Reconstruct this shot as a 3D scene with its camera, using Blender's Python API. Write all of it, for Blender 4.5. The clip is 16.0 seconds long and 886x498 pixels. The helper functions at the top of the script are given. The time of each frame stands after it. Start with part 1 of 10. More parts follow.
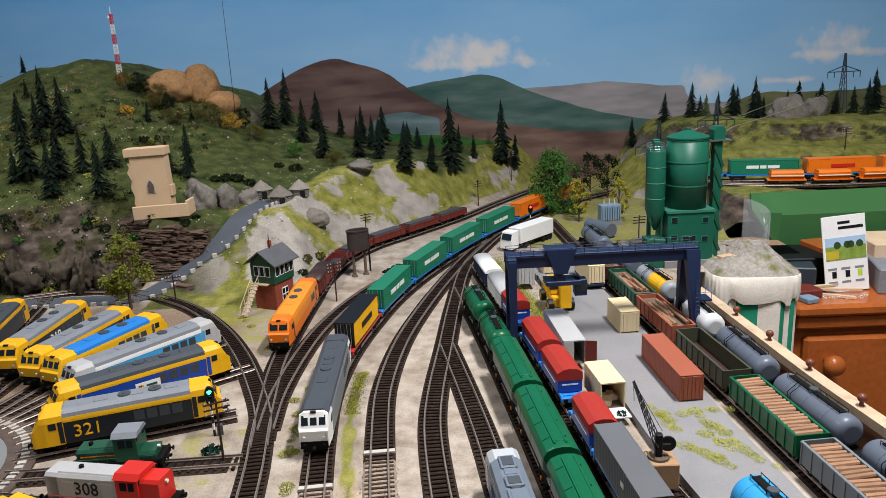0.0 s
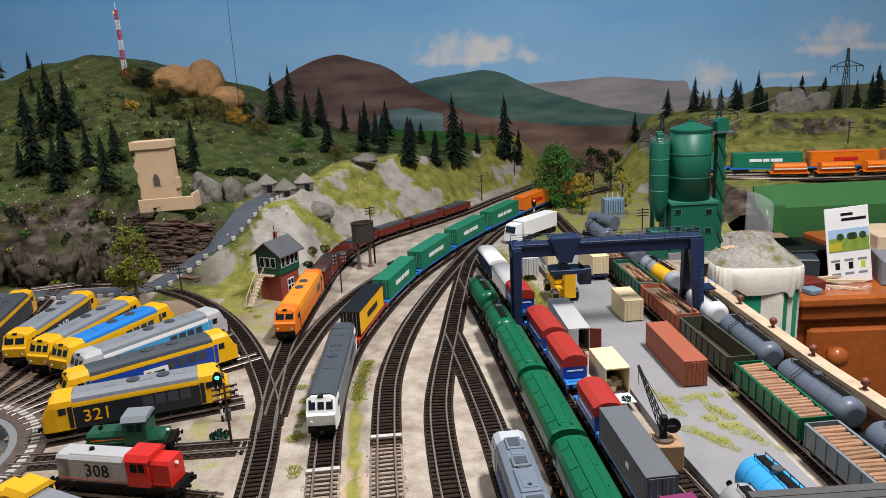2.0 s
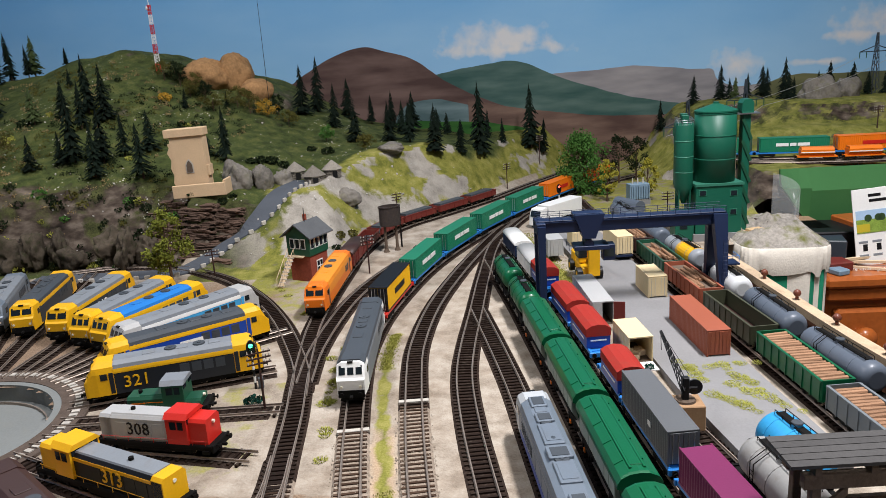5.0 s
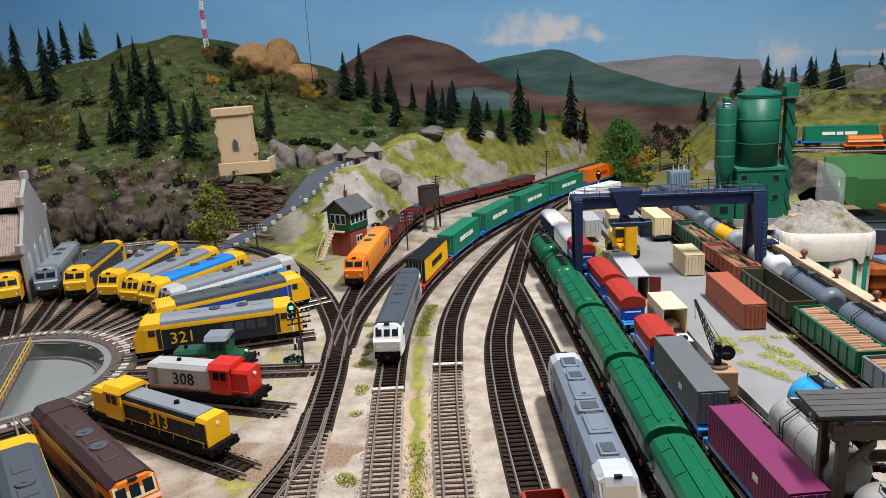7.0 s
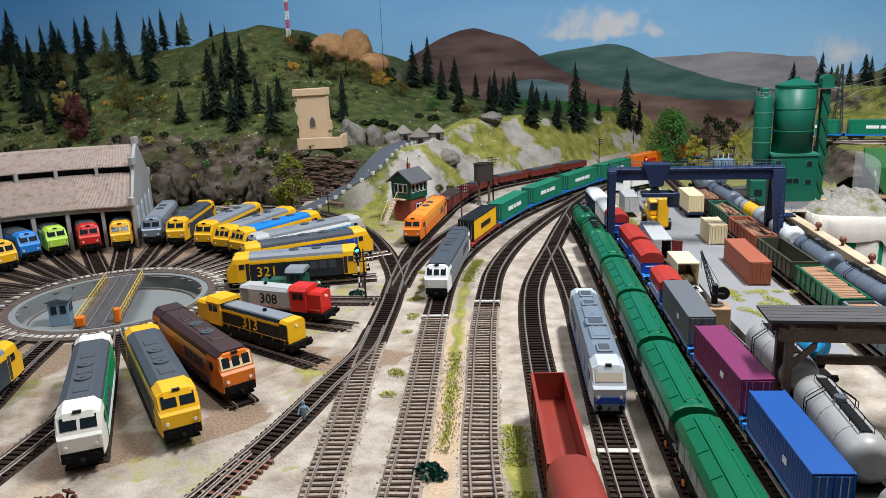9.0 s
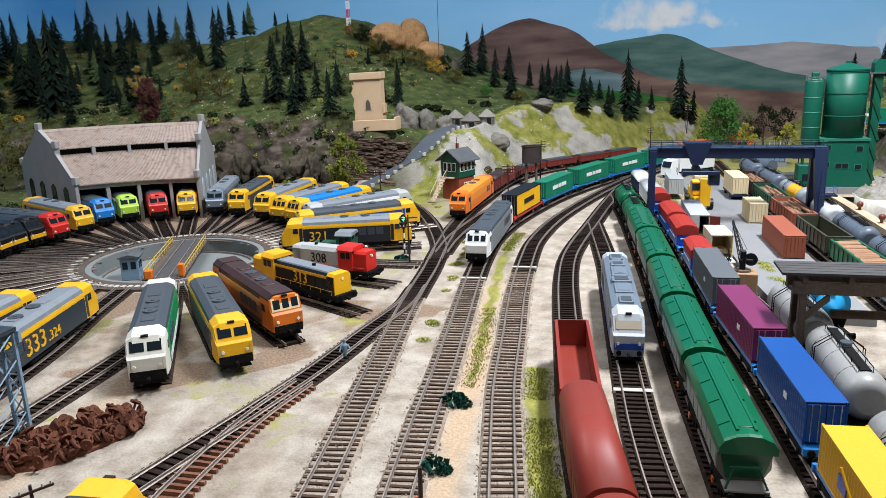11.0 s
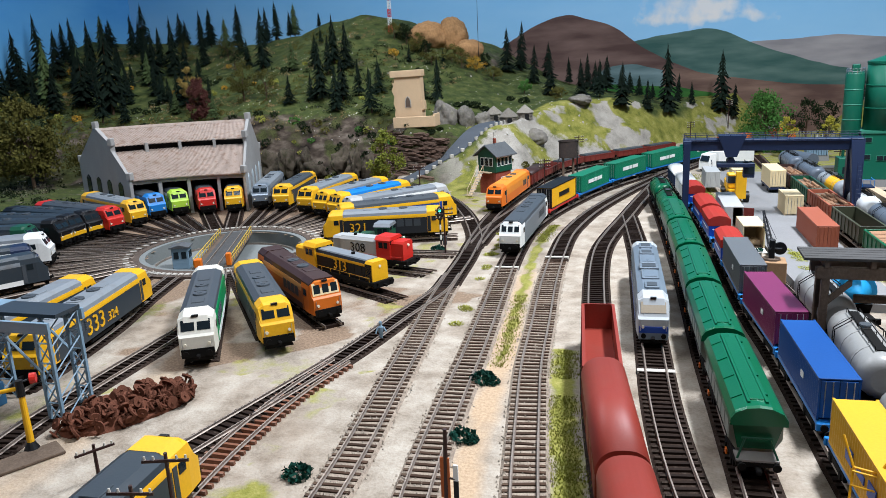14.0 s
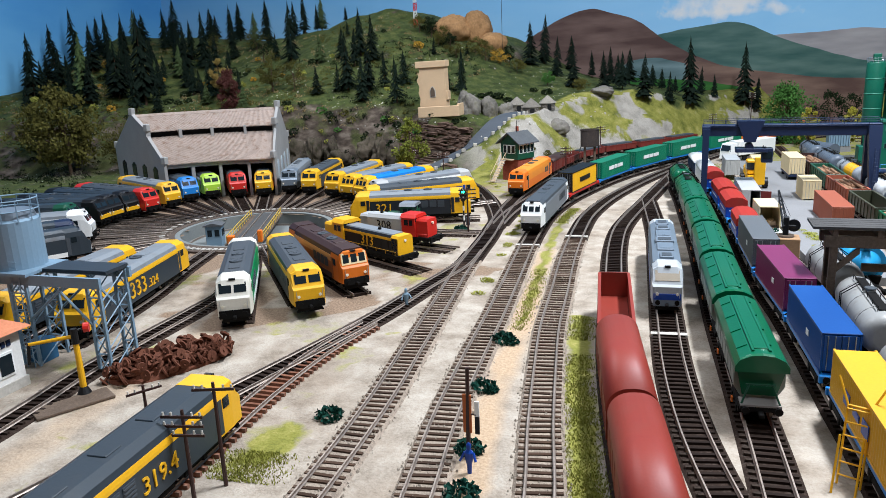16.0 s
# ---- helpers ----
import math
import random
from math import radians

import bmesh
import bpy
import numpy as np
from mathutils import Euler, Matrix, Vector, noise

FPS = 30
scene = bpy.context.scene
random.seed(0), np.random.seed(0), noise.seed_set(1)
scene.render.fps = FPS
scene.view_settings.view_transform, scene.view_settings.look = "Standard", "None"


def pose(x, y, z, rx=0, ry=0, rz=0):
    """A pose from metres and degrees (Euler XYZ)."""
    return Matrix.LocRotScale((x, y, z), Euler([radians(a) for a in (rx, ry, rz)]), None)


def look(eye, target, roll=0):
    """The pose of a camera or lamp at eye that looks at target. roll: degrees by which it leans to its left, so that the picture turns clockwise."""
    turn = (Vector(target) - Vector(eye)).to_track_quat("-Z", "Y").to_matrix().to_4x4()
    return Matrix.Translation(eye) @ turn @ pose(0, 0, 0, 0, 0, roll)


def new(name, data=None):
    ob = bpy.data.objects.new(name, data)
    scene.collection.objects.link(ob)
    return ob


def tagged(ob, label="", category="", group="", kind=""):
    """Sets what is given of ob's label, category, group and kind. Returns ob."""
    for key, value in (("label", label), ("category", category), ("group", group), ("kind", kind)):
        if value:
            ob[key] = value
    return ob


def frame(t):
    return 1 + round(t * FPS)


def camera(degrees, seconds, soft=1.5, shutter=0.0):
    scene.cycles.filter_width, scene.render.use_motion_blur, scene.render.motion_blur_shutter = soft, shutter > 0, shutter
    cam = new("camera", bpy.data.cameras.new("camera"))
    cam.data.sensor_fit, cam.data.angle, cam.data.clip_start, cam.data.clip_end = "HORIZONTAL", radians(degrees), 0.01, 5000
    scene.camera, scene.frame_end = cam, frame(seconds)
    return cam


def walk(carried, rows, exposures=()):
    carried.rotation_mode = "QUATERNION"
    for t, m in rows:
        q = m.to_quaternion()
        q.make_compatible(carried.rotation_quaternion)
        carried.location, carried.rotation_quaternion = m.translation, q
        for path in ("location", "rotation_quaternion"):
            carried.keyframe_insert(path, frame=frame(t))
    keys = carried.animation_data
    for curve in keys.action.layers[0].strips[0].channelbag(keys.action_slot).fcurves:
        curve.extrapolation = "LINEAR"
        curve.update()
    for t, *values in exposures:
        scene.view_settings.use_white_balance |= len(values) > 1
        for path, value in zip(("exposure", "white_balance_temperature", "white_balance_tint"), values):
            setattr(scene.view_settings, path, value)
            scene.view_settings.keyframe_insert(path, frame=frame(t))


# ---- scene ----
cam = camera(62.0, 16.0, soft=0.85)
PATH = [
    (0, (0.0625, -0.0498, 0.3805), (0.0148, 1.9981, -0.1632), -2.8),
    (0.5, (0.0625, -0.0509, 0.3795), (0.0127, 1.9970, -0.1654), -2.9),
    (1, (0.0604, -0.0530, 0.3752), (0.0106, 1.9960, -0.1696), -2.8),
    (1.5, (0.0594, -0.0541, 0.3721), (0.0106, 1.9939, -0.1728), -2.8),
    (2, (0.0583, -0.0594, 0.3689), (0.0042, 1.9886, -0.1749), -2.9),
    (2.5, (0.0572, -0.0647, 0.3625), (-0.0053, 1.9833, -0.1813), -3.0),
    (3, (0.0572, -0.0689, 0.3562), (-0.0170, 1.9790, -0.1866), -3.1),
    (3.5, (0.0583, -0.0753, 0.3519), (-0.0297, 1.9727, -0.1908), -3.2),
    (4, (0.0583, -0.0816, 0.3477), (-0.0456, 1.9663, -0.1919), -3.3),
    (6.5, (0.0583, -0.0975, 0.3307), (-0.1357, 1.9430, -0.2088), -3.7),
    (7, (0.0604, -0.1092, 0.3159), (-0.1802, 1.9271, -0.2226), -3.2),
    (7.5, (0.0604, -0.1251, 0.3021), (-0.2385, 1.9027, -0.2385), -2.7),
    (8, (0.0721, -0.1558, 0.3010), (-0.2714, 1.8667, -0.2364), -2.9),
    (8.5, (0.0901, -0.2078, 0.3021), (-0.2873, 1.8094, -0.2332), -2.7),
    (9, (0.1007, -0.2512, 0.2957), (-0.3201, 1.7564, -0.2385), -2.2),
    (9.5, (0.1155, -0.2650, 0.2830), (-0.3487, 1.7342, -0.2480), -1.9),
    (10, (0.1230, -0.2809, 0.2756), (-0.3880, 1.7066, -0.2576), -1.8),
    (12.5, (0.1463, -0.3159, 0.2639), (-0.4908, 1.6356, -0.2639), -2.4),
    (13, (0.1495, -0.3222, 0.2650), (-0.5035, 1.6239, -0.2639), -2.5),
    (13.5, (0.1516, -0.3275, 0.2661), (-0.5236, 1.6123, -0.2618), -2.6),
    (14, (0.1526, -0.3307, 0.2639), (-0.5448, 1.5995, -0.2671), -2.7),
    (14.5, (0.1548, -0.3360, 0.2608), (-0.5618, 1.5868, -0.2703), -2.7),
    (15, (0.1569, -0.3445, 0.2555), (-0.5830, 1.5699, -0.2756), -2.8),
    (15.5, (0.1611, -0.3519, 0.2523), (-0.5925, 1.5571, -0.2798), -2.7),
    (16, (0.1643, -0.3699, 0.2449), (-0.5925, 1.5381, -0.2851), -2.6),
]
walk(cam, [(t, look(eye, target, roll)) for t, eye, target, roll in PATH], [(0, -0.08, 6600, 13), (4, -0.06, 6600, 13), (7, 0.02, 6500, 11), (8, -0.06, 6350, 9), (10, 0.27, 6150, 9), (12.5, 0.26, 6050, 8), (16, 0.32, 5950, 8)])

# ---- light ----
world = bpy.data.worlds.new("room_air")
world.use_nodes = True
world.node_tree.nodes["Background"].inputs[0].default_value = (0.9, 0.86, 0.8, 1)
world.node_tree.nodes["Background"].inputs[1].default_value = 0.005
scene.world = world
scene.view_settings.exposure = 0.0


def area_lamp(x, y, z, sx, sy, watts, colour):
    lamp = bpy.data.lights.new("tube_light", "AREA")
    lamp.shape, lamp.size, lamp.size_y, lamp.energy, lamp.color = "RECTANGLE", sx, sy, watts, colour
    ob = new("tube_light", lamp)
    ob.matrix_world = pose(x, y, z)
    return ob


WARM = (0.96, 0.97, 1.0)
# Main unseen area light, set on the side the cast shadows point to.
area_lamp(0.55, 0.55, 1.40, 0.12, 0.5, 41, WARM)
# Added fill that brightens the west half and its backdrop.
area_lamp(-0.85, 0.85, 1.40, 0.15, 1.2, 16, WARM)
# Added fill from the camera side, lifts the near right.
area_lamp(0.5, -0.6, 1.40, 1.0, 0.15, 8, WARM)


# ---- materials ----
def mat(name, col, rough=0.6, metal=0.0, var=0.12, big=25.0, fine=500.0, bump=0.15, dirt=0.0, dirtcol=(0.12, 0.08, 0.05), coat=0.0, spread=0.0):
    """Painted or natural surface: colour varied at two scales, fine relief, some dirt."""
    m = bpy.data.materials.new(name)
    m.use_nodes = True
    t = m.node_tree
    b = t.nodes["Principled BSDF"]
    tc = t.nodes.new("ShaderNodeTexCoord")
    n1, n2 = t.nodes.new("ShaderNodeTexNoise"), t.nodes.new("ShaderNodeTexNoise")
    n1.inputs["Scale"].default_value, n2.inputs["Scale"].default_value = big, fine
    n1.inputs["Detail"].default_value, n2.inputs["Detail"].default_value = 4, 3
    for n in (n1, n2):
        t.links.new(tc.outputs["Object"], n.inputs["Vector"])
    add = t.nodes.new("ShaderNodeMath")
    add.operation = "ADD"
    t.links.new(n1.outputs["Fac"], add.inputs[0])
    t.links.new(n2.outputs["Fac"], add.inputs[1])
    src = add.outputs[0]
    if spread:
        info = t.nodes.new("ShaderNodeObjectInfo")
        mul = t.nodes.new("ShaderNodeMath")
        mul.operation = "MULTIPLY_ADD"
        t.links.new(info.outputs["Random"], mul.inputs[0])
        mul.inputs[1].default_value = spread
        t.links.new(src, mul.inputs[2])
        src = mul.outputs[0]
    ramp = t.nodes.new("ShaderNodeMapRange")
    ramp.inputs[1].default_value, ramp.inputs[2].default_value = 0.6, 1.4 + spread
    ramp.inputs[3].default_value, ramp.inputs[4].default_value = 1 - var, 1 + var
    t.links.new(src, ramp.inputs[0])
    mix = t.nodes.new("ShaderNodeVectorMath")
    mix.operation = "SCALE"
    mix.inputs[0].default_value = col
    t.links.new(ramp.outputs[0], mix.inputs["Scale"])
    out = mix.outputs[0]
    if dirt:
        n3 = t.nodes.new("ShaderNodeTexNoise")
        n3.inputs["Scale"].default_value, n3.inputs["Detail"].default_value = big * 2.7, 6
        t.links.new(tc.outputs["Object"], n3.inputs["Vector"])
        r3 = t.nodes.new("ShaderNodeMapRange")
        r3.inputs[1].default_value, r3.inputs[2].default_value, r3.inputs[4].default_value = 0.52, 0.72, dirt
        t.links.new(n3.outputs["Fac"], r3.inputs[0])
        m3 = t.nodes.new("ShaderNodeMix")
        m3.data_type = "RGBA"
        t.links.new(r3.outputs[0], m3.inputs[0])
        t.links.new(out, m3.inputs[6])
        m3.inputs[7].default_value = (*dirtcol, 1)
        out = m3.outputs[2]
    t.links.new(out, b.inputs["Base Color"])
    b.inputs["Roughness"].default_value, b.inputs["Metallic"].default_value = rough, metal
    b.inputs["Coat Weight"].default_value = coat
    b.inputs["Specular IOR Level"].default_value = 0.35 if rough < 0.6 else 0.12
    if bump:
        bp = t.nodes.new("ShaderNodeBump")
        bp.inputs["Strength"].default_value, bp.inputs["Distance"].default_value = bump, 0.001
        t.links.new(n2.outputs["Fac"], bp.inputs["Height"])
        t.links.new(bp.outputs[0], b.inputs["Normal"])
    return m


def glow(name, col, strength):
    m = mat(name, col, 0.3)
    b = m.node_tree.nodes["Principled BSDF"]
    b.inputs["Emission Color"].default_value, b.inputs["Emission Strength"].default_value = (*col, 1), strength
    return m


PAINT = {}


def paint(name, col, rough=0.42, **k):
    if name not in PAINT:
        PAINT[name] = mat(name, col, rough, var=k.pop("var", 0.07), bump=k.pop("bump", 0.05), **k)
    return PAINT[name]


YELLOW = paint("yellow_paint", (0.78, 0.41, 0.008), dirt=0.10, dirtcol=(0.35, 0.19, 0.03))
SLATE = paint("dark_slate_paint", (0.028, 0.038, 0.048), dirt=0.2, dirtcol=(0.06, 0.058, 0.055))
BLACK = paint("black_paint", (0.005, 0.005, 0.006), 0.5)
GREY = paint("grey_roof_paint", (0.20, 0.22, 0.24), 0.5, dirt=0.25)
DGREY = paint("dark_grey_paint", (0.055, 0.064, 0.074), 0.5)
SILVER = paint("silver_paint", (0.17, 0.205, 0.245), 0.38, metal=0.2, dirt=0.12)
WHITE = paint("white_paint", (0.78, 0.78, 0.75), 0.4)
CREAM = paint("cream_paint", (0.72, 0.58, 0.34), 0.55)
BLUE = paint("blue_paint", (0.012, 0.055, 0.32), 0.35)
MIDBLUE = paint("mid_blue_paint", (0.02, 0.19, 0.55), 0.4)
SKYBLUE = paint("sky_blue_paint", (0.05, 0.33, 0.62), 0.35)
RED = paint("red_paint", (0.55, 0.022, 0.014), 0.4)
ORANGE = paint("orange_paint", (0.76, 0.17, 0.008), 0.4)
GREEN = paint("green_paint", (0.002, 0.100, 0.038), 0.33, coat=0.15)
DGREEN = paint("dark_green_paint", (0.012, 0.075, 0.04), 0.4)
LIME = paint("lime_paint", (0.40, 0.62, 0.05), 0.4)
BROWN = paint("brown_roof_paint", (0.042, 0.019, 0.016), 0.5)
OXIDE = paint("oxide_red_paint", (0.15, 0.022, 0.016), 0.55, dirt=0.3)
OXLIGHT = paint("faded_red_paint", (0.235, 0.030, 0.018), 0.5, dirt=0.18, dirtcol=(0.20, 0.07, 0.05))
RUSTBOX = paint("terracotta_paint", (0.31, 0.085, 0.045), 0.55)
PURPLE = paint("purple_paint", (0.165, 0.022, 0.080), 0.4)
NAVY = paint("navy_crane_paint", (0.008, 0.018, 0.055), 0.5)
STEELBLUE = paint("steel_blue_paint", (0.19, 0.28, 0.36), 0.5)
TANKGREY = paint("tank_grey_paint", (0.10, 0.12, 0.15), 0.38)
TANKLIGHT = paint("tank_silver_paint", (0.29, 0.285, 0.27), 0.4, dirt=0.5, dirtcol=(0.16, 0.12, 0.09))
BEIGE = paint("beige_paint", (0.55, 0.48, 0.36), 0.55, dirt=0.2)
CHASSIS = paint("grimy_black", (0.006, 0.0055, 0.005), 0.75)
GLASS = paint("dark_window_glass", (0.012, 0.018, 0.022), 0.08)
CHROME = paint("bright_metal", (0.5, 0.5, 0.5), 0.3, metal=0.9)
LAMPLENS = paint("lamp_lens", (0.8, 0.75, 0.6), 0.15)
RAILM = mat("rail_steel", (0.34, 0.28, 0.235), 0.5, 0.7, var=0.3, big=40, bump=0.1)
SLEEPER = mat("sleeper_brown_plastic", (0.017, 0.0095, 0.0065), 0.75, var=0.35, big=60, dirt=0.10, dirtcol=(0.3, 0.24, 0.18), spread=0.5)
SLEEPER_OLD = mat("sleeper_weathered", (0.058, 0.034, 0.022), 0.85, var=0.5, big=60, dirt=0.35, dirtcol=(0.19, 0.135, 0.095), spread=0.9)
SLEEPER_RUST = mat("sleeper_rusty", (0.20, 0.085, 0.05), 0.85, var=0.35, big=60, dirt=0.5, dirtcol=(0.36, 0.3, 0.25), spread=0.7)
WOODLOG = mat("log_wood", (0.30, 0.17, 0.10), 0.8, var=0.35, big=90, fine=900, bump=0.4, spread=0.6)
CONIFER = mat("conifer_needles", (0.006, 0.012, 0.007), 0.9, var=0.45, big=60, fine=700, bump=0.5, spread=0.7)
CONIFER_L = mat("conifer_light_needles", (0.06, 0.085, 0.03), 0.9, var=0.4, big=60, fine=700, bump=0.5, spread=0.5)
LEAF_G = mat("leaf_green", (0.06, 0.15, 0.03), 0.85, var=0.45, big=70, fine=600, spread=0.3)
LEAF_Y = mat("leaf_yellow_green", (0.30, 0.27, 0.035), 0.85, var=0.4, big=70, fine=600)
LEAF_O = mat("leaf_olive", (0.085, 0.078, 0.018), 0.85, var=0.45, big=70, fine=600, spread=0.5)
LEAF_D = mat("leaf_dark", (0.012, 0.020, 0.007), 0.9, var=0.45, big=70, fine=600)
LEAF_R = mat("leaf_russet", (0.095, 0.034, 0.028), 0.85, var=0.4, big=70, fine=600)
LEAF_A = mat("leaf_amber", (0.42, 0.24, 0.03), 0.85, var=0.4, big=70, fine=600)
LEAF_T = mat("flock_dark_teal", (0.01, 0.05, 0.035), 0.95, var=0.5, big=90, fine=700)
GRASSM = mat("static_grass", (0.29, 0.29, 0.058), 0.9, var=0.45, big=80, fine=700, spread=0.4)
BARK = mat("bark", (0.085, 0.055, 0.035), 0.9, var=0.3, big=80, bump=0.5)
ROCKM = mat("rock_grey", (0.185, 0.168, 0.145), 0.9, var=0.5, big=22, fine=180, bump=0.9, dirt=0.35, dirtcol=(0.16, 0.16, 0.07), spread=0.3)
ROCKTAN = mat("rock_tan", (0.34, 0.19, 0.085), 0.9, var=0.35, big=22, fine=150, bump=0.9, dirt=0.45, dirtcol=(0.16, 0.085, 0.035))
STONEM = mat("stone_pale", (0.46, 0.43, 0.38), 0.9, var=0.3, big=60, fine=300, bump=0.6, spread=0.6)
PLASTER = mat("sandy_plaster", (0.62, 0.44, 0.27), 0.85, var=0.1, big=30, fine=400, bump=0.25)
CONCRETE = mat("yard_concrete", (0.225, 0.222, 0.222), 0.8, var=0.1, big=18, fine=500, bump=0.1, dirt=0.15, dirtcol=(0.2, 0.2, 0.18))
PITCON = mat("pit_concrete", (0.20, 0.212, 0.205), 0.7, var=0.1, big=18, fine=400, bump=0.1, dirt=0.25, dirtcol=(0.22, 0.22, 0.19))
ASPHALT = mat("road_asphalt", (0.085, 0.095, 0.11), 0.85, var=0.12, big=25, fine=700, bump=0.15)
SHEDROOF = mat("shed_roof_panels", (0.37, 0.295, 0.25), 0.85, var=0.16, big=40, fine=350, bump=0.3, dirt=0.7, dirtcol=(0.22, 0.13, 0.085))
SHEDWALL = mat("shed_render", (0.36, 0.35, 0.335), 0.8, var=0.1, big=25, dirt=0.25, dirtcol=(0.3, 0.3, 0.3))
BRICKM = mat("brick_red", (0.26, 0.065, 0.04), 0.85, var=0.25, big=200, fine=800, bump=0.3)
SLATEROOF = mat("slate_roof", (0.10, 0.105, 0.11), 0.8, var=0.2, big=60, bump=0.3)
TERRAC = mat("terracotta_roof", (0.55, 0.21, 0.11), 0.8, var=0.15, big=60, bump=0.3)
RUSTM = mat("rust", (0.13, 0.05, 0.03), 0.9, var=0.4, big=70, fine=500, bump=0.5, spread=0.5)
WOODVAR = mat("varnished_pine", (0.40, 0.105, 0.022), 0.3, var=0.22, big=9, fine=120, bump=0.08, coat=0.4)
WOODPALE = mat("pale_timber", (0.62, 0.47, 0.31), 0.7, var=0.15, big=30, bump=0.2)
WOODDARK = mat("weathered_timber", (0.13, 0.095, 0.07), 0.85, var=0.3, big=50, bump=0.4)
CLOTHW = mat("white_plaster_cloth", (0.80, 0.74, 0.64), 0.9, var=0.1, big=40, fine=300, bump=0.6)
CLOTHG = mat("green_striped_cloth", (0.02, 0.27, 0.15), 0.9, var=0.1, big=40)
GBOARD = mat("green_painted_board", (0.045, 0.15, 0.05), 0.7, var=0.12, big=10, bump=0.1)
# Low grey for the unseen walls, so they bounce less fill light.
WALLP = mat("dim_wall_paint", (0.20, 0.19, 0.18), 0.9, var=0.05, big=3)
LAMP_G, LAMP_R = glow("green_signal_lens", (0.05, 1.0, 0.45), 6), glow("red_signal_lens", (1.0, 0.05, 0.03), 8)
LAMP_W = glow("white_signal_lens", (1, 1, 1), 5)


# ---- building blocks ----
def part(name, bm, material, parent=None, label="", m=None, smooth=False):
    me = bpy.data.meshes.new(name)
    if smooth:
        for f in bm.faces:
            f.smooth = True
    bm.to_mesh(me)
    bm.free()
    me.materials.append(material)
    return place(name, me, parent, label, m)


def place(name, me, parent=None, label="", m=None):
    ob = new(name, me)
    if parent is not None:
        ob.parent = parent
    if m is not None:
        ob.matrix_basis = m
    if label:
        ob["label"] = label
    return ob


SHARED = {}


def shared(key, make, material, smooth=False):
    if key not in SHARED:
        bm = make()
        if smooth:
            for f in bm.faces:
                f.smooth = True
        me = bpy.data.meshes.new(key)
        bm.to_mesh(me)
        bm.free()
        me.materials.append(material)
        SHARED[key] = me
    return SHARED[key]


def thing(name, label, category, m=None, group="", kind=""):
    ob = new(name)
    ob.empty_display_size = 0.01
    if m is not None:
        ob.matrix_basis = m
    return tagged(ob, label, category, group, kind)


def box(x0, x1, y0, y1, z0, z1, bevel=0.0, bm=None):
    bm = bm or bmesh.new()
    g = bmesh.ops.create_cube(bm, size=1)
    for v in g["verts"]:
        v.co = Vector((x0 + (v.co.x + 0.5) * (x1 - x0), y0 + (v.co.y + 0.5) * (y1 - y0), z0 + (v.co.z + 0.5) * (z1 - z0)))
    if bevel:
        edges = {e for v in g["verts"] for e in v.link_edges}
        bmesh.ops.bevel(bm, geom=list(edges), offset=bevel, segments=1, affect="EDGES")
    return bm


def rod(p, q, r0, r1=None, seg=8, bm=None, caps=True):
    bm = bm or bmesh.new()
    p, q = Vector(p), Vector(q)
    r1 = r0 if r1 is None else r1
    d = q - p
    m = Matrix.Translation((p + q) / 2) @ d.to_track_quat("Z", "Y").to_matrix().to_4x4()
    bmesh.ops.create_cone(bm, cap_ends=caps, segments=seg, radius1=r0, radius2=max(r1, 1e-5), depth=d.length, matrix=m)
    return bm


def loft(sections, bm=None, caps=True):
    """Skin through closed loops with equal numbers of points."""
    bm = bm or bmesh.new()
    rings = [[bm.verts.new(p) for p in s] for s in sections]
    n = len(rings[0])
    for a, b in zip(rings, rings[1:]):
        for i in range(n):
            j = (i + 1) % n
            bm.faces.new((a[i], a[j], b[j], b[i]))
    if caps:
        bm.faces.new(rings[0][::-1])
        bm.faces.new(rings[-1])
    bmesh.ops.recalc_face_normals(bm, faces=bm.faces)
    return bm


def prism(profile, y0, y1, bm=None):
    """Profile of (x, z) drawn along y."""
    return loft([[(x, y0, z) for x, z in profile], [(x, y1, z) for x, z in profile]], bm)


def plate(corners, thick=0.0006, bm=None):
    """Thin slab on a quadrilateral, thick along its normal."""
    c = [Vector(p) for p in corners]
    n = (c[1] - c[0]).cross(c[2] - c[0]).normalized() * thick
    return loft([[v - n * 0.3 for v in c], [v + n for v in c]], bm)


def letters(text, size, thick=0.0004):
    key = "letters_%s_%.4f" % (text, size)
    if key not in SHARED:
        cu = bpy.data.curves.new("lettering", "FONT")
        cu.body, cu.size, cu.extrude, cu.align_x, cu.align_y, cu.resolution_u = text, size, thick, "CENTER", "CENTER", 2
        ob = bpy.data.objects.new("lettering", cu)
        scene.collection.objects.link(ob)
        me = bpy.data.meshes.new_from_object(ob.evaluated_get(bpy.context.evaluated_depsgraph_get()))
        bpy.data.objects.remove(ob)
        SHARED[key] = me
    return SHARED[key].copy()


def lettering(text, size, material, parent, m, name="lettering", label=""):
    me = letters(text, size)
    me.materials.clear()
    me.materials.append(material)
    return place(name, me, parent, label, m)


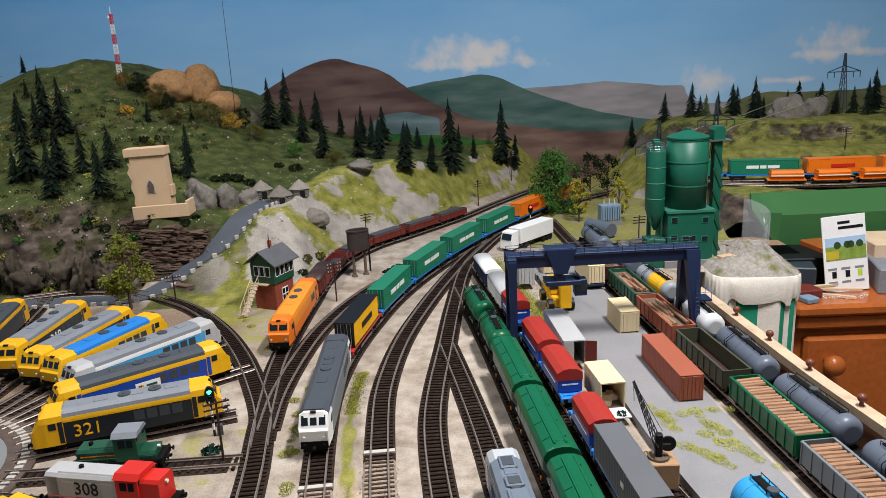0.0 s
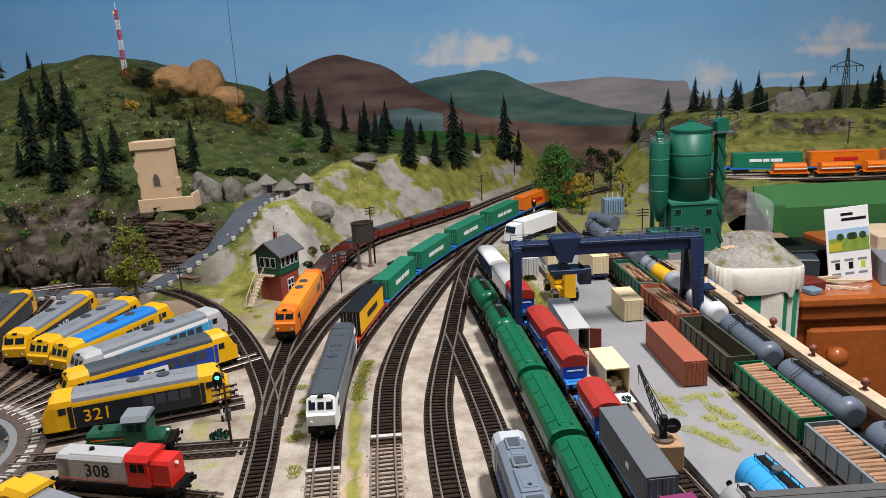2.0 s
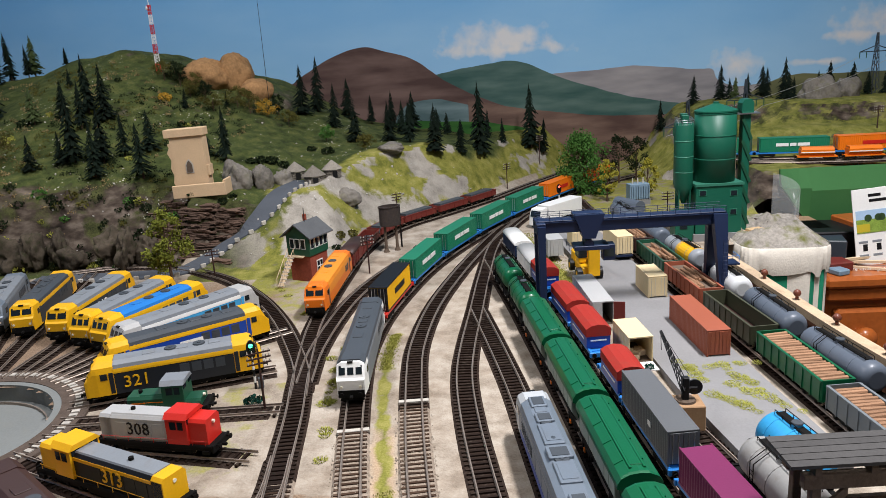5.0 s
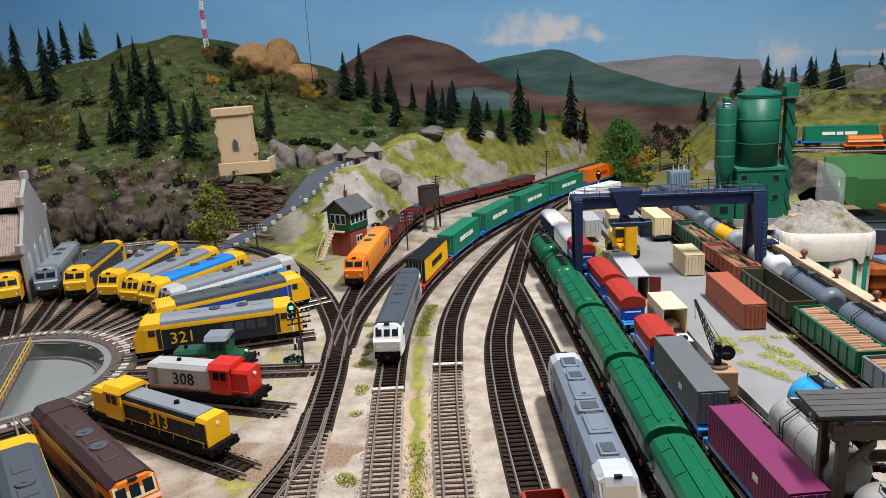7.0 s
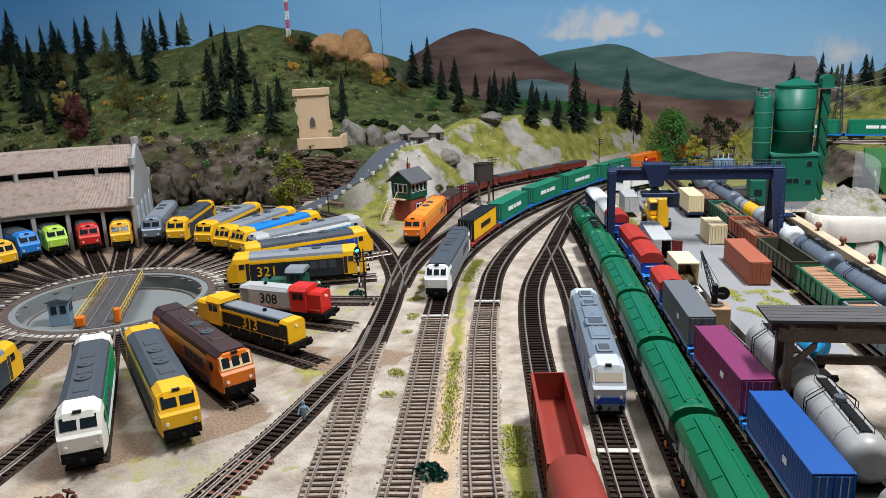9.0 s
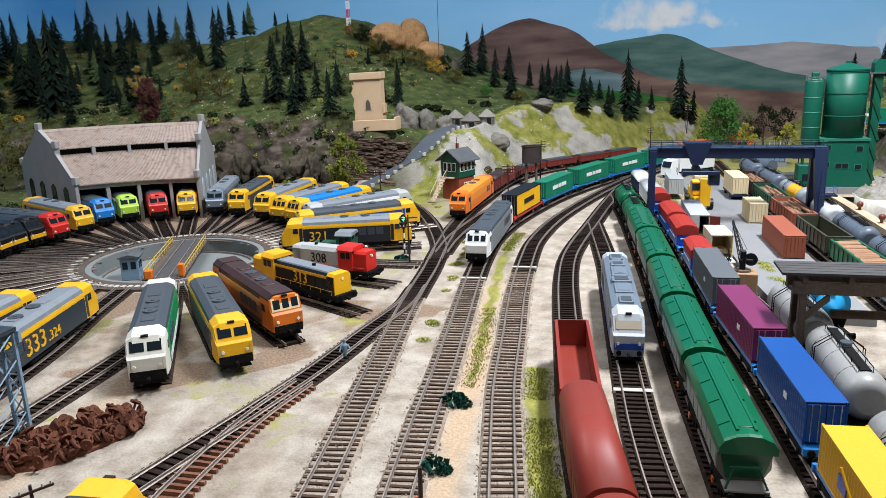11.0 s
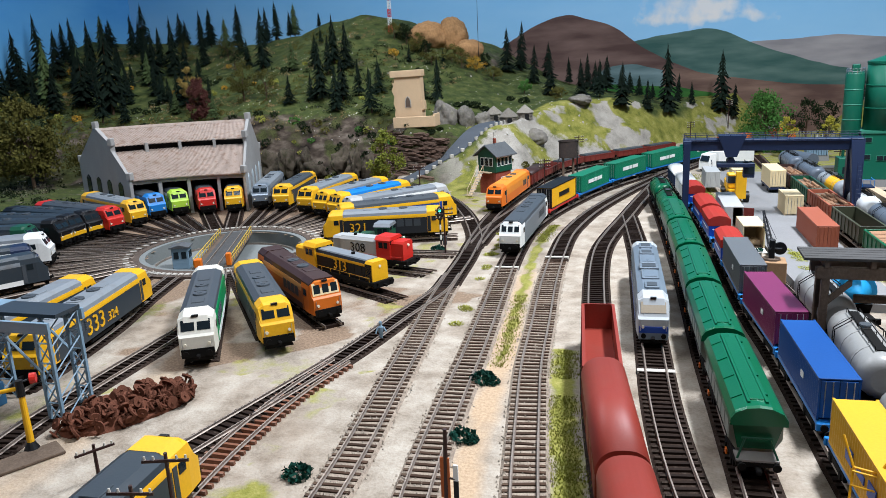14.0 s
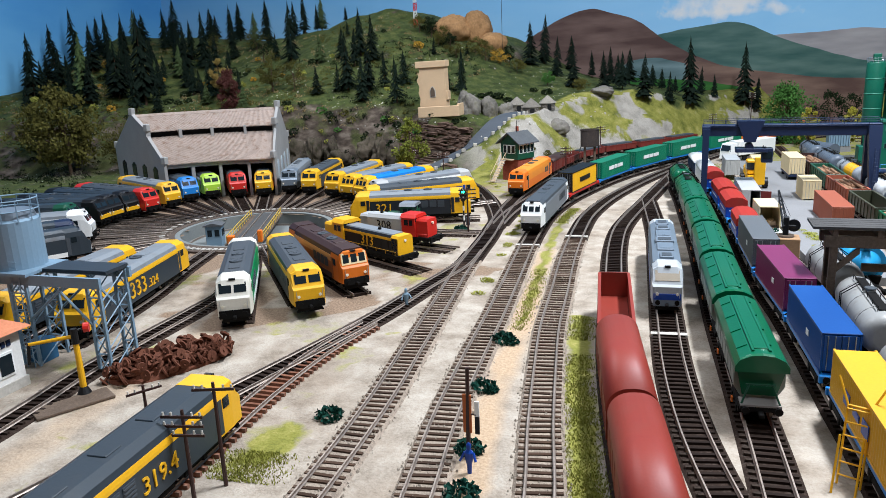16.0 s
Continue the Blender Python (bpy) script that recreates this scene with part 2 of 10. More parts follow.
class Line:
    """A smooth line through plan points, walked by arc length."""

    def __init__(self, pts, step=0.004):
        p = [Vector((x, y)) for x, y in pts]
        p = [p[0] * 2 - p[1]] + p + [p[-1] * 2 - p[-2]]
        raw = []
        for a, b, c, d in zip(p, p[1:], p[2:], p[3:]):
            for i in range(24):
                u = i / 24
                raw.append(0.5 * (2 * b + (c - a) * u + (2 * a - 5 * b + 4 * c - d) * u * u + (3 * b - a - 3 * c + d) * u ** 3))
        raw.append(p[-2])
        self.raw = raw
        self.s = [0.0]
        for a, b in zip(raw, raw[1:]):
            self.s.append(self.s[-1] + (b - a).length)
        self.length = self.s[-1]

    def at(self, s):
        x = float(np.interp(s, self.s, [v.x for v in self.raw]))
        y = float(np.interp(s, self.s, [v.y for v in self.raw]))
        return Vector((x, y))

    def heading(self, s):
        return (self.at(s + 0.004) - self.at(s - 0.004)).normalized()

    def s_at_y(self, y):
        return min(zip(self.raw, self.s), key=lambda k: abs(k[0].y - y))[1]

    def seat(self, s, wheelbase, z=0.006):
        """Pose of a vehicle with its +y end towards smaller s."""
        a, b = self.at(s - wheelbase / 2), self.at(s + wheelbase / 2)
        d, c = a - b, (a + b) / 2
        return pose(c.x, c.y, z, 0, 0, math.degrees(math.atan2(-d.x, d.y)))


def smooth01(a, b, x):
    u = np.clip((x - a) / (b - a), 0, 1)
    return u * u * (3 - 2 * u)


# ---- the layout: plan of the tracks ----
TT = Vector((-0.52, 0.57))          # turntable centre
PIT = 0.117
LINE_A = Line([(0.30, 2.02), (0.163, 1.811), (0.066, 1.649), (-0.036, 1.51), (-0.113, 1.408), (-0.16, 1.29), (-0.176, 1.13), (-0.182, 0.95),
               (-0.179, 0.836), (-0.170, 0.75), (-0.158, 0.66), (-0.145, 0.58), (-0.134, 0.49), (-0.122, 0.40), (-0.103, 0.29), (-0.085, 0.18),
               (-0.067, 0.07), (-0.055, -0.04), (-0.047, -0.15), (-0.04, -0.28)])
LINE_B = Line([(0.20, 1.60), (0.14, 1.535), (0.075, 1.45), (0.017, 1.345), (-0.043, 1.222), (-0.087, 1.144), (-0.122, 1.045), (-0.145, 0.94), (-0.155, 0.84),
               (-0.158, 0.74), (-0.152, 0.655)])
LINE_C = Line([(0.50, 1.92), (0.40, 1.83), (0.305, 1.734), (0.205, 1.59), (0.111, 1.43), (0.045, 1.30), (-0.006, 1.18), (-0.043, 1.071), (-0.069, 0.96), (-0.088, 0.85),
               (-0.095, 0.74), (-0.090, 0.65), (-0.078, 0.54), (-0.058, 0.40), (-0.040, 0.274), (-0.027, 0.17), (-0.012, 0.065), (0.006, -0.027), (0.025, -0.13), (0.05, -0.28)])
LINE_D = Line([(0.40, 1.83), (0.30, 1.745), (0.211, 1.628), (0.136, 1.475), (0.078, 1.314), (0.035, 1.16), (0.002, 1.02), (-0.022, 0.89), (-0.033, 0.76), (-0.030, 0.66),
               (-0.015, 0.50), (0.004, 0.36), (0.018, 0.255), (0.034, 0.17), (0.054, 0.072), (0.071, 0.0), (0.092, -0.10), (0.13, -0.28)])
LINE_E = Line([(0.225, 1.64), (0.162, 1.51), (0.107, 1.36), (0.07, 1.22), (0.05, 1.03), (0.038, 0.87), (0.028, 0.74), (0.026, 0.65), (0.034, 0.55), (0.047, 0.45), (0.062, 0.35),
               (0.080, 0.23), (0.101, 0.12), (0.126, 0.01), (0.157, -0.12), (0.20, -0.28)])
LINE_F = Line([(0.040, 0.872), (0.052, 0.80), (0.065, 0.72), (0.080, 0.62), (0.093, 0.51), (0.107, 0.39), (0.120, 0.28), (0.132, 0.19), (0.150, 0.095), (0.175, 0.005), (0.21, -0.10), (0.27, -0.28)])
LINE_G = Line([(0.060, 1.12), (0.078, 1.00), (0.095, 0.89), (0.111, 0.77), (0.127, 0.645), (0.142, 0.52), (0.154, 0.41), (0.166, 0.30), (0.181, 0.185), (0.194, 0.08), (0.206, -0.03), (0.235, -0.28)])
LINE_H = Line([(0.09, 1.25), (0.115, 1.10), (0.138, 0.95), (0.156, 0.83), (0.170, 0.73), (0.185, 0.61), (0.197, 0.50), (0.210, 0.40), (0.222, 0.33), (0.235, 0.236), (0.246, 0.147), (0.258, 0.05), (0.288, -0.28)])
LINE_I = Line([(0.27, 1.60), (0.285, 1.40), (0.302, 1.20), (0.318, 1.03), (0.333, 0.88), (0.349, 0.75), (0.364, 0.61), (0.375, 0.50), (0.388, 0.38), (0.40, 0.25), (0.41, 0.10), (0.43, -0.28)])
LINE_J = Line([(0.305, 1.40), (0.328, 1.20), (0.350, 1.06), (0.368, 0.93), (0.379, 0.80), (0.392, 0.65), (0.407, 0.54), (0.42, 0.42), (0.435, 0.28), (0.45, 0.10), (0.475, -0.28)])
LINE_K = Line([(0.230, 0.55), (0.247, 0.47), (0.260, 0.40), (0.270, 0.31), (0.278, 0.19), (0.290, 0.05), (0.32, -0.28)])
LINE_L = Line([(0.280, 0.47), (0.292, 0.40), (0.305, 0.33), (0.318, 0.22), (0.332, 0.10), (0.35, -0.05), (0.37, -0.28)])
LEAD = Line([(-0.70, 1.16), (-0.62, 1.185), (-0.534, 1.177), (-0.453, 1.135), (-0.371, 1.068), (-0.296, 0.971), (-0.238, 0.87), (-0.195, 0.775), (-0.163, 0.69), (-0.150, 0.62)])
THROAT = Line([(-0.137, 0.50), (-0.131, 0.43), (-0.141, 0.345), (-0.150, 0.255), (-0.163, 0.175), (-0.177, 0.10), (-0.192, 0.02), (-0.207, -0.06), (-0.225, -0.16), (-0.25, -0.28)])
CROSS = Line([(-0.135, 0.42), (-0.137, 0.33), (-0.146, 0.24), (-0.158, 0.15), (-0.158, 0.07), (-0.154, 0.02), (-0.147, -0.04), (-0.135, -0.14), (-0.12, -0.28)])
SIDE = Line([(-0.455, 0.430), (-0.392, 0.345), (-0.355, 0.27), (-0.347, 0.217), (-0.341, 0.128), (-0.334, 0.055), (-0.322, -0.005), (-0.312, -0.08), (-0.30, -0.28)])
SIDE2 = Line([(-0.497, 0.425), (-0.468, 0.335), (-0.435, 0.247), (-0.410, 0.155), (-0.398, 0.09)])
SIDE3 = Line([(-0.540, 0.42), (-0.522, 0.33), (-0.492, 0.245), (-0.472, 0.16), (-0.462, 0.06)])

# stall tracks round the turntable: bearing in degrees, where they start and end
STALLS = [-105, -118, -131, -142, -153, -57.5, -48.5, -40, -26, -11, 4, 21, 39, 54, 66, 77, 89.5, 103, 112, 121.5, 131, 139.8, 147.8, 157.5, 169, 178, 185, 192, 199, 206]


def radial(bearing, r0, r1):
    u = Vector((math.cos(radians(bearing)), math.sin(radians(bearing))))
    return Line([TT + u * r0, TT + u * ((r0 + r1) / 2), TT + u * r1])


def stall_seat(bearing, r, z=0.006):
    """Pose of an engine on a stall with its +y end towards the turntable."""
    u = Vector((math.cos(radians(bearing)), math.sin(radians(bearing))))
    c = TT + u * r
    return pose(c.x, c.y, z, 0, 0, math.degrees(math.atan2(u.x, -u.y)))


# ---- the ground of the layout ----
RIDGE_X = [-2.1, -1.7, -1.42, -1.12, -1.03, -0.90, -0.80, -0.675, -0.54, -0.49, -0.436, -0.328, -0.217, 0.05, 0.3, 0.6, 0.9, 1.4]
RIDGE_Z = [0.34, 0.32, 0.295, 0.318, 0.352, 0.366, 0.348, 0.302, 0.272, 0.250, 0.216, 0.178, 0.152, 0.11, 0.11, 0.215, 0.262, 0.262]
FRONT_X = [-2.1, -1.3, -1.05, -0.85, -0.70, -0.55, -0.42, -0.36, -0.30, -0.15, 0.0, 0.15, 0.3, 0.45, 0.6, 0.75, 1.4]
FRONT_Y = [0.75, 1.05, 1.17, 1.19, 1.20, 1.20, 1.19, 1.15, 1.13, 1.13, 1.40, 1.60, 1.78, 1.80, 1.74, 1.70, 1.70]
CREST_Z = [0.12, 0.13, 0.13, 0.135, 0.125, 0.112, 0.10, 0.085, 0.115, 0.150, 0.125, 0.095, 0.075, 0.10, 0.20, 0.235, 0.24]
CREST_W = [0.35, 0.25, 0.12, 0.075, 0.06, 0.05, 0.06, 0.16, 0.26, 0.34, 0.20, 0.14, 0.14, 0.14, 0.16, 0.20, 0.20]
ROAD = Line([(-0.75, 1.13), (-0.551, 1.134), (-0.496, 1.142), (-0.45, 1.182), (-0.417, 1.208), (-0.384, 1.225), (-0.361, 1.26), (-0.344, 1.307), (-0.326, 1.357), (-0.314, 1.417)])


def near_line(line, X, Y):
    """Distance to a line, signed (left of its course +), and arc length of the foot."""
    pts = line.raw[::3]
    best, side, arc = np.full(X.shape, 1e9), np.zeros(X.shape), np.zeros(X.shape)
    for i in range(len(pts) - 1):
        a, b = pts[i], pts[i + 1]
        dx, dy = b.x - a.x, b.y - a.y
        l2 = dx * dx + dy * dy + 1e-12
        u = np.clip(((X - a.x) * dx + (Y - a.y) * dy) / l2, 0, 1)
        ex, ey = X - a.x - u * dx, Y - a.y - u * dy
        d = np.hypot(ex, ey)
        m = d < best
        best = np.where(m, d, best)
        side = np.where(m, np.sign(dx * ey - dy * ex), side)
        arc = np.where(m, line.s[i * 3] + u * math.sqrt(l2), arc)
    return best, side, arc


def value_noise(X, Y, scale, seed):
    """Smooth random field, 0 to 1."""
    rng = np.random.RandomState(seed)
    tab = rng.rand(64, 64)
    x, y = X * scale + 1000, Y * scale + 1000
    i, j = np.floor(x).astype(int), np.floor(y).astype(int)
    u, v = x - i, y - j
    u, v = u * u * (3 - 2 * u), v * v * (3 - 2 * v)
    g = lambda a, b: tab[a % 64, b % 64]
    return g(i, j) * (1 - u) * (1 - v) + g(i + 1, j) * u * (1 - v) + g(i, j + 1) * (1 - u) * v + g(i + 1, j + 1) * u * v


def fbm(X, Y, scale, seed):
    return sum(value_noise(X, Y, scale * 2 ** k, seed + k) * 0.5 ** (k + 1) for k in range(4)) / 0.9375


CUTTING = Line([(0.62, 2.52)] + [(v.x, v.y) for v in LINE_A.raw[::24]])


def ground_height(X, Y):
    X, Y = np.asarray(X, float), np.asarray(Y, float)
    wob = (fbm(X, Y, 9, 5) - 0.5) * 0.06
    front = np.interp(X, FRONT_X, FRONT_Y) + wob * (X < -0.4)
    crest, width = np.interp(X, FRONT_X, CREST_Z), np.interp(X, FRONT_X, CREST_W)
    ridge = np.interp(X, RIDGE_X, RIDGE_Z)
    low = crest * smooth01(0, 1, (Y - front) / width)
    rise = np.clip((Y - front - width) / np.maximum(1.82 - front - width, 0.05), 0, 1.15)
    h = low + (ridge - crest) * (rise ** 1.1) * (Y > front + width)
    # cuttings beside the line: nothing rises on it or in front of it
    d, side, arc = near_line(CUTTING, X, Y)
    off = np.where(side < 0, d, -d)
    cap = 0.06 * smooth01(0.028, 0.085, off) + 0.13 * smooth01(0.06, 0.20, off) + 3 * np.clip(off - 0.20, 0, 1)
    h = np.where(X > -0.42, np.minimum(h, np.maximum(cap, 0)), h)
    h = h + 0.012 * np.exp(-(((X + 0.245) / 0.06) ** 2 + ((Y - 1.16) / 0.05) ** 2))
    # the raised branch on the far side
    h = np.maximum(h, 0.075 * smooth01(0.58, 0.63, X) * smooth01(1.38, 1.44, Y))
    # rocky hills behind the raised branch
    foot = np.interp(X, [0.45, 0.6, 0.8, 1.4], [1.88, 1.74, 1.65, 1.62])
    knoll = 0.042 * smooth01(0.0, 0.10, Y - foot) + 0.052 * smooth01(0.13, 0.22, Y - foot + wob)
    h = np.maximum(h, (0.075 + knoll) * smooth01(0.46, 0.66, X) * (Y > foot))
    # roundhouse terrace
    r = np.hypot(X - TT.x, Y - TT.y)
    h = h * np.where(X < -0.5, smooth01(0.60, 0.80, r), 1)
    # the road cuts its way through the slope
    d, side, arc = near_line(ROAD, X, Y)
    grade = 0.108 * smooth01(0.255, 0.540, arc)
    h = grade + (h - grade) * smooth01(0.028, 0.066, d)
    rough = smooth01(0.01, 0.06, h)
    crag = smooth01(0.0, 0.6, 1 - np.abs((Y - front) / np.maximum(width, 0.05) - 0.5) * 1.2) * (X < -0.36)
    h = h + rough * smooth01(0.02, 0.05, d) * ((fbm(X, Y, 7, 11) - 0.5) * 0.030 + (fbm(X, Y, 30, 21) - 0.5) * (0.008 + 0.036 * crag))
    return h


def gz(x, y):
    return float(ground_height(np.array([x]), np.array([y]))[0])


def ground_material():
    m = bpy.data.materials.new("layout_scatter")
    m.use_nodes = True
    t = m.node_tree
    L = t.links
    b = t.nodes["Principled BSDF"]
    tc = t.nodes.new("ShaderNodeTexCoord")

    def tex(scale, detail=5, rough=0.6):
        n = t.nodes.new("ShaderNodeTexNoise")
        n.inputs["Scale"].default_value, n.inputs["Detail"].default_value, n.inputs["Roughness"].default_value = scale, detail, rough
        L.new(tc.outputs["Object"], n.inputs["Vector"])
        return n.outputs["Fac"]

    def rng(src, lo, hi, a=0.0, c=1.0):
        n = t.nodes.new("ShaderNodeMapRange")
        n.inputs[1].default_value, n.inputs[2].default_value, n.inputs[3].default_value, n.inputs[4].default_value = lo, hi, a, c
        L.new(src, n.inputs[0])
        return n.outputs[0]

    def ramp(src, *stops):
        n = t.nodes.new("ShaderNodeValToRGB")
        while len(n.color_ramp.elements) < len(stops):
            n.color_ramp.elements.new(0.5)
        for e, (p, c) in zip(n.color_ramp.elements, stops):
            e.position, e.color = p, (*c, 1)
        L.new(src, n.inputs[0])
        return n.outputs[0]

    def mixc(f, a, c):
        n = t.nodes.new("ShaderNodeMix")
        n.data_type = "RGBA"
        L.new(f, n.inputs[0])
        L.new(a, n.inputs[6])
        L.new(c, n.inputs[7])
        return n.outputs[2]

    def calc(op, a, c):
        n = t.nodes.new("ShaderNodeMath")
        n.operation = op
        for k, v in enumerate((a, c)):
            if isinstance(v, float):
                n.inputs[k].default_value = v
            else:
                L.new(v, n.inputs[k])
        return n.outputs[0]

    def attr(name):
        n = t.nodes.new("ShaderNodeAttribute")
        n.attribute_name = name
        return n.outputs["Fac"]

    big, mid, fine = tex(6), tex(38), tex(420, 3)
    sand = ramp(calc("ADD", calc("MULTIPLY", mid, 0.72), calc("MULTIPLY", fine, 0.28)), (0.36, (0.24, 0.195, 0.148)), (0.50, (0.365, 0.310, 0.248)), (0.64, (0.46, 0.405, 0.335)))
    dirt = ramp(fine, (0.35, (0.16, 0.11, 0.075)), (0.65, (0.30, 0.21, 0.14)))
    tan = ramp(fine, (0.35, (0.38, 0.265, 0.165)), (0.65, (0.50, 0.365, 0.24)))
    sand = mixc(rng(calc("ADD", calc("MULTIPLY", big, 0.55), calc("MULTIPLY", tex(17), 0.45)), 0.47, 0.62, 0.0, 0.62), sand, ramp(mid, (0.35, (0.165, 0.118, 0.080)), (0.65, (0.33, 0.255, 0.185))))
    sand = mixc(rng(calc("ADD", attr("tan"), calc("MULTIPLY", mid, 0.5)), 0.62, 0.95), sand, tan)
    sand = mixc(rng(calc("ADD", attr("earth"), calc("MULTIPLY", mid, 0.6)), 0.70, 0.95), sand, dirt)
    green = ramp(calc("ADD", calc("MULTIPLY", mid, 0.7), calc("MULTIPLY", fine, 0.3)), (0.34, (0.019, 0.028, 0.008)), (0.50, (0.054, 0.071, 0.019)), (0.66, (0.112, 0.118, 0.034)))
    bright = ramp(calc("ADD", calc("MULTIPLY", mid, 0.7), calc("MULTIPLY", fine, 0.3)), (0.36, (0.10, 0.11, 0.020)), (0.5, (0.21, 0.205, 0.040)), (0.66, (0.33, 0.295, 0.090)))
    green = mixc(rng(calc("ADD", attr("bright"), calc("MULTIPLY", big, 0.3)), 0.5, 0.8), green, bright)
    col = mixc(rng(calc("ADD", attr("grass"), calc("MULTIPLY", calc("SUBTRACT", mid, 0.5), 1.1)), 0.42, 0.62), sand, green)
    geo = t.nodes.new("ShaderNodeNewGeometry")
    sep = t.nodes.new("ShaderNodeSeparateXYZ")
    L.new(geo.outputs["True Normal"], sep.inputs[0])
    steep = rng(calc("SUBTRACT", calc("ADD", calc("ADD", sep.outputs["Z"], calc("MULTIPLY", mid, 0.25)), calc("MULTIPLY", attr("pale"), calc("SUBTRACT", calc("MULTIPLY", tex(9, 3), 2.6), 0.92))), calc("MULTIPLY", attr("crag"), 0.30)), 0.84, 0.96, 1.0, 0.0)
    rocky = calc("MULTIPLY", steep, rng(attr("grass"), 0.3, 0.6))
    mus = t.nodes.new("ShaderNodeTexNoise")
    mp = t.nodes.new("ShaderNodeMapping")
    mp.inputs["Scale"].default_value = (30, 30, 58)
    L.new(tc.outputs["Object"], mp.inputs[0])
    L.new(mp.outputs[0], mus.inputs["Vector"])
    mus.inputs["Scale"].default_value, mus.inputs["Detail"].default_value = 1.0, 8
    stone = ramp(mus.outputs["Fac"], (0.34, (0.018, 0.013, 0.010)), (0.50, (0.070, 0.052, 0.039)), (0.66, (0.16, 0.128, 0.10)))
    pale = ramp(calc("ADD", calc("MULTIPLY", mid, 0.6), calc("MULTIPLY", fine, 0.4)), (0.32, (0.21, 0.19, 0.16)), (0.50, (0.34, 0.31, 0.265)), (0.68, (0.44, 0.405, 0.35)))
    moss = ramp(calc("ADD", calc("MULTIPLY", mid, 0.6), calc("MULTIPLY", fine, 0.4)), (0.36, (0.020, 0.024, 0.008)), (0.62, (0.085, 0.090, 0.030)))
    stone = mixc(rng(calc("ADD", tex(13, 5), calc("MULTIPLY", sep.outputs["Z"], 0.10)), 0.53, 0.62), stone, moss)
    stone = mixc(attr("pale"), stone, pale)
    col = mixc(rocky, col, stone)
    col = mixc(rng(calc("ADD", attr("bare"), calc("MULTIPLY", calc("SUBTRACT", mid, 0.5), 0.9)), 0.40, 0.56), col, pale)
    vor = t.nodes.new("ShaderNodeTexVoronoi")
    vor.inputs["Scale"].default_value = 130
    L.new(tc.outputs["Object"], vor.inputs["Vector"])
    fleck = calc("MULTIPLY", rng(vor.outputs["Distance"], 0.16, 0.24, 1.0, 0.0), calc("MULTIPLY", attr("fleck"), calc("MULTIPLY", rng(mid, 0.48, 0.58), rng(tex(4.5, 3), 0.52, 0.58))))
    white = ramp(fine, (0.4, (0.52, 0.50, 0.45)), (0.6, (0.72, 0.70, 0.66)))
    col = mixc(fleck, col, white)
    L.new(col, b.inputs["Base Color"])
    b.inputs["Roughness"].default_value = 0.95
    b.inputs["Specular IOR Level"].default_value = 0.2
    bp = t.nodes.new("ShaderNodeBump")
    bp.inputs["Strength"].default_value, bp.inputs["Distance"].default_value = 0.5, 0.0022
    L.new(calc("ADD", calc("MULTIPLY", mus.outputs["Fac"], 0.7), calc("MULTIPLY", fine, 0.8)), bp.inputs["Height"])
    L.new(bp.outputs[0], b.inputs["Normal"])
    return m


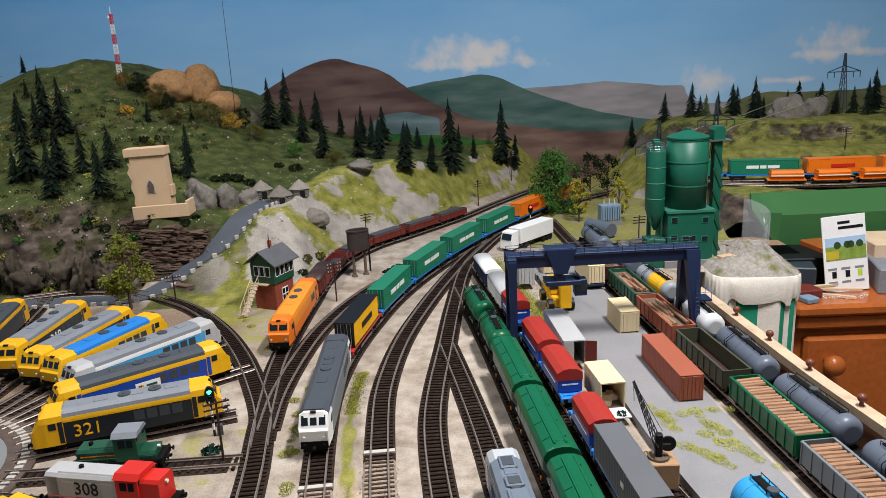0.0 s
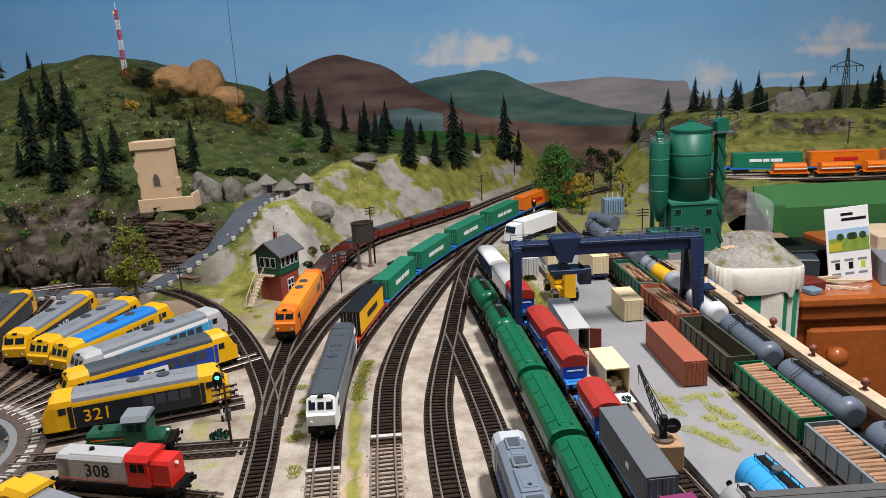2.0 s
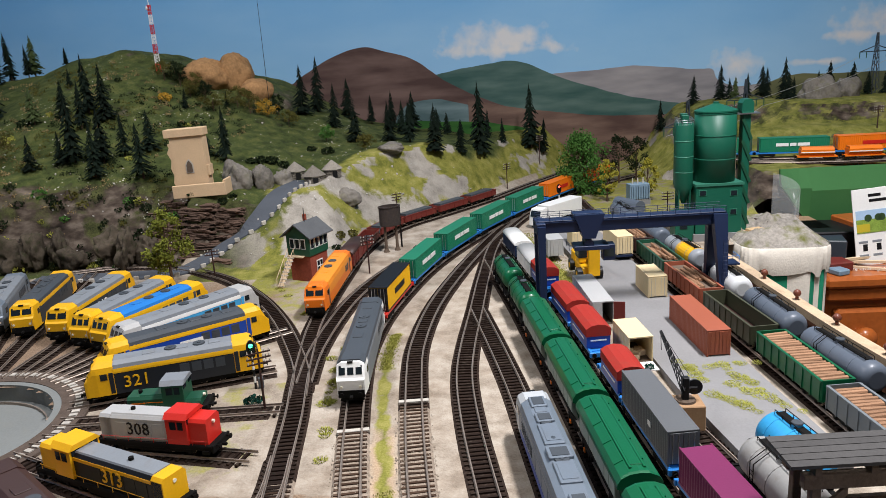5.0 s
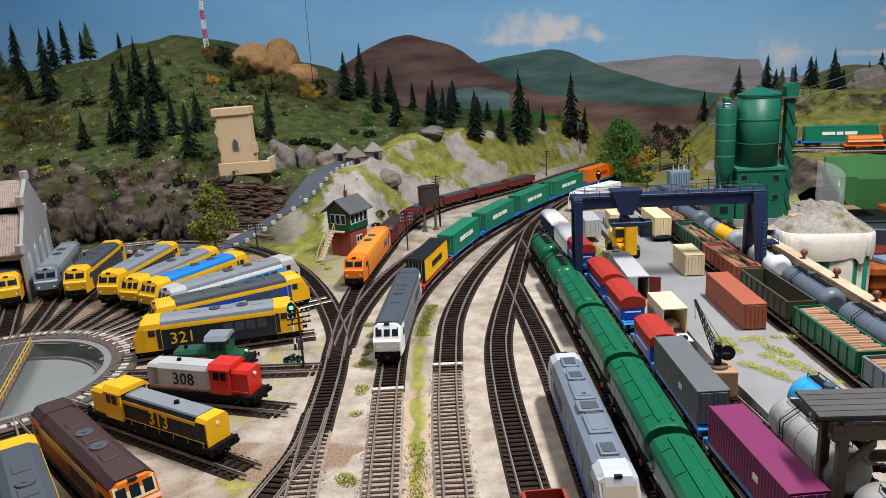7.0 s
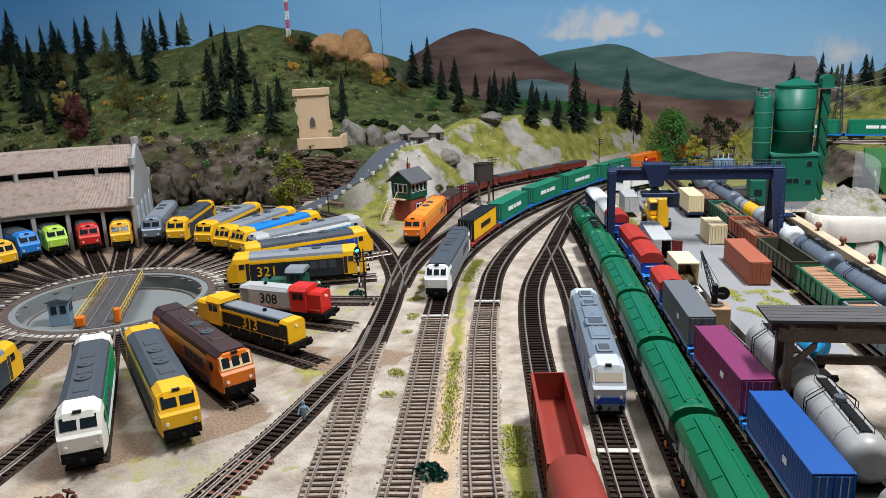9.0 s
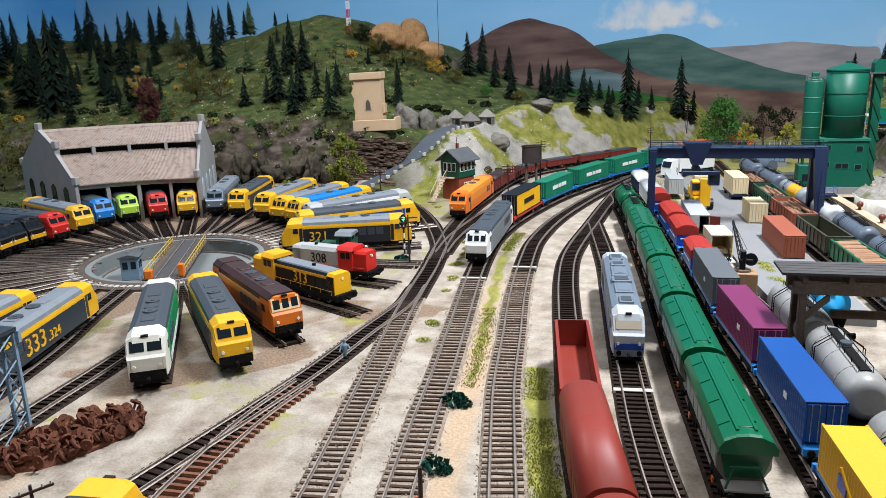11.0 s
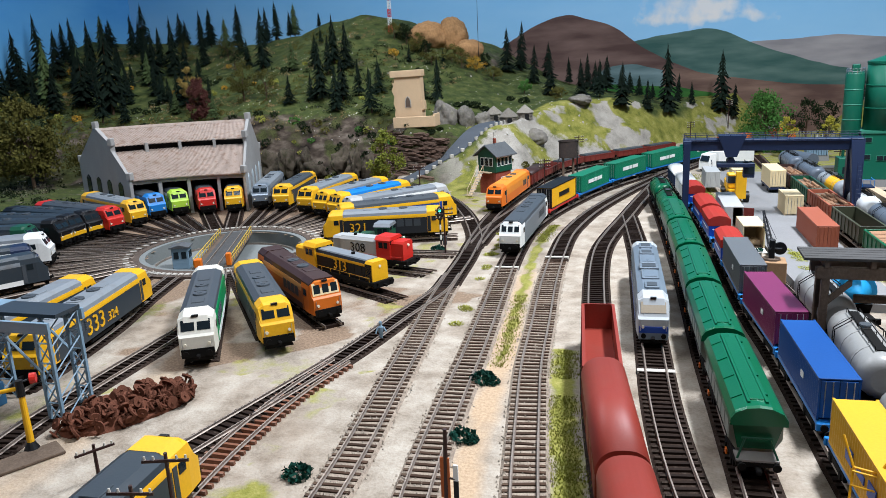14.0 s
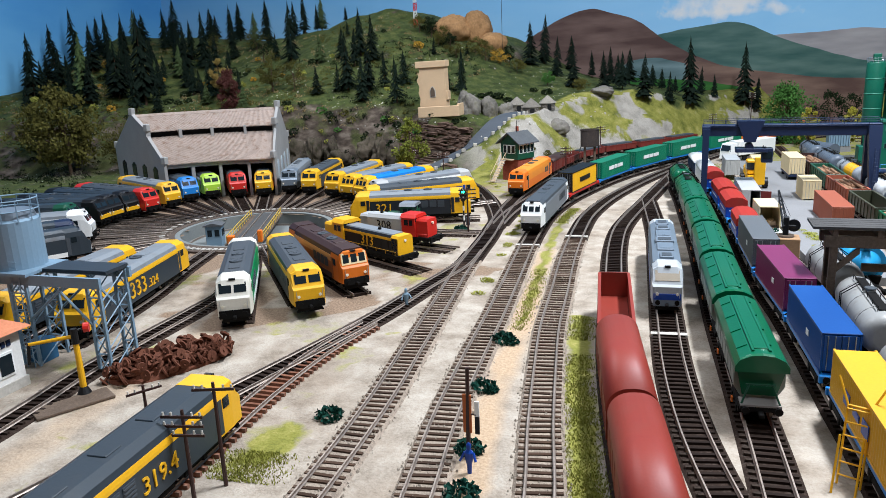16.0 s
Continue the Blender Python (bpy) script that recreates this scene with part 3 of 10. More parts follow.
def build_ground():
    step = 0.0085
    xs, ys = np.arange(-2.02, 1.45, step), np.arange(-0.34, 2.16, step)
    X, Y = np.meshgrid(xs, ys)
    Z = ground_height(X, Y)
    nx, ny = len(xs), len(ys)
    co = np.stack([X, Y, Z], -1).reshape(-1, 3)
    idx = np.arange(nx * ny).reshape(ny, nx)
    quads = np.stack([idx[:-1, :-1], idx[:-1, 1:], idx[1:, 1:], idx[1:, :-1]], -1).reshape(-1, 4)
    cx, cy = co[quads, 0].mean(1), co[quads, 1].mean(1)
    keep = np.hypot(cx - TT.x, cy - TT.y) > PIT - 0.004
    edge = np.interp(cy, [-0.34, 0.2, 0.6, 1.1, 1.16], [0.53, 0.48, 0.438, 0.425, 0.425])
    keep &= ~((cx > edge) & (cy < 1.16)) & ~((cx > 0.60) & (cy < 1.40)) & ~((cx > 0.505) & (cy < 1.30))
    quads = quads[keep]
    me = bpy.data.meshes.new("ground")
    me.from_pydata(co.tolist(), [], quads.tolist())
    me.polygons.foreach_set("use_smooth", [True] * len(me.polygons))
    x, y, z = co[:, 0], co[:, 1], co[:, 2]
    r = np.hypot(x - TT.x, y - TT.y)
    dA = near_line(LINE_A, x, y)
    grass = smooth01(0.004, 0.02, z)
    # tufts and strips of grass on the yard
    strips = np.zeros(len(x))
    for line, off, y0, y1, w in ((LINE_C, -0.028, 0.42, 0.80, 0.010), (LINE_E, 0.030, -0.28, 0.30, 0.016), (LINE_D, -0.030, -0.2, 0.10, 0.010), (LINE_H, -0.040, 0.95, 1.30, 0.022),
                                 (LINE_D, 0.028, 0.25, 0.45, 0.008), (CROSS, 0.030, -0.2, 0.06, 0.018)):
        d, side, arc = near_line(line, x, y)
        strips = np.maximum(strips, np.exp(-(((d * side + off) / w) ** 2)) * (y > y0) * (y < y1) * 0.75)
    spot = (fbm(x, y, 14, 77) > 0.60) * (x < -0.10) * (x > -0.45) * (r > 0.22) * (y < 1.0) * 0.45
    spot = np.maximum(spot, np.exp(-(((x + 0.112) / 0.020) ** 2 + ((y - 0.002) / 0.040) ** 2)) * 0.95)
    foot = smooth01(0.05, 0.12, dA[0]) * (dA[1] < 0) * (x > -0.33) * (y > 0.86) * 0.62
    lawn = ((x < -0.205) & (x > -0.32) & (y > 0.85) & (y < 1.10)) * 0.55 + ((x < -0.23) & (x > -0.46) & (y > 1.075) & (y < 1.30)) * 0.8
    back = ((y > 1.36) & (x > 0.20)) * 0.6 + ((r > 0.62) & (x < -0.5)) * 0.7
    grass = np.clip(np.maximum.reduce([grass, strips, spot, foot, back, lawn * 0.9]), 0, 1)
    earth = np.clip((r < 0.66) * smooth01(0.64, 0.40, r) * smooth01(-0.36, -0.48, x + (y - 0.57) * -0.45), 0, 1) * 0.95 + (0.32 + 0.5 * smooth01(0.46, 0.60, fbm(x, y, 15, 29))) * ((r > 0.16) & (r < 0.46) & (y < 0.45) & (x > -0.5))
    d, side, arc = near_line(LINE_C, x, y)
    tan = np.exp(-(((d * side - 0.027) / 0.017) ** 2)) * (y < 0.56) * (0.35 + 0.75 * fbm(x, y, 16, 19))
    dw, sw, aw = near_line(SIDE, x, y)
    tan = np.maximum(tan, np.exp(-(((dw * sw - 0.045) / 0.035) ** 2)) * (y < 0.34) * 0.55)
    edge_n = (fbm(x, y, 11, 41) - 0.5) * 0.16
    bright = np.clip(smooth01(-0.40, -0.31, x + edge_n) * smooth01(1.52, 1.42, y + edge_n - np.clip(x + 0.32, 0, 0.5) * 1.0) * 0.75 + smooth01(0.02, 0.16, x) * 0.6 + ((z < 0.02) & (x > -0.60)) * 0.45, 0, 1) * (x < 0.6) + 0.55 * (x >= 0.6)
    fleck = np.clip((x < -0.25) * 0.8 + 0.15, 0, 1) * ((z > 0.01) | ((r > 0.62) & (x < -0.7)))
    pale = smooth01(-0.42, -0.30, x + edge_n) * smooth01(0.62, 0.50, x)
    fr = np.interp(x, FRONT_X, FRONT_Y)
    across = (y - fr) / np.interp(x, FRONT_X, CREST_W)
    bare = np.exp(-(((across - 0.92) / 0.16) ** 2)) * 0.85 + smooth01(0.48, 0.60, fbm(x, y, 6.5, 93)) * smooth01(0.95, 0.5, across) * 0.9
    bare = bare * smooth01(-0.36, -0.28, x) * smooth01(0.26, 0.12, x) * (z > 0.012)
    crag = (x < -0.36) * smooth01(-0.06, 0.0, y - fr) * smooth01(0.13, 0.05, y - fr)
    for name, val in (("grass", grass), ("earth", earth), ("tan", tan), ("bright", bright), ("fleck", fleck), ("pale", pale), ("crag", crag), ("bare", bare)):
        a = me.attributes.new(name, "FLOAT", "POINT")
        a.data.foreach_set("value", np.asarray(val, dtype=np.float32))
    me.materials.append(ground_material())
    ob = new("ground", me)
    return tagged(ob, "sandy model railway baseboard with grassy hills and rock faces", "ground", kind="structure")


ground = build_ground()

# board body below the ground sheet
part_ob = part("baseboard", box(-2.0, 0.43, -0.335, 2.14, -0.12, -0.055), WOODPALE)
tagged(part_ob, "pale timber underframe of the model railway", "baseboard", kind="structure")


for lx, ly in ((-1.9, -0.25), (-0.8, -0.25), (0.35, -0.25), (-1.9, 2.0), (-0.8, 2.0), (0.35, 2.0)):
    part("trestle_leg", box(lx - 0.03, lx + 0.03, ly - 0.03, ly + 0.03, -0.95, -0.12), WOODPALE, part_ob)

# ---- the room ----
def slab(name, label, material, *lim):
    return tagged(part(name, box(*lim), material), label, name.split("_")[0], kind="structure")


slab("floor", "worn timber room floor", mat("floor_boards", (0.22, 0.13, 0.075), 0.5, var=0.2, big=4, fine=60), -2.1, 2.6, -2.4, 2.3, -1.0, -0.95)
# Unseen ceiling and walls, their greys lowered to cut bounced light.
slab("ceiling", "plain grey unseen ceiling, dimmed to cut bounced light", mat("ceiling_dim_grey", (0.30, 0.295, 0.29), 0.9), -2.1, 2.6, -2.4, 2.3, 1.5, 1.55)
slab("wall_south", "plain painted room wall behind", WALLP, -2.1, 2.6, -2.4, -2.3, -0.95, 1.5)
slab("wall_east", "plain painted room wall", WALLP, 2.5, 2.6, -2.3, 2.2, -0.95, 1.5)


def sky_material(name, low, high, clouds=()):
    m = bpy.data.materials.new(name)
    m.use_nodes = True
    t = m.node_tree
    L = t.links
    b = t.nodes["Principled BSDF"]
    b.inputs["Roughness"].default_value = 0.75
    tc = t.nodes.new("ShaderNodeTexCoord")
    sep = t.nodes.new("ShaderNodeSeparateXYZ")
    L.new(tc.outputs["Object"], sep.inputs[0])
    mp = t.nodes.new("ShaderNodeMapping")
    mp.inputs["Scale"].default_value = (2.2, 2.2, 6)
    L.new(tc.outputs["Object"], mp.inputs[0])
    n = t.nodes.new("ShaderNodeTexNoise")
    n.inputs["Scale"].default_value, n.inputs["Detail"].default_value = 1.6, 6
    L.new(mp.outputs[0], n.inputs["Vector"])
    g = t.nodes.new("ShaderNodeMath")
    g.operation = "MULTIPLY_ADD"
    L.new(n.outputs["Fac"], g.inputs[0])
    g.inputs[1].default_value = 0.35
    L.new(sep.outputs["Z"], g.inputs[2])
    r = t.nodes.new("ShaderNodeValToRGB")
    r.color_ramp.elements[0].position, r.color_ramp.elements[0].color = 0.38, (*low, 1)
    r.color_ramp.elements[1].position, r.color_ramp.elements[1].color = 0.80, (*high, 1)
    L.new(g.outputs[0], r.inputs[0])
    out = r.outputs[0]
    for cx, cz, w, h in clouds:
        # scumbled white paint: flat foot, billowing top
        mp2 = t.nodes.new("ShaderNodeMapping")
        mp2.inputs["Location"].default_value = (-cx / w, 0, -cz / h)
        mp2.inputs["Scale"].default_value = (1 / w, 0, 1 / h)
        L.new(tc.outputs["Object"], mp2.inputs[0])
        ln = t.nodes.new("ShaderNodeVectorMath")
        ln.operation = "LENGTH"
        L.new(mp2.outputs[0], ln.inputs[0])
        nn = t.nodes.new("ShaderNodeTexNoise")
        nn.inputs["Scale"].default_value, nn.inputs["Detail"].default_value = 20.0, 8
        L.new(tc.outputs["Object"], nn.inputs["Vector"])
        sm = t.nodes.new("ShaderNodeMath")
        sm.operation = "MULTIPLY_ADD"
        L.new(nn.outputs["Fac"], sm.inputs[0])
        sm.inputs[1].default_value = 2.6
        L.new(ln.outputs["Value"], sm.inputs[2])
        mr = t.nodes.new("ShaderNodeMapRange")
        mr.inputs[1].default_value, mr.inputs[2].default_value, mr.inputs[3].default_value, mr.inputs[4].default_value = 1.45, 2.45, 0.9, 0.0
        L.new(sm.outputs[0], mr.inputs[0])
        mx = t.nodes.new("ShaderNodeMix")
        mx.data_type = "RGBA"
        L.new(mr.outputs[0], mx.inputs[0])
        L.new(out, mx.inputs[6])
        mx.inputs[7].default_value = (0.66, 0.64, 0.62, 1)
        out = mx.outputs[2]
    L.new(out, b.inputs["Base Color"])
    return m


SKY = sky_material("mural_sky", (0.28, 0.50, 0.70), (0.125, 0.36, 0.64), ((0.11, 0.375, 0.15, 0.05), (0.13, 0.345, 0.19, 0.018), (0.80, 0.262, 0.06, 0.05), (1.16, 0.355, 0.08, 0.05), (1.20, 0.328, 0.16, 0.014), (1.03, 0.258, 0.10, 0.010), (0.25, 0.60, 0.5, 0.03)))
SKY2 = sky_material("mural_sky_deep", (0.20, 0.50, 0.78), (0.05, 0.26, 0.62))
slab("wall_north", "backdrop wall painted as a blue sky", SKY, -2.02, 2.5, 2.16, 2.24, -0.95, 1.5)
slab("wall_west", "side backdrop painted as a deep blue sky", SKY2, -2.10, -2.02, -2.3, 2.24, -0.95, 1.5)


def painted(name, label, material, outline, z0, depth, y=2.16):
    """A hill of the mural: outline of (x, z) from left to right, softened, on the wall."""
    ln = Line(outline)
    top = [(v.x, v.y) for v in ln.raw[::4]]
    bm = bmesh.new()
    f = [bm.verts.new((x, y - depth, z + (value_noise(np.array([x]), np.array([z]), 30, 3)[0] - 0.5) * 0.004)) for x, z in top]
    g = [bm.verts.new((x, y - depth, z0)) for x, z in top]
    for i in range(len(top) - 1):
        bm.faces.new((f[i], g[i], g[i + 1], f[i + 1]))
    r = bmesh.ops.extrude_face_region(bm, geom=bm.faces[:])
    for v in r["geom"]:
        if isinstance(v, bmesh.types.BMVert):
            v.co.y = y + 0.001
    bmesh.ops.recalc_face_normals(bm, faces=bm.faces)
    return tagged(part(name, bm, material), label, "mural", kind="structure")


def brushed(name, a, c, scale=(3, 3, 14)):
    m = mat(name, a, 0.8)
    t = m.node_tree
    b = t.nodes["Principled BSDF"]
    tc = t.nodes.new("ShaderNodeTexCoord")
    mp = t.nodes.new("ShaderNodeMapping")
    mp.inputs["Scale"].default_value = scale
    mp.inputs["Rotation"].default_value = (0, 0.25, 0)
    t.links.new(tc.outputs["Object"], mp.inputs[0])
    n = t.nodes.new("ShaderNodeTexNoise")
    n.inputs["Scale"].default_value, n.inputs["Detail"].default_value = 2.0, 6
    t.links.new(mp.outputs[0], n.inputs["Vector"])
    r = t.nodes.new("ShaderNodeValToRGB")
    r.color_ramp.elements[0].position, r.color_ramp.elements[0].color = 0.35, (*a, 1)
    r.color_ramp.elements[1].position, r.color_ramp.elements[1].color = 0.68, (*c, 1)
    t.links.new(n.outputs["Fac"], r.inputs[0])
    t.links.new(r.outputs[0], b.inputs["Base Color"])
    return m


painted("painted_mesa", "grey-mauve mesa painted on the backdrop", brushed("mural_mauve", (0.21, 0.20, 0.21), (0.33, 0.31, 0.31)),
        [(0.22, 0.262), (0.30, 0.272), (0.43, 0.274), (0.52, 0.279), (0.61, 0.267), (0.70, 0.258), (0.735, 0.254), (0.75, 0.225), (0.80, 0.203), (0.84, 0.203), (0.92, 0.21)], -0.2, 0.002)
painted("painted_far_hills", "olive far hills painted on the backdrop", brushed("mural_olive", (0.09, 0.10, 0.05), (0.16, 0.155, 0.075)),
        [(0.74, 0.10), (0.80, 0.15), (0.88, 0.20), (0.97, 0.226), (1.07, 0.222), (1.27, 0.224), (1.6, 0.26), (2.0, 0.22), (2.5, 0.25)], -0.2, 0.003)
painted("painted_green_mountain", "dark green mountain painted on the backdrop", brushed("mural_green", (0.035, 0.085, 0.075), (0.10, 0.16, 0.14)),
        [(-0.12, 0.275), (-0.04, 0.293), (0.05, 0.306), (0.135, 0.315), (0.20, 0.302), (0.282, 0.264), (0.414, 0.217), (0.513, 0.187), (0.662, 0.160), (0.80, 0.14)], -0.2, 0.005)
painted("painted_brown_mountain", "brown mountain painted on the backdrop", brushed("mural_brown", (0.075, 0.045, 0.04), (0.16, 0.105, 0.09)),
        [(-0.62, 0.225), (-0.539, 0.267), (-0.449, 0.319), (-0.378, 0.356), (-0.289, 0.380), (-0.211, 0.360), (-0.13, 0.333), (-0.05, 0.272), (0.064, 0.211), (0.18, 0.17), (0.30, 0.14)], -0.2, 0.008)
painted("painted_lake", "pale teal lake painted at the foot of the mountains", brushed("mural_teal", (0.07, 0.115, 0.12), (0.17, 0.24, 0.25)),
        [(-0.20, 0.17), (-0.15, 0.21), (-0.06, 0.215), (0.02, 0.195), (0.12, 0.175), (0.24, 0.160)], -0.2, 0.0095)
painted("painted_green_fields", "bright green fields painted at the foot of the mountains", brushed("mural_field", (0.018, 0.075, 0.018), (0.05, 0.14, 0.03)),
        [(-0.26, 0.146), (-0.16, 0.157), (-0.05, 0.150), (0.06, 0.143), (0.14, 0.128), (0.22, 0.110)], -0.2, 0.0125)
painted("painted_brown_moor", "low brown moor painted on the backdrop", brushed("mural_moor", (0.085, 0.05, 0.042), (0.20, 0.13, 0.10)),
        [(0.02, 0.21), (0.08, 0.196), (0.247, 0.163), (0.447, 0.138), (0.646, 0.131), (0.85, 0.10), (1.1, 0.10)], -0.2, 0.011)


# ---- track work ----
def sleeper_mesh(name, material, half=0.0137):
    me = bpy.data.meshes.new(name)
    bm = box(-half, half, -0.0013, 0.0013, 0.0, 0.0030)
    bm.to_mesh(me)
    bm.free()
    me.materials.append(material)
    return me


SLEEPERS = {"dark": sleeper_mesh("sleeper", SLEEPER), "old": sleeper_mesh("sleeper", SLEEPER_OLD), "rust": sleeper_mesh("sleeper", SLEEPER_RUST)}
GAUGE = 0.0160
BED = mat("dark_ballast", (0.030, 0.019, 0.014), 0.95, var=0.4, big=120, fine=900, bump=0.6, dirt=0.3, dirtcol=(0.14, 0.11, 0.09))
BED_OLD = mat("weathered_ballast", (0.31, 0.25, 0.195), 0.95, var=0.4, big=90, fine=900, bump=0.9, dirt=0.45, dirtcol=(0.14, 0.105, 0.085))


def rail_bm(line, side, s0, s1, z=0.003):
    sec = [(-0.0011, 0.0), (0.0011, 0.0), (0.0004, 0.0008), (0.0005, 0.0026), (-0.0005, 0.0026), (-0.0004, 0.0008)]
    rings = []
    n = max(2, int((s1 - s0) / 0.012))
    for i in range(n + 1):
        s = s0 + (s1 - s0) * i / n
        p, d = line.at(s), line.heading(min(max(s, 0.004), line.length - 0.004))
        nrm = Vector((-d.y, d.x))
        c = p + nrm * side * (GAUGE / 2 + 0.0005)
        rings.append([(c.x + nrm.x * u, c.y + nrm.y * u, z + w) for u, w in sec])
    return loft(rings)


GRAVEL = mat("ballast_gravel", (0.33, 0.28, 0.225), 0.95, var=0.5, big=240, fine=900, bump=0.3)


def stones_along(line, s0, s1, below, z):
    """Uneven ballast stones between and beside the sleepers of a weathered length."""
    rg = random.Random(int(line.length * 777))
    verts, faces = [], []
    for _ in range(5200):
        u = rg.uniform(s0, s1)
        p = line.at(u)
        if p.y > below - rg.random() * 0.06:
            continue
        d = line.heading(min(max(u, 0.004), line.length - 0.004))
        w = rg.uniform(-0.0185, 0.0185)
        if abs(abs(w) - 0.0085) < 0.0014 or (abs(w) < 0.0075 and rg.random() < 0.25):
            continue
        r = rg.uniform(0.0005, 0.0012)
        c = Vector((p.x - d.y * w, p.y + d.x * w, z + (0.0022 if abs(w) < 0.0150 else 0.0006) + rg.uniform(-0.0003, 0.0007)))
        i, a = len(verts), rg.uniform(0, 6.28)
        verts.extend(c + Vector((math.cos(a + q * 1.571) * r * rg.uniform(0.7, 1.2), math.sin(a + q * 1.571) * r * rg.uniform(0.7, 1.2), -r * 0.5)) for q in range(4))
        verts.append(c + Vector((rg.uniform(-0.3, 0.3) * r, rg.uniform(-0.3, 0.3) * r, r * rg.uniform(0.5, 0.9))))
        faces.extend((i + q, i + (q + 1) % 4, i + 4) for q in range(4))
    me = bpy.data.meshes.new("stones_build")
    me.from_pydata(verts, [], faces)
    bm = bmesh.new()
    bm.from_mesh(me)
    bpy.data.meshes.remove(me)
    return bm


def track(line, label, style="dark", s0=0.0, s1=None, near=(-0.3, 0.60), old_below=None, pitch=0.0072, z=0.0, count=300):
    """A length of track: two rails, and sleepers laid across it."""
    s1 = line.length if s1 is None else s1
    t = thing("railway_track", label, "track", kind="structure")
    for side in (-1, 1):
        part("rail", rail_bm(line, side, s0, s1, z + 0.003), RAILM, t)
    bed = []
    for i in range(int((s1 - s0) / 0.02) + 1):
        u = min(s0 + i * 0.02, s1)
        p, d = line.at(u), line.heading(min(max(u, 0.004), line.length - 0.004))
        nr = Vector((-d.y, d.x))
        bed.append([(p.x + nr.x * w, p.y + nr.y * w, z + h) for w, h in ((-0.0160, 0.0), (0.0160, 0.0), (0.0138, 0.0014), (-0.0138, 0.0014))])
    if style == "dark" and len(bed) > 1:
        cut = [b for b in bed if old_below is None or b[0][1] > old_below - 0.015]
        if len(cut) > 1:
            part("ballast_bed", loft(cut), BED, t)
        if len(cut) < len(bed) - 1:
            old = [[(px, py, z + (pz - z) * 1.45) for px, py, pz in b] for b in bed[max(len(cut) - 1, 0):]]
            part("weathered_ballast", loft(old), BED_OLD, t)
            tagged(part("ballast_stones", stones_along(line, s0, s1, old_below, z), GRAVEL, t), kind="stuff")
    far = bmesh.new()
    n, made = int((s1 - s0) / pitch), 0
    rnd = random.Random(int(line.length * 1000))
    for i in range(n):
        s = s0 + (i + 0.5) * pitch
        p, d = line.at(s), line.heading(min(max(s, 0.004), line.length - 0.004))
        kind = "old" if old_below is not None and p.y < old_below + rnd.uniform(-0.01, 0.01) and style == "dark" else style
        m = pose(p.x, p.y, z + rnd.uniform(-0.0003, 0.0002), 0, 0, math.degrees(math.atan2(-d.x, d.y)) + rnd.uniform(-1.2, 1.2) * (3 if kind != "dark" else 1))
        if near[0] < p.y < near[1] and made < count:
            place("sleeper", SLEEPERS[kind], t, "", m)
            made += 1
        else:
            vs = [m @ Vector((x, y, zz)) for zz in (0, 0.003) for x, y in ((-0.0137, -0.0013), (0.0137, -0.0013), (0.0137, 0.0013), (-0.0137, 0.0013))]
            v = [far.verts.new(q) for q in vs]
            for f in ((4, 5, 6, 7), (0, 1, 5, 4), (1, 2, 6, 5), (2, 3, 7, 6), (3, 0, 4, 7)):
                far.faces.new([v[k] for k in f])
    if len(far.verts):
        tagged(part("far_sleepers", far, SLEEPERS[style].materials[0], t), kind="stuff")
    else:
        far.free()
    return t


track(LINE_A, "brown-sleepered main line track curving past the signal box", old_below=0.46)
track(LINE_B, "brown-sleepered loop track beside the main line", near=(5, 6))
track(LINE_C, "main track with dark sleepers turning weathered near the buffers", old_below=0.545)
track(LINE_D, "yard track with dark sleepers turning weathered", old_below=0.60)
track(LINE_E, "dark-sleepered yard track under red wagons")
track(LINE_F, "dark-sleepered siding track under a silver diesel")
track(LINE_G, "dark-sleepered siding under green hopper wagons", near=(-0.3, 0.3))
track(LINE_H, "dark-sleepered freight siding under container wagons", near=(-0.3, 0.1))
track(LINE_I, "freight terminal siding under timber wagons", near=(5, 6))
track(LINE_J, "freight terminal siding under tank wagons", near=(5, 6))
track(LINE_K, "freight siding under silver tank wagons", near=(5, 6))
track(LINE_L, "freight siding at the platform edge", near=(5, 6))
track(LEAD, "curved lead track towards the turntable", near=(-0.3, 0.95))
track(THROAT, "diagonal track across the yard throat")
track(CROSS, "rusty-sleepered spur track", "rust", s0=0.20)
track(SIDE, "dark-sleepered track beside the water tower")
track(SIDE2, "track under a parked grey and yellow engine", near=(5, 6))
track(SIDE3, "track under a second parked grey and yellow engine", near=(5, 6))
for b in STALLS:
    end = {-26: 0.40, -11: 0.365, 4: 0.36, -40: 0.42, -48.5: 0.42, -57.5: 0.45, 21: 0.35, 39: 0.40, 54: 0.42, 66: 0.42, 77: 0.43, 89.5: 0.47}.get(b, 0.60)
    track(radial(b, PIT + 0.012, end), "brown stall track radiating from the turntable pit", near=(5, 6) if 15 < b or b < -85 else (-0.3, 1.2), pitch=0.0085)


# ---- rolling stock ----
def wheelset_bm(r=0.0052):
    bm = rod((-0.0090, 0, r), (-0.0068, 0, r), r, r, 12)
    rod((0.0068, 0, r), (0.0090, 0, r), r, r, 12, bm)
    rod((-0.007, 0, r), (0.007, 0, r), 0.001, 0.001, 6, bm)
    return bm


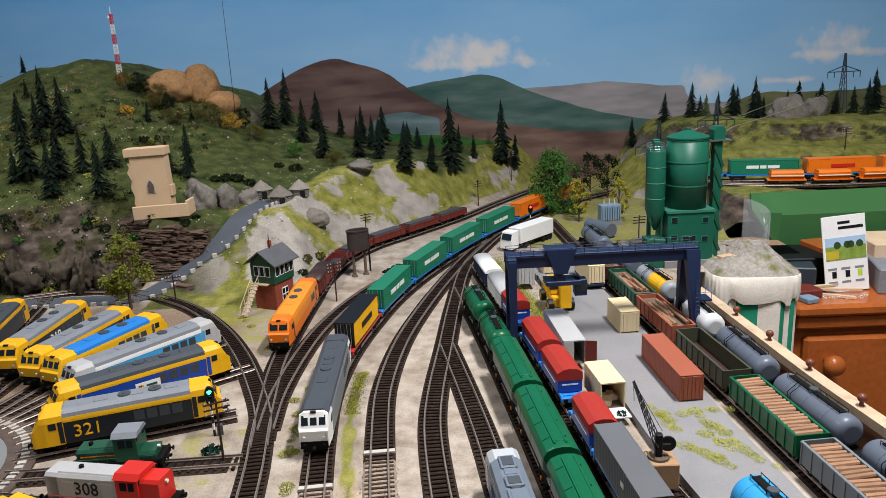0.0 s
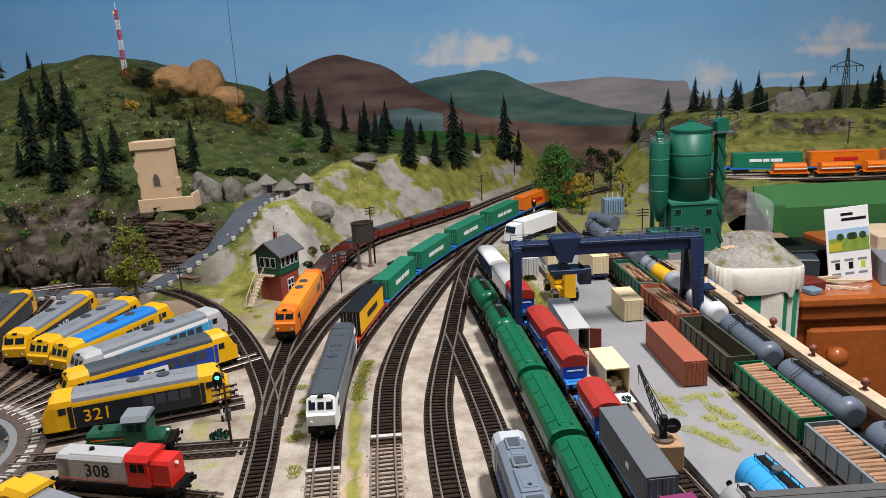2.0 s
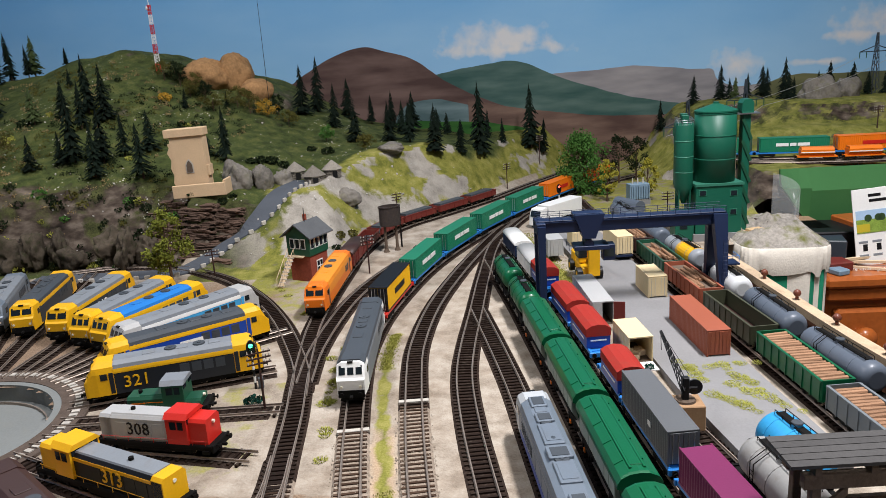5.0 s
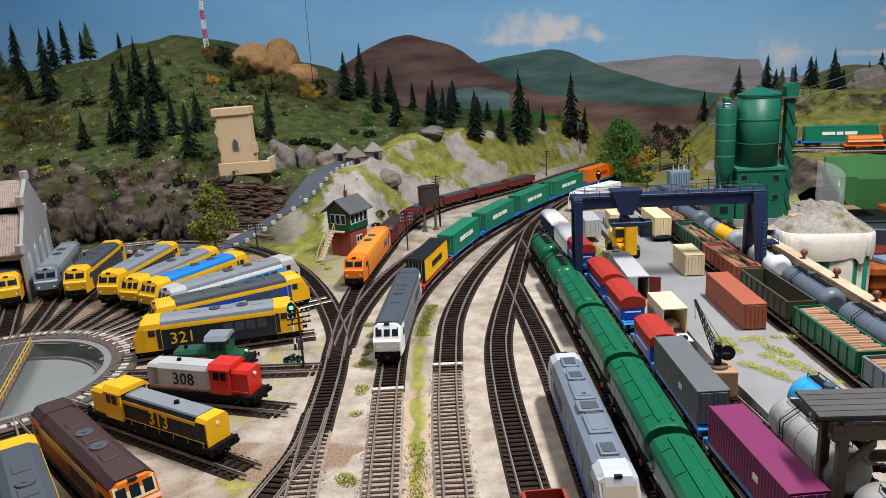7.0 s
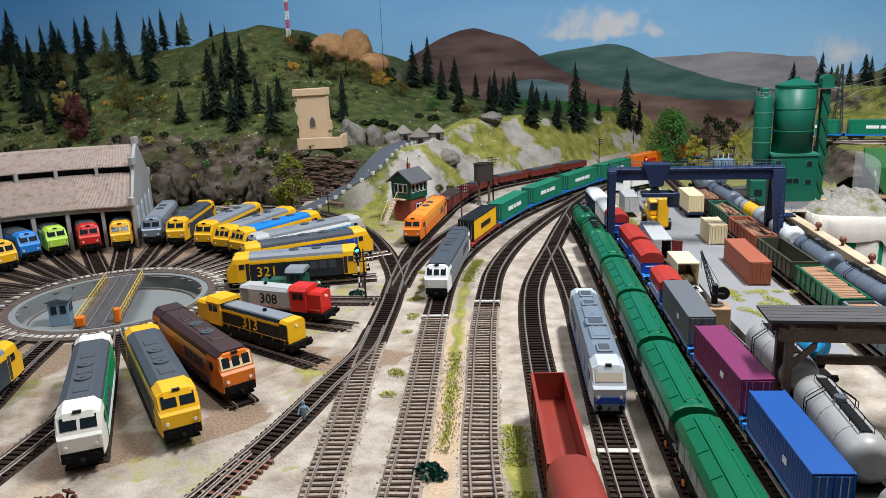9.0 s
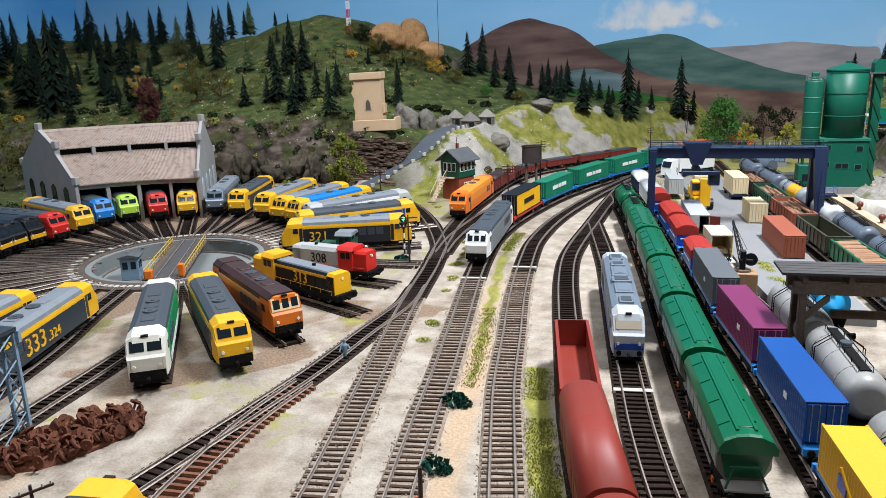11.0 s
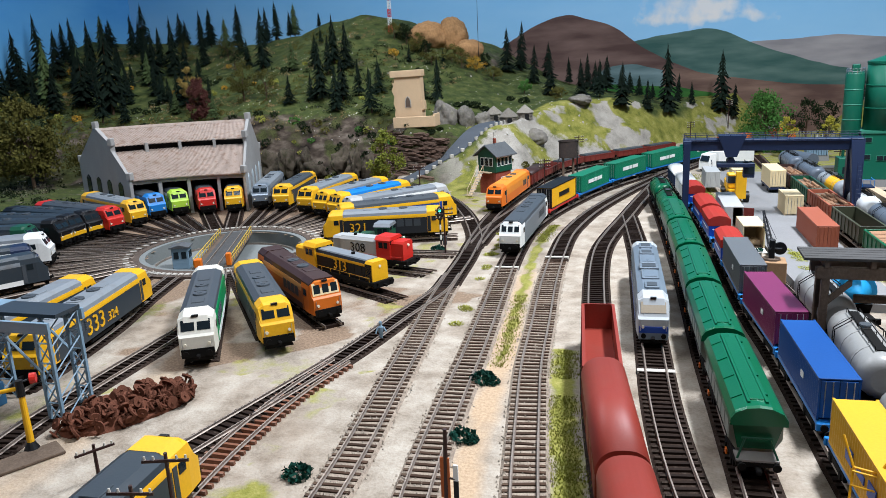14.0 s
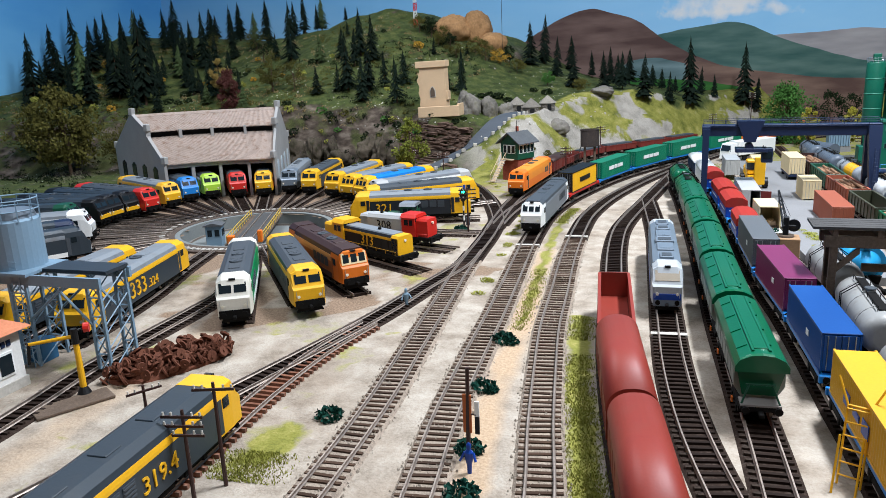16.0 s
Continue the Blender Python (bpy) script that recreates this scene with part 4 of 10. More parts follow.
def bogie(parent, y, axles, spread, half=0.0125, z=0.0):
    """Bogie frame with its wheelsets below it."""
    def frame_bm():
        bm = bmesh.new()
        for sx in (-1, 1):
            box(sx * half - 0.0012, sx * half + 0.0012, -spread / 2 - 0.006, spread / 2 + 0.006, 0.0035, 0.0085, 0.0006, bm)
            for i in range(axles):
                yy = (i / (axles - 1) - 0.5) * spread
                box(sx * half - 0.0020, sx * half + 0.0020, yy - 0.0022, yy + 0.0022, 0.0025, 0.0072, 0.0005, bm)
        box(-half, half, -0.004, 0.004, 0.006, 0.0095, 0, bm)
        return bm
    b = place("bogie", shared("bogie_%d_%.3f" % (axles, spread), frame_bm, CHASSIS), parent, "", pose(0, y, z))
    for i in range(axles):
        place("wheelset", shared("wheelset", wheelset_bm, RAILM), b, "", pose(0, (i / (axles - 1) - 0.5) * spread, 0))
    return b


def buffer_bm():
    bm = rod((0, 0, 0), (0, 0.0045, 0), 0.0010, 0.0010, 8)
    rod((0, 0.0045, 0), (0, 0.0054, 0), 0.0026, 0.0026, 10, bm)
    return bm


def buffers(parent, L, z=0.0115, material=None):
    for sy in (1, -1):
        for sx in (-1, 1):
            place("buffer", shared("buffer", buffer_bm, CHASSIS), parent, "", pose(sx * 0.010, sy * L / 2, z, 0, 0, 0 if sy > 0 else 180))
        part("coupling", box(-0.0016, 0.0016, -0.002, 0.006, -0.002, 0.001, 0.0005), CHASSIS, parent, "", pose(0, sy * (L / 2), 0.0085, 0, 0, 0 if sy > 0 else 180))


W = 0.0168


def cab_section(y, top, w=W, base=0.009):
    pts = [(-w, base), (w, base), (w, 0.034), (w * 0.93, 0.040), (w * 0.62, 0.0445), (-w * 0.62, 0.0445), (-w * 0.93, 0.040), (-w, 0.034)]
    return [(x, y, min(z, top)) for x, z in pts]


def fan_bm():
    bm = rod((0, 0, 0), (0, 0, 0.0016), 0.0068, 0.0064, 20)
    rod((0, 0, 0.0016), (0, 0, 0.0021), 0.0022, 0.0022, 10, bm)
    return bm


def engine(label, m, L=0.195, body=SLATE, band=YELLOW, roof=GREY, cab=YELLOW, skirt=CHASSIS, rear=None, number="", numcol=YELLOW, nose=0.010, band_z=(0.0325, 0.0375), fans=2,
           name="diesel_locomotive", lower=None, visor=None, panes=2, grilles=4, badge=None, num_y=0.028, apron=None, glass=GLASS, category="locomotive", group="engines round the turntable", size=(1, 1, 1), surround=None, cab_roof=None, suffix=""):
    """Diesel engine with a cab at each end; +y is its front."""
    e = thing(name, label, category, m @ Matrix.Diagonal((*size, 1)), group)
    half, c = L / 2, 0.030
    part("body", prism([(-W, 0.009), (W, 0.009), (W, band_z[0]), (-W, band_z[0])], -half + c, half - c), body, e)
    w2 = W + 0.0002
    part("body_stripe", prism([(-w2, band_z[0]), (w2, band_z[0]), (w2, band_z[1] - 0.003), (w2 * 0.97, band_z[1]), (-w2 * 0.97, band_z[1]), (-w2, band_z[1] - 0.003)], -half + c, half - c), band, e)
    z = band_z[1]
    part("roof", prism([(-W * 0.965, z), (W * 0.965, z), (W * 0.90, z + (0.0445 - z) * 0.55), (W * 0.55, 0.0445), (-W * 0.55, 0.0445), (-W * 0.90, z + (0.0445 - z) * 0.55)], -half + c, half - c), roof, e)
    if lower is not None:
        part("lower_band", prism([(-W - 0.0003, 0.0090), (W + 0.0003, 0.0090), (W + 0.0003, 0.0150), (-W - 0.0003, 0.0150)], -half + c, half - c), lower, e)
    for sy in (1, -1):
        col = cab if sy > 0 or rear is None else rear
        turn = pose(0, 0, 0, 0, 0, 0 if sy > 0 else 180)
        secs = [cab_section(half - c - 0.0004, 0.0446), cab_section(half - nose - 0.003, 0.0446), cab_section(half - nose + 0.001, 0.0425, W * 0.97), cab_section(half - 0.0025, 0.0275, W * 0.94),
                cab_section(half, 0.0255, W * 0.90), cab_section(half, 0.012, W * 0.90)]
        cb = part("cab", loft(secs), col, e, "", turn)
        # windscreen panes on the slope
        y0, z0, y1, z1 = half - nose + 0.001, 0.0415, half - 0.0027, 0.0285
        span, gap = W * 1.52, 0.0024
        w = (span - gap * (panes - 1)) / panes
        lerp = lambda u: (y0 + (y1 - y0) * u, z0 + (z1 - z0) * u)
        if surround is not None:
            (ya, za), (yb, zb) = lerp(0.02), lerp(0.98)
            part("screen_surround", plate([(-W * 0.86, yb, zb), (W * 0.86, yb, zb), (W * 0.84, ya, za), (-W * 0.84, ya, za)], 0.0004), surround, cb)
        if cab_roof is not None:
            part("cab_roof_skin", loft([[(x, y, z + 0.0005) for x, z in ((-W * 0.95, 0.0385), (-W * 0.93, 0.040), (-W * 0.62, 0.0446), (W * 0.62, 0.0446), (W * 0.93, 0.040), (W * 0.95, 0.0385))] for y in (half - c - 0.0006, half - nose - 0.001)]), cab_roof, cb)
        for k in range(panes):
            x0 = -span / 2 + k * (w + gap)
            (ya, za), (yb, zb) = lerp(0.16), lerp(0.84)
            part("windscreen", plate([(x0, yb, zb), (x0 + w, yb, zb), (x0 + w, ya, za), (x0, ya, za)], 0.0007), glass, cb)
        for sx in (-1, 1):
            part("side_window", box(sx * W - 0.0004, sx * W + 0.0005, half - 0.0235, half - 0.0165, 0.0265, 0.0335), GLASS, cb)
            part("cab_door", box(sx * W - 0.0004, sx * W + 0.0004, half - 0.0295, half - 0.0250, 0.0105, 0.0340, 0.0002), body if cab is not body else DGREY, cb)
            part("headlight", rod((sx * 0.0105, half - 0.0006, 0.0185), (sx * 0.0105, half + 0.0008, 0.0185), 0.0016, 0.0015, 10), LAMPLENS, cb)
        part("number_board", box(-0.003, 0.003, half - nose - 0.0005, half - nose + 0.0021, 0.0418, 0.0436), BLACK, cb)
        if apron is not None:
            part("apron", box(-W * 0.86, W * 0.86, half - 0.002, half + 0.0006, 0.0125, 0.0190, 0.0004), apron, cb)
        for sx in (-1, 1):
            part("front_handrail", rod((sx * 0.0128, half + 0.0008, 0.0150), (sx * 0.0128, half + 0.0008, 0.0245), 0.00035, None, 5), CHROME, cb)
        if visor is not None:
            part("cab_roof_panel", plate([(-W * 0.55, half - nose - 0.004, 0.0446), (W * 0.55, half - nose - 0.004, 0.0446), (W * 0.55, half - c + 0.004, 0.0446), (-W * 0.55, half - c + 0.004, 0.0446)], 0.0006), visor, cb)
        part("buffer_beam", box(-W * 0.88, W * 0.88, half - 0.003, half + 0.0004, 0.0060, 0.0148, 0.0006), skirt, e, "", turn)
        part("snow_plough", prism([(-W * 0.8, 0.0022), (W * 0.8, 0.0022), (W * 0.7, 0.0062), (-W * 0.7, 0.0062)], half - 0.004, half - 0.001), CHASSIS, e, "", turn)
    part("underframe", box(-0.0145, 0.0145, -half + 0.004, half - 0.004, 0.0070, 0.0095), CHASSIS, e)
    part("fuel_tank", box(-0.0145, 0.0145, -0.024, 0.024, 0.0022, 0.0080, 0.0015), CHASSIS, e)
    for sy in (1, -1):
        bogie(e, sy * (half - 0.045), 3, 0.040)
    buffers(e, L)
    for k in range(fans):
        y = (k - (fans - 1) / 2) * 0.030 - 0.012
        place("roof_fan", shared("roof_fan", fan_bm, DGREY), e, "", pose(0, y, 0.0444))
    for k in range(3):
        y = -half + c + 0.012 + k * (L - 2 * c - 0.02) / 3
        part("roof_hatch", box(-0.006, 0.006, y, y + 0.013, 0.0442, 0.0453, 0.0004), roof, e)
    for k in range(grilles):
        y = -half + c + 0.010 + k * 0.0125
        for sx in (-1, 1):
            bm = box(sx * W - 0.0003, sx * W + 0.0004, y, y + 0.010, 0.020, 0.0305)
            for q in range(4):
                box(sx * W - 0.0003, sx * W + 0.0009, y + 0.0005, y + 0.0095, 0.0210 + q * 0.0024, 0.0220 + q * 0.0024, 0, bm)
            part("grille", bm, DGREY if body is not DGREY else SLATE, e)
    if number:
        for sx in (-1, 1):
            if suffix:
                lettering(suffix, 0.0135, numcol, e, Matrix.Translation((sx * (W + 0.0005), num_y + sx * 0.0325, 0.0185)) @ pose(0, 0, 0, 90, 0, 90 * sx), "running_number")
            lettering(number, (0.024 if suffix else 0.0185) if len(number) == 3 else 0.015, numcol, e, Matrix.Translation((sx * (W + 0.0005), num_y if len(number) == 3 else 0.0084 * sx, 0.0208)) @ pose(0, 0, 0, 90, 0, 90 * sx), "running_number")
    if badge is not None:
        for sx in (-1, 1):
            part("side_badge", box(sx * (W + 0.0002) - 0.0002, sx * (W + 0.0004) + 0.0003, -0.014, 0.014, 0.0165, 0.0265), badge, e)
            for q, bc in enumerate((RED, GREEN, YELLOW)):
                part("badge_mark", box(sx * (W + 0.0006) - 0.0003, sx * (W + 0.0008) + 0.0002, sx * (-0.010 + q * 0.002) - 0.001, sx * (-0.010 + q * 0.002) + 0.001, 0.0195, 0.0235), bc, e)
            part("badge_lettering", box(sx * (W + 0.0006) - 0.0003, sx * (W + 0.0008) + 0.0002, min(sx * -0.002, sx * 0.010), max(sx * -0.002, sx * 0.010), 0.0205, 0.0228), DGREEN, e)
    return e


def hood_engine(label, m, L=0.178, hood=BLACK, stripe=YELLOW, roof=GREY, cabc=YELLOW, nose=YELLOW, number="313", numcol=YELLOW, cab_y=0.045, low=False, h=0.036, endc=YELLOW, line=None, size=(1, 1, 1)):
    """Road switcher: long hood, cab near the rear, walkways with rails."""
    e = thing("hood_diesel_locomotive", label, "locomotive", m @ Matrix.Diagonal((*size, 1)), "engines round the turntable")
    half, w = L / 2, 0.0125
    part("frame", box(-0.0155, 0.0155, -half, half, 0.0075, 0.0125, 0.0006), CHASSIS, e)
    prof = lambda z: [(-w, 0.0125), (w, 0.0125), (w, z - 0.003), (w * 0.8, z), (-w * 0.8, z), (-w, z - 0.003)]
    part("long_hood", prism(prof(h), -half + 0.006, cab_y - 0.013), hood, e)
    part("hood_end", prism(prof(h + 0.0004), -half + 0.0045, -half + 0.018), endc, e)
    part("hood_roof", prism([(-w * 0.82, h - 0.0008), (w * 0.82, h - 0.0008), (w * 0.7, h + 0.0014), (-w * 0.7, h + 0.0014)], -half + 0.018, cab_y - 0.013), hood if low else roof, e)
    if stripe is not None:
        part("hood_stripe", prism([(-w - 0.0003, h - 0.0062), (w + 0.0003, h - 0.0062), (w + 0.0003, h - 0.0030), (-w - 0.0003, h - 0.0030)], -half + 0.018, cab_y - 0.013), stripe, e)
    if line is not None:
        part("waist_line", prism([(-w - 0.0003, 0.0185), (w + 0.0003, 0.0185), (w + 0.0003, 0.0198), (-w - 0.0003, 0.0198)], -half + 0.008, cab_y - 0.013), line, e)
    wc = 0.0152
    cab = part("cab", prism([(-wc, 0.0125), (wc, 0.0125), (wc, 0.0385), (wc * 0.75, 0.0425), (-wc * 0.75, 0.0425), (-wc, 0.0385)], cab_y - 0.013, cab_y + 0.011), cabc, e)
    part("cab_roof", prism([(-wc - 0.001, 0.0388), (wc + 0.001, 0.0388), (wc * 0.75, 0.0436), (-wc * 0.75, 0.0436)], cab_y - 0.0145, cab_y + 0.0125), roof if low else cabc, e)
    part("short_hood", prism(prof(h - (0.006 if low else 0.0)), cab_y + 0.011, half - 0.006), nose, e)
    for sx in (-1, 1):
        part("cab_side_window", box(sx * wc - 0.0004, sx * wc + 0.0005, cab_y - 0.008, cab_y - 0.001, 0.028, 0.036), GLASS, cab)
        part("cab_side_window", box(sx * wc - 0.0004, sx * wc + 0.0005, cab_y + 0.001, cab_y + 0.007, 0.028, 0.036), GLASS, cab)
        for sy in (-0.0133, 0.0113):
            part("cab_end_window", box(sx * 0.009 - 0.0042, sx * 0.009 + 0.0042, cab_y + sy - 0.0004, cab_y + sy + 0.0006, 0.0335, 0.0385), GLASS, cab)
        bm = bmesh.new()
        for k in range(9):
            y = -half + 0.008 + k * (L - 0.016) / 8
            rod((sx * 0.0150, y, 0.0125), (sx * 0.0150, y, 0.0172), 0.00028, None, 5, bm)
        rod((sx * 0.0150, -half + 0.006, 0.0172), (sx * 0.0150, half - 0.006, 0.0172), 0.0003, None, 5, bm)
        part("handrail", bm, cabc, e)
        part("walkway_step", box(sx * 0.0155 - 0.002, sx * 0.0155 + 0.0012, half - 0.012, half - 0.004, 0.004, 0.0078), CHASSIS, e)
        for k in range(5):
            y = -half + 0.024 + k * 0.0145
            if y < cab_y - 0.03:
                part("hood_door", box(sx * w - 0.0003, sx * w + 0.0004, y, y + 0.0125, 0.0140, h - 0.0068), hood, e)
        if number:
            lettering(number, 0.0185, numcol, e, Matrix.Translation((sx * (w + 0.0006), -0.018, (0.0125 + h - 0.006) / 2 + 0.0022)) @ pose(0, 0, 0, 90, 0, 90 * sx), "running_number")
    for sy in (1, -1):
        part("headlight", rod((0, sy * (half - 0.0065), h - 0.006), (0, sy * (half - 0.0038), h - 0.006), 0.0018, None, 10), LAMPLENS, e)
        part("buffer_beam", box(-0.0158, 0.0158, sy * half - 0.0015, sy * half + 0.0015, 0.0055, 0.0135, 0.0005), CHASSIS, e)
        bogie(e, sy * (half - 0.040), 3 if L > 0.16 else 2, 0.036 if L > 0.16 else 0.024)
    part("fuel_tank", box(-0.014, 0.014, -0.018, 0.018, 0.0022, 0.0080, 0.0012), CHASSIS, e)
    part("exhaust_stack", rod((0, -0.03, h), (0, -0.03, h + 0.004), 0.0024, None, 10), CHASSIS, e)
    buffers(e, L + 0.002)
    return e


# engines on the stalls, anticlockwise from the camera's side
engine("green diesel locomotive with white cabs and dark grey roof", stall_seat(-57.5, 0.365), 0.195, paint("bright_green_paint", (0.008, 0.24, 0.075)), paint("bright_green_paint", (0.008, 0.24, 0.075)), DGREY, paint("ivory_paint", (0.70, 0.67, 0.58)), lower=WHITE)
engine("dark grey diesel locomotive with yellow cabs, parked on a stall track", stall_seat(-48.5, 0.362), 0.195, SLATE, YELLOW, DGREY, YELLOW)
engine("brown and orange diesel locomotive with cream window band", stall_seat(-40.0, 0.316), 0.188, paint("amber_paint", (0.30, 0.085, 0.02)), paint("amber_light", (0.52, 0.27, 0.09)), BROWN, paint("burnt_orange_paint", (0.62, 0.15, 0.012)), visor=YELLOW, panes=3, nose=0.007, surround=CREAM, cab_roof=BROWN, lower=BROWN, band_z=(0.0285, 0.0355))
hood_engine("black and yellow hood diesel locomotive numbered 313", stall_seat(-25.5, 0.283), 0.170, size=(0.95, 0.95, 0.97))
hood_engine("grey hood diesel locomotive numbered 308 with red cab", stall_seat(-10.5, 0.272) @ pose(0, 0, 0, 0, 0, 180), 0.136, paint("pale_grey_paint", (0.42, 0.42, 0.41)), None, paint("pale_grey_paint", (0.42, 0.42, 0.41)), RED, RED, "308", BLACK, 0.030, endc=paint("pale_grey_paint", (0.42, 0.42, 0.41)), h=0.038, size=(0.92, 0.88, 0.94))
hood_engine("small dark green shunting locomotive with orange line and grey cab roof", stall_seat(4.5, 0.246) @ pose(0, 0, 0, 0, 0, 180), 0.092, DGREEN, None, GREY, DGREEN, DGREEN, "", ORANGE, 0.012, True, 0.026, DGREEN, ORANGE, size=(0.9, 0.9, 0.92))
engine("dark grey and yellow diesel locomotive numbered 321", stall_seat(21, 0.243), 0.184, paint("ink_paint", (0.014, 0.017, 0.022)), YELLOW, GREY, YELLOW, number="321", num_y=0.040)
engine("blue and yellow diesel locomotive with a white side badge", stall_seat(39.5, 0.268), 0.200, BLUE, YELLOW, DGREY, YELLOW, badge=WHITE)
engine("white and sky blue diesel locomotive with grey roof", stall_seat(53.5, 0.302), 0.205, SKYBLUE, WHITE, GREY, paint("pale_grey_paint", (0.42, 0.42, 0.41)), lower=WHITE, panes=3)
engine("blue and yellow diesel locomotive with bright blue roof", stall_seat(67, 0.300), 0.180, YELLOW, YELLOW, MIDBLUE, YELLOW, lower=BLUE, panes=3)
engine("grey and yellow diesel locomotive with pale grey roof", stall_seat(77, 0.310), 0.190, SLATE, YELLOW, GREY, YELLOW, panes=3)
engine("grey and yellow diesel locomotive numbered 319", stall_seat(89.5, 0.335), 0.195, SLATE, YELLOW, GREY, YELLOW, number="319", numcol=WHITE, num_y=0.006)
engine("dark grey and yellow diesel locomotive", stall_seat(103, 0.365), 0.195, SLATE, YELLOW, DGREY, YELLOW)
engine("plain grey diesel locomotive", stall_seat(112, 0.385), 0.195, SILVER, GREY, GREY, SILVER)
engine("orange diesel locomotive in the roundhouse doorway", stall_seat(121.5, 0.370), 0.195, ORANGE, ORANGE, DGREY, YELLOW)
engine("red diesel locomotive in the roundhouse doorway", stall_seat(131, 0.382), 0.195, RED, RED, DGREY, RED)
engine("lime green diesel locomotive in the roundhouse doorway", stall_seat(139.8, 0.402), 0.195, LIME, WHITE, DGREY, LIME)
engine("blue diesel locomotive in the roundhouse doorway", stall_seat(147.8, 0.395), 0.195, MIDBLUE, MIDBLUE, DGREY, MIDBLUE)
engine("grey diesel locomotive with yellow cabs beside the roundhouse", stall_seat(157.5, 0.364), 0.200, GREY, YELLOW, GREY, YELLOW)
engine("red-nosed grey diesel locomotive", stall_seat(169, 0.352), 0.210, GREY, GREY, DGREY, RED)
for k, b in enumerate((176, 183.5, 190)):
    engine("dark slate diesel locomotive with yellow lower band", stall_seat(b, 0.362), 0.205, SLATE, DGREY, SLATE, BLACK, lower=YELLOW, apron=YELLOW)
engine("dark green diesel locomotive", stall_seat(198, 0.385), 0.205, DGREEN, DGREY, SLATE, DGREEN)
engine("white diesel locomotive with grey roof", stall_seat(215, 0.340), 0.215, WHITE, WHITE, GREY, WHITE, cab_roof=WHITE, size=(1.04, 1, 1.04))
engine("navy and white diesel locomotive", stall_seat(228, 0.352), 0.215, NAVY, WHITE, SLATE, NAVY, lower=WHITE)
engine("slate grey diesel locomotive with white lower band", stall_seat(241, 0.352), 0.215, SLATE, GREY, SLATE, SLATE, lower=WHITE, apron=WHITE)
engine("grey diesel locomotive with yellow cabs and roof fans", SIDE3.seat(SIDE3.s_at_y(0.180), 0.14), 0.220, SLATE, YELLOW, GREY, YELLOW, fans=3)
engine("grey diesel locomotive numbered 333 with yellow cabs", SIDE2.seat(SIDE2.s_at_y(0.210), 0.14), 0.225, SLATE, YELLOW, GREY, YELLOW, number="333", num_y=-0.016, suffix=".324", fans=3)

# trains on the running lines
s = LINE_A.s_at_y(0.862) - 0.105
engine("bright orange diesel locomotive with white waist line", LINE_A.seat(s, 0.13) @ pose(0, 0, 0, 0, 0, 180), 0.210, ORANGE, paint("amber_orange", (0.80, 0.27, 0.02)), paint("amber_orange", (0.80, 0.27, 0.02)), ORANGE, band_z=(0.0235, 0.0375), group="orange train", grilles=2, size=(0.92, 1, 0.97))
s_gray = LINE_C.s_at_y(0.600) - 0.110
engine("grey diesel locomotive with white cabs and a dark roof", LINE_C.seat(s_gray, 0.14) @ pose(0, 0, 0, 0, 0, 180), 0.222, paint("dull_grey_paint", (0.16, 0.18, 0.20)), paint("dull_grey_paint", (0.16, 0.18, 0.20)), DGREY, WHITE, panes=3, cab_roof=DGREY, group="container train", size=(0.93, 1, 0.96))
s_sil = LINE_F.s_at_y(0.312) - 0.113
# The cream pane colour holds the pale reflection on this windscreen.
s_engine = engine("silver modern diesel locomotive with white and blue cab front", LINE_F.seat(s_sil, 0.15) @ pose(0, 0, 0, 0, 0, 180), 0.226, SILVER, SILVER, SILVER, paint("silver_white", (0.42, 0.44, 0.45)), skirt=SILVER, panes=1, fans=3, group="yard engines", lower=BLUE, nose=0.012, apron=BLUE, glass=paint("cream_reflection_screen", (0.36, 0.30, 0.22), 0.2), size=(0.86, 1, 0.97))
silver_gear = s_engine
for y, w, l, h, m in ((0.072, 0.0075, 0.008, 0.0022, DGREY), (0.036, 0.0095, 0.014, 0.0018, SILVER), (0.010, 0.0110, 0.008, 0.0026, DGREY), (-0.020, 0.0095, 0.016, 0.0016, SILVER), (-0.046, 0.0085, 0.007, 0.0024, DGREY), (-0.075, 0.0080, 0.009, 0.0022, DGREY)):
    bx = part("roof_box", box(-w, w, y - l, y + l, 0.0440, 0.0445 + h, 0.0006), SILVER, silver_gear)
    part("roof_grille", box(-w * 0.7, w * 0.7, y - l * 0.75, y + l * 0.75, 0.0446 + h, 0.0449 + h), m, bx)
for sx in (-1, 1):
    for k in range(7):
        part("side_panel", box(sx * W - 0.0003, sx * W + 0.0004, -0.080 + k * 0.0235, -0.060 + k * 0.0235, 0.0175, 0.0315, 0.0002), SILVER, silver_gear)
s_319 = CROSS.s_at_y(0.020) + 0.117
engine("dark grey and yellow diesel locomotive numbered 319.4", CROSS.seat(s_319, 0.13), 0.200, SLATE, YELLOW, SLATE, YELLOW, number="319.4", fans=0, group="yard engines")


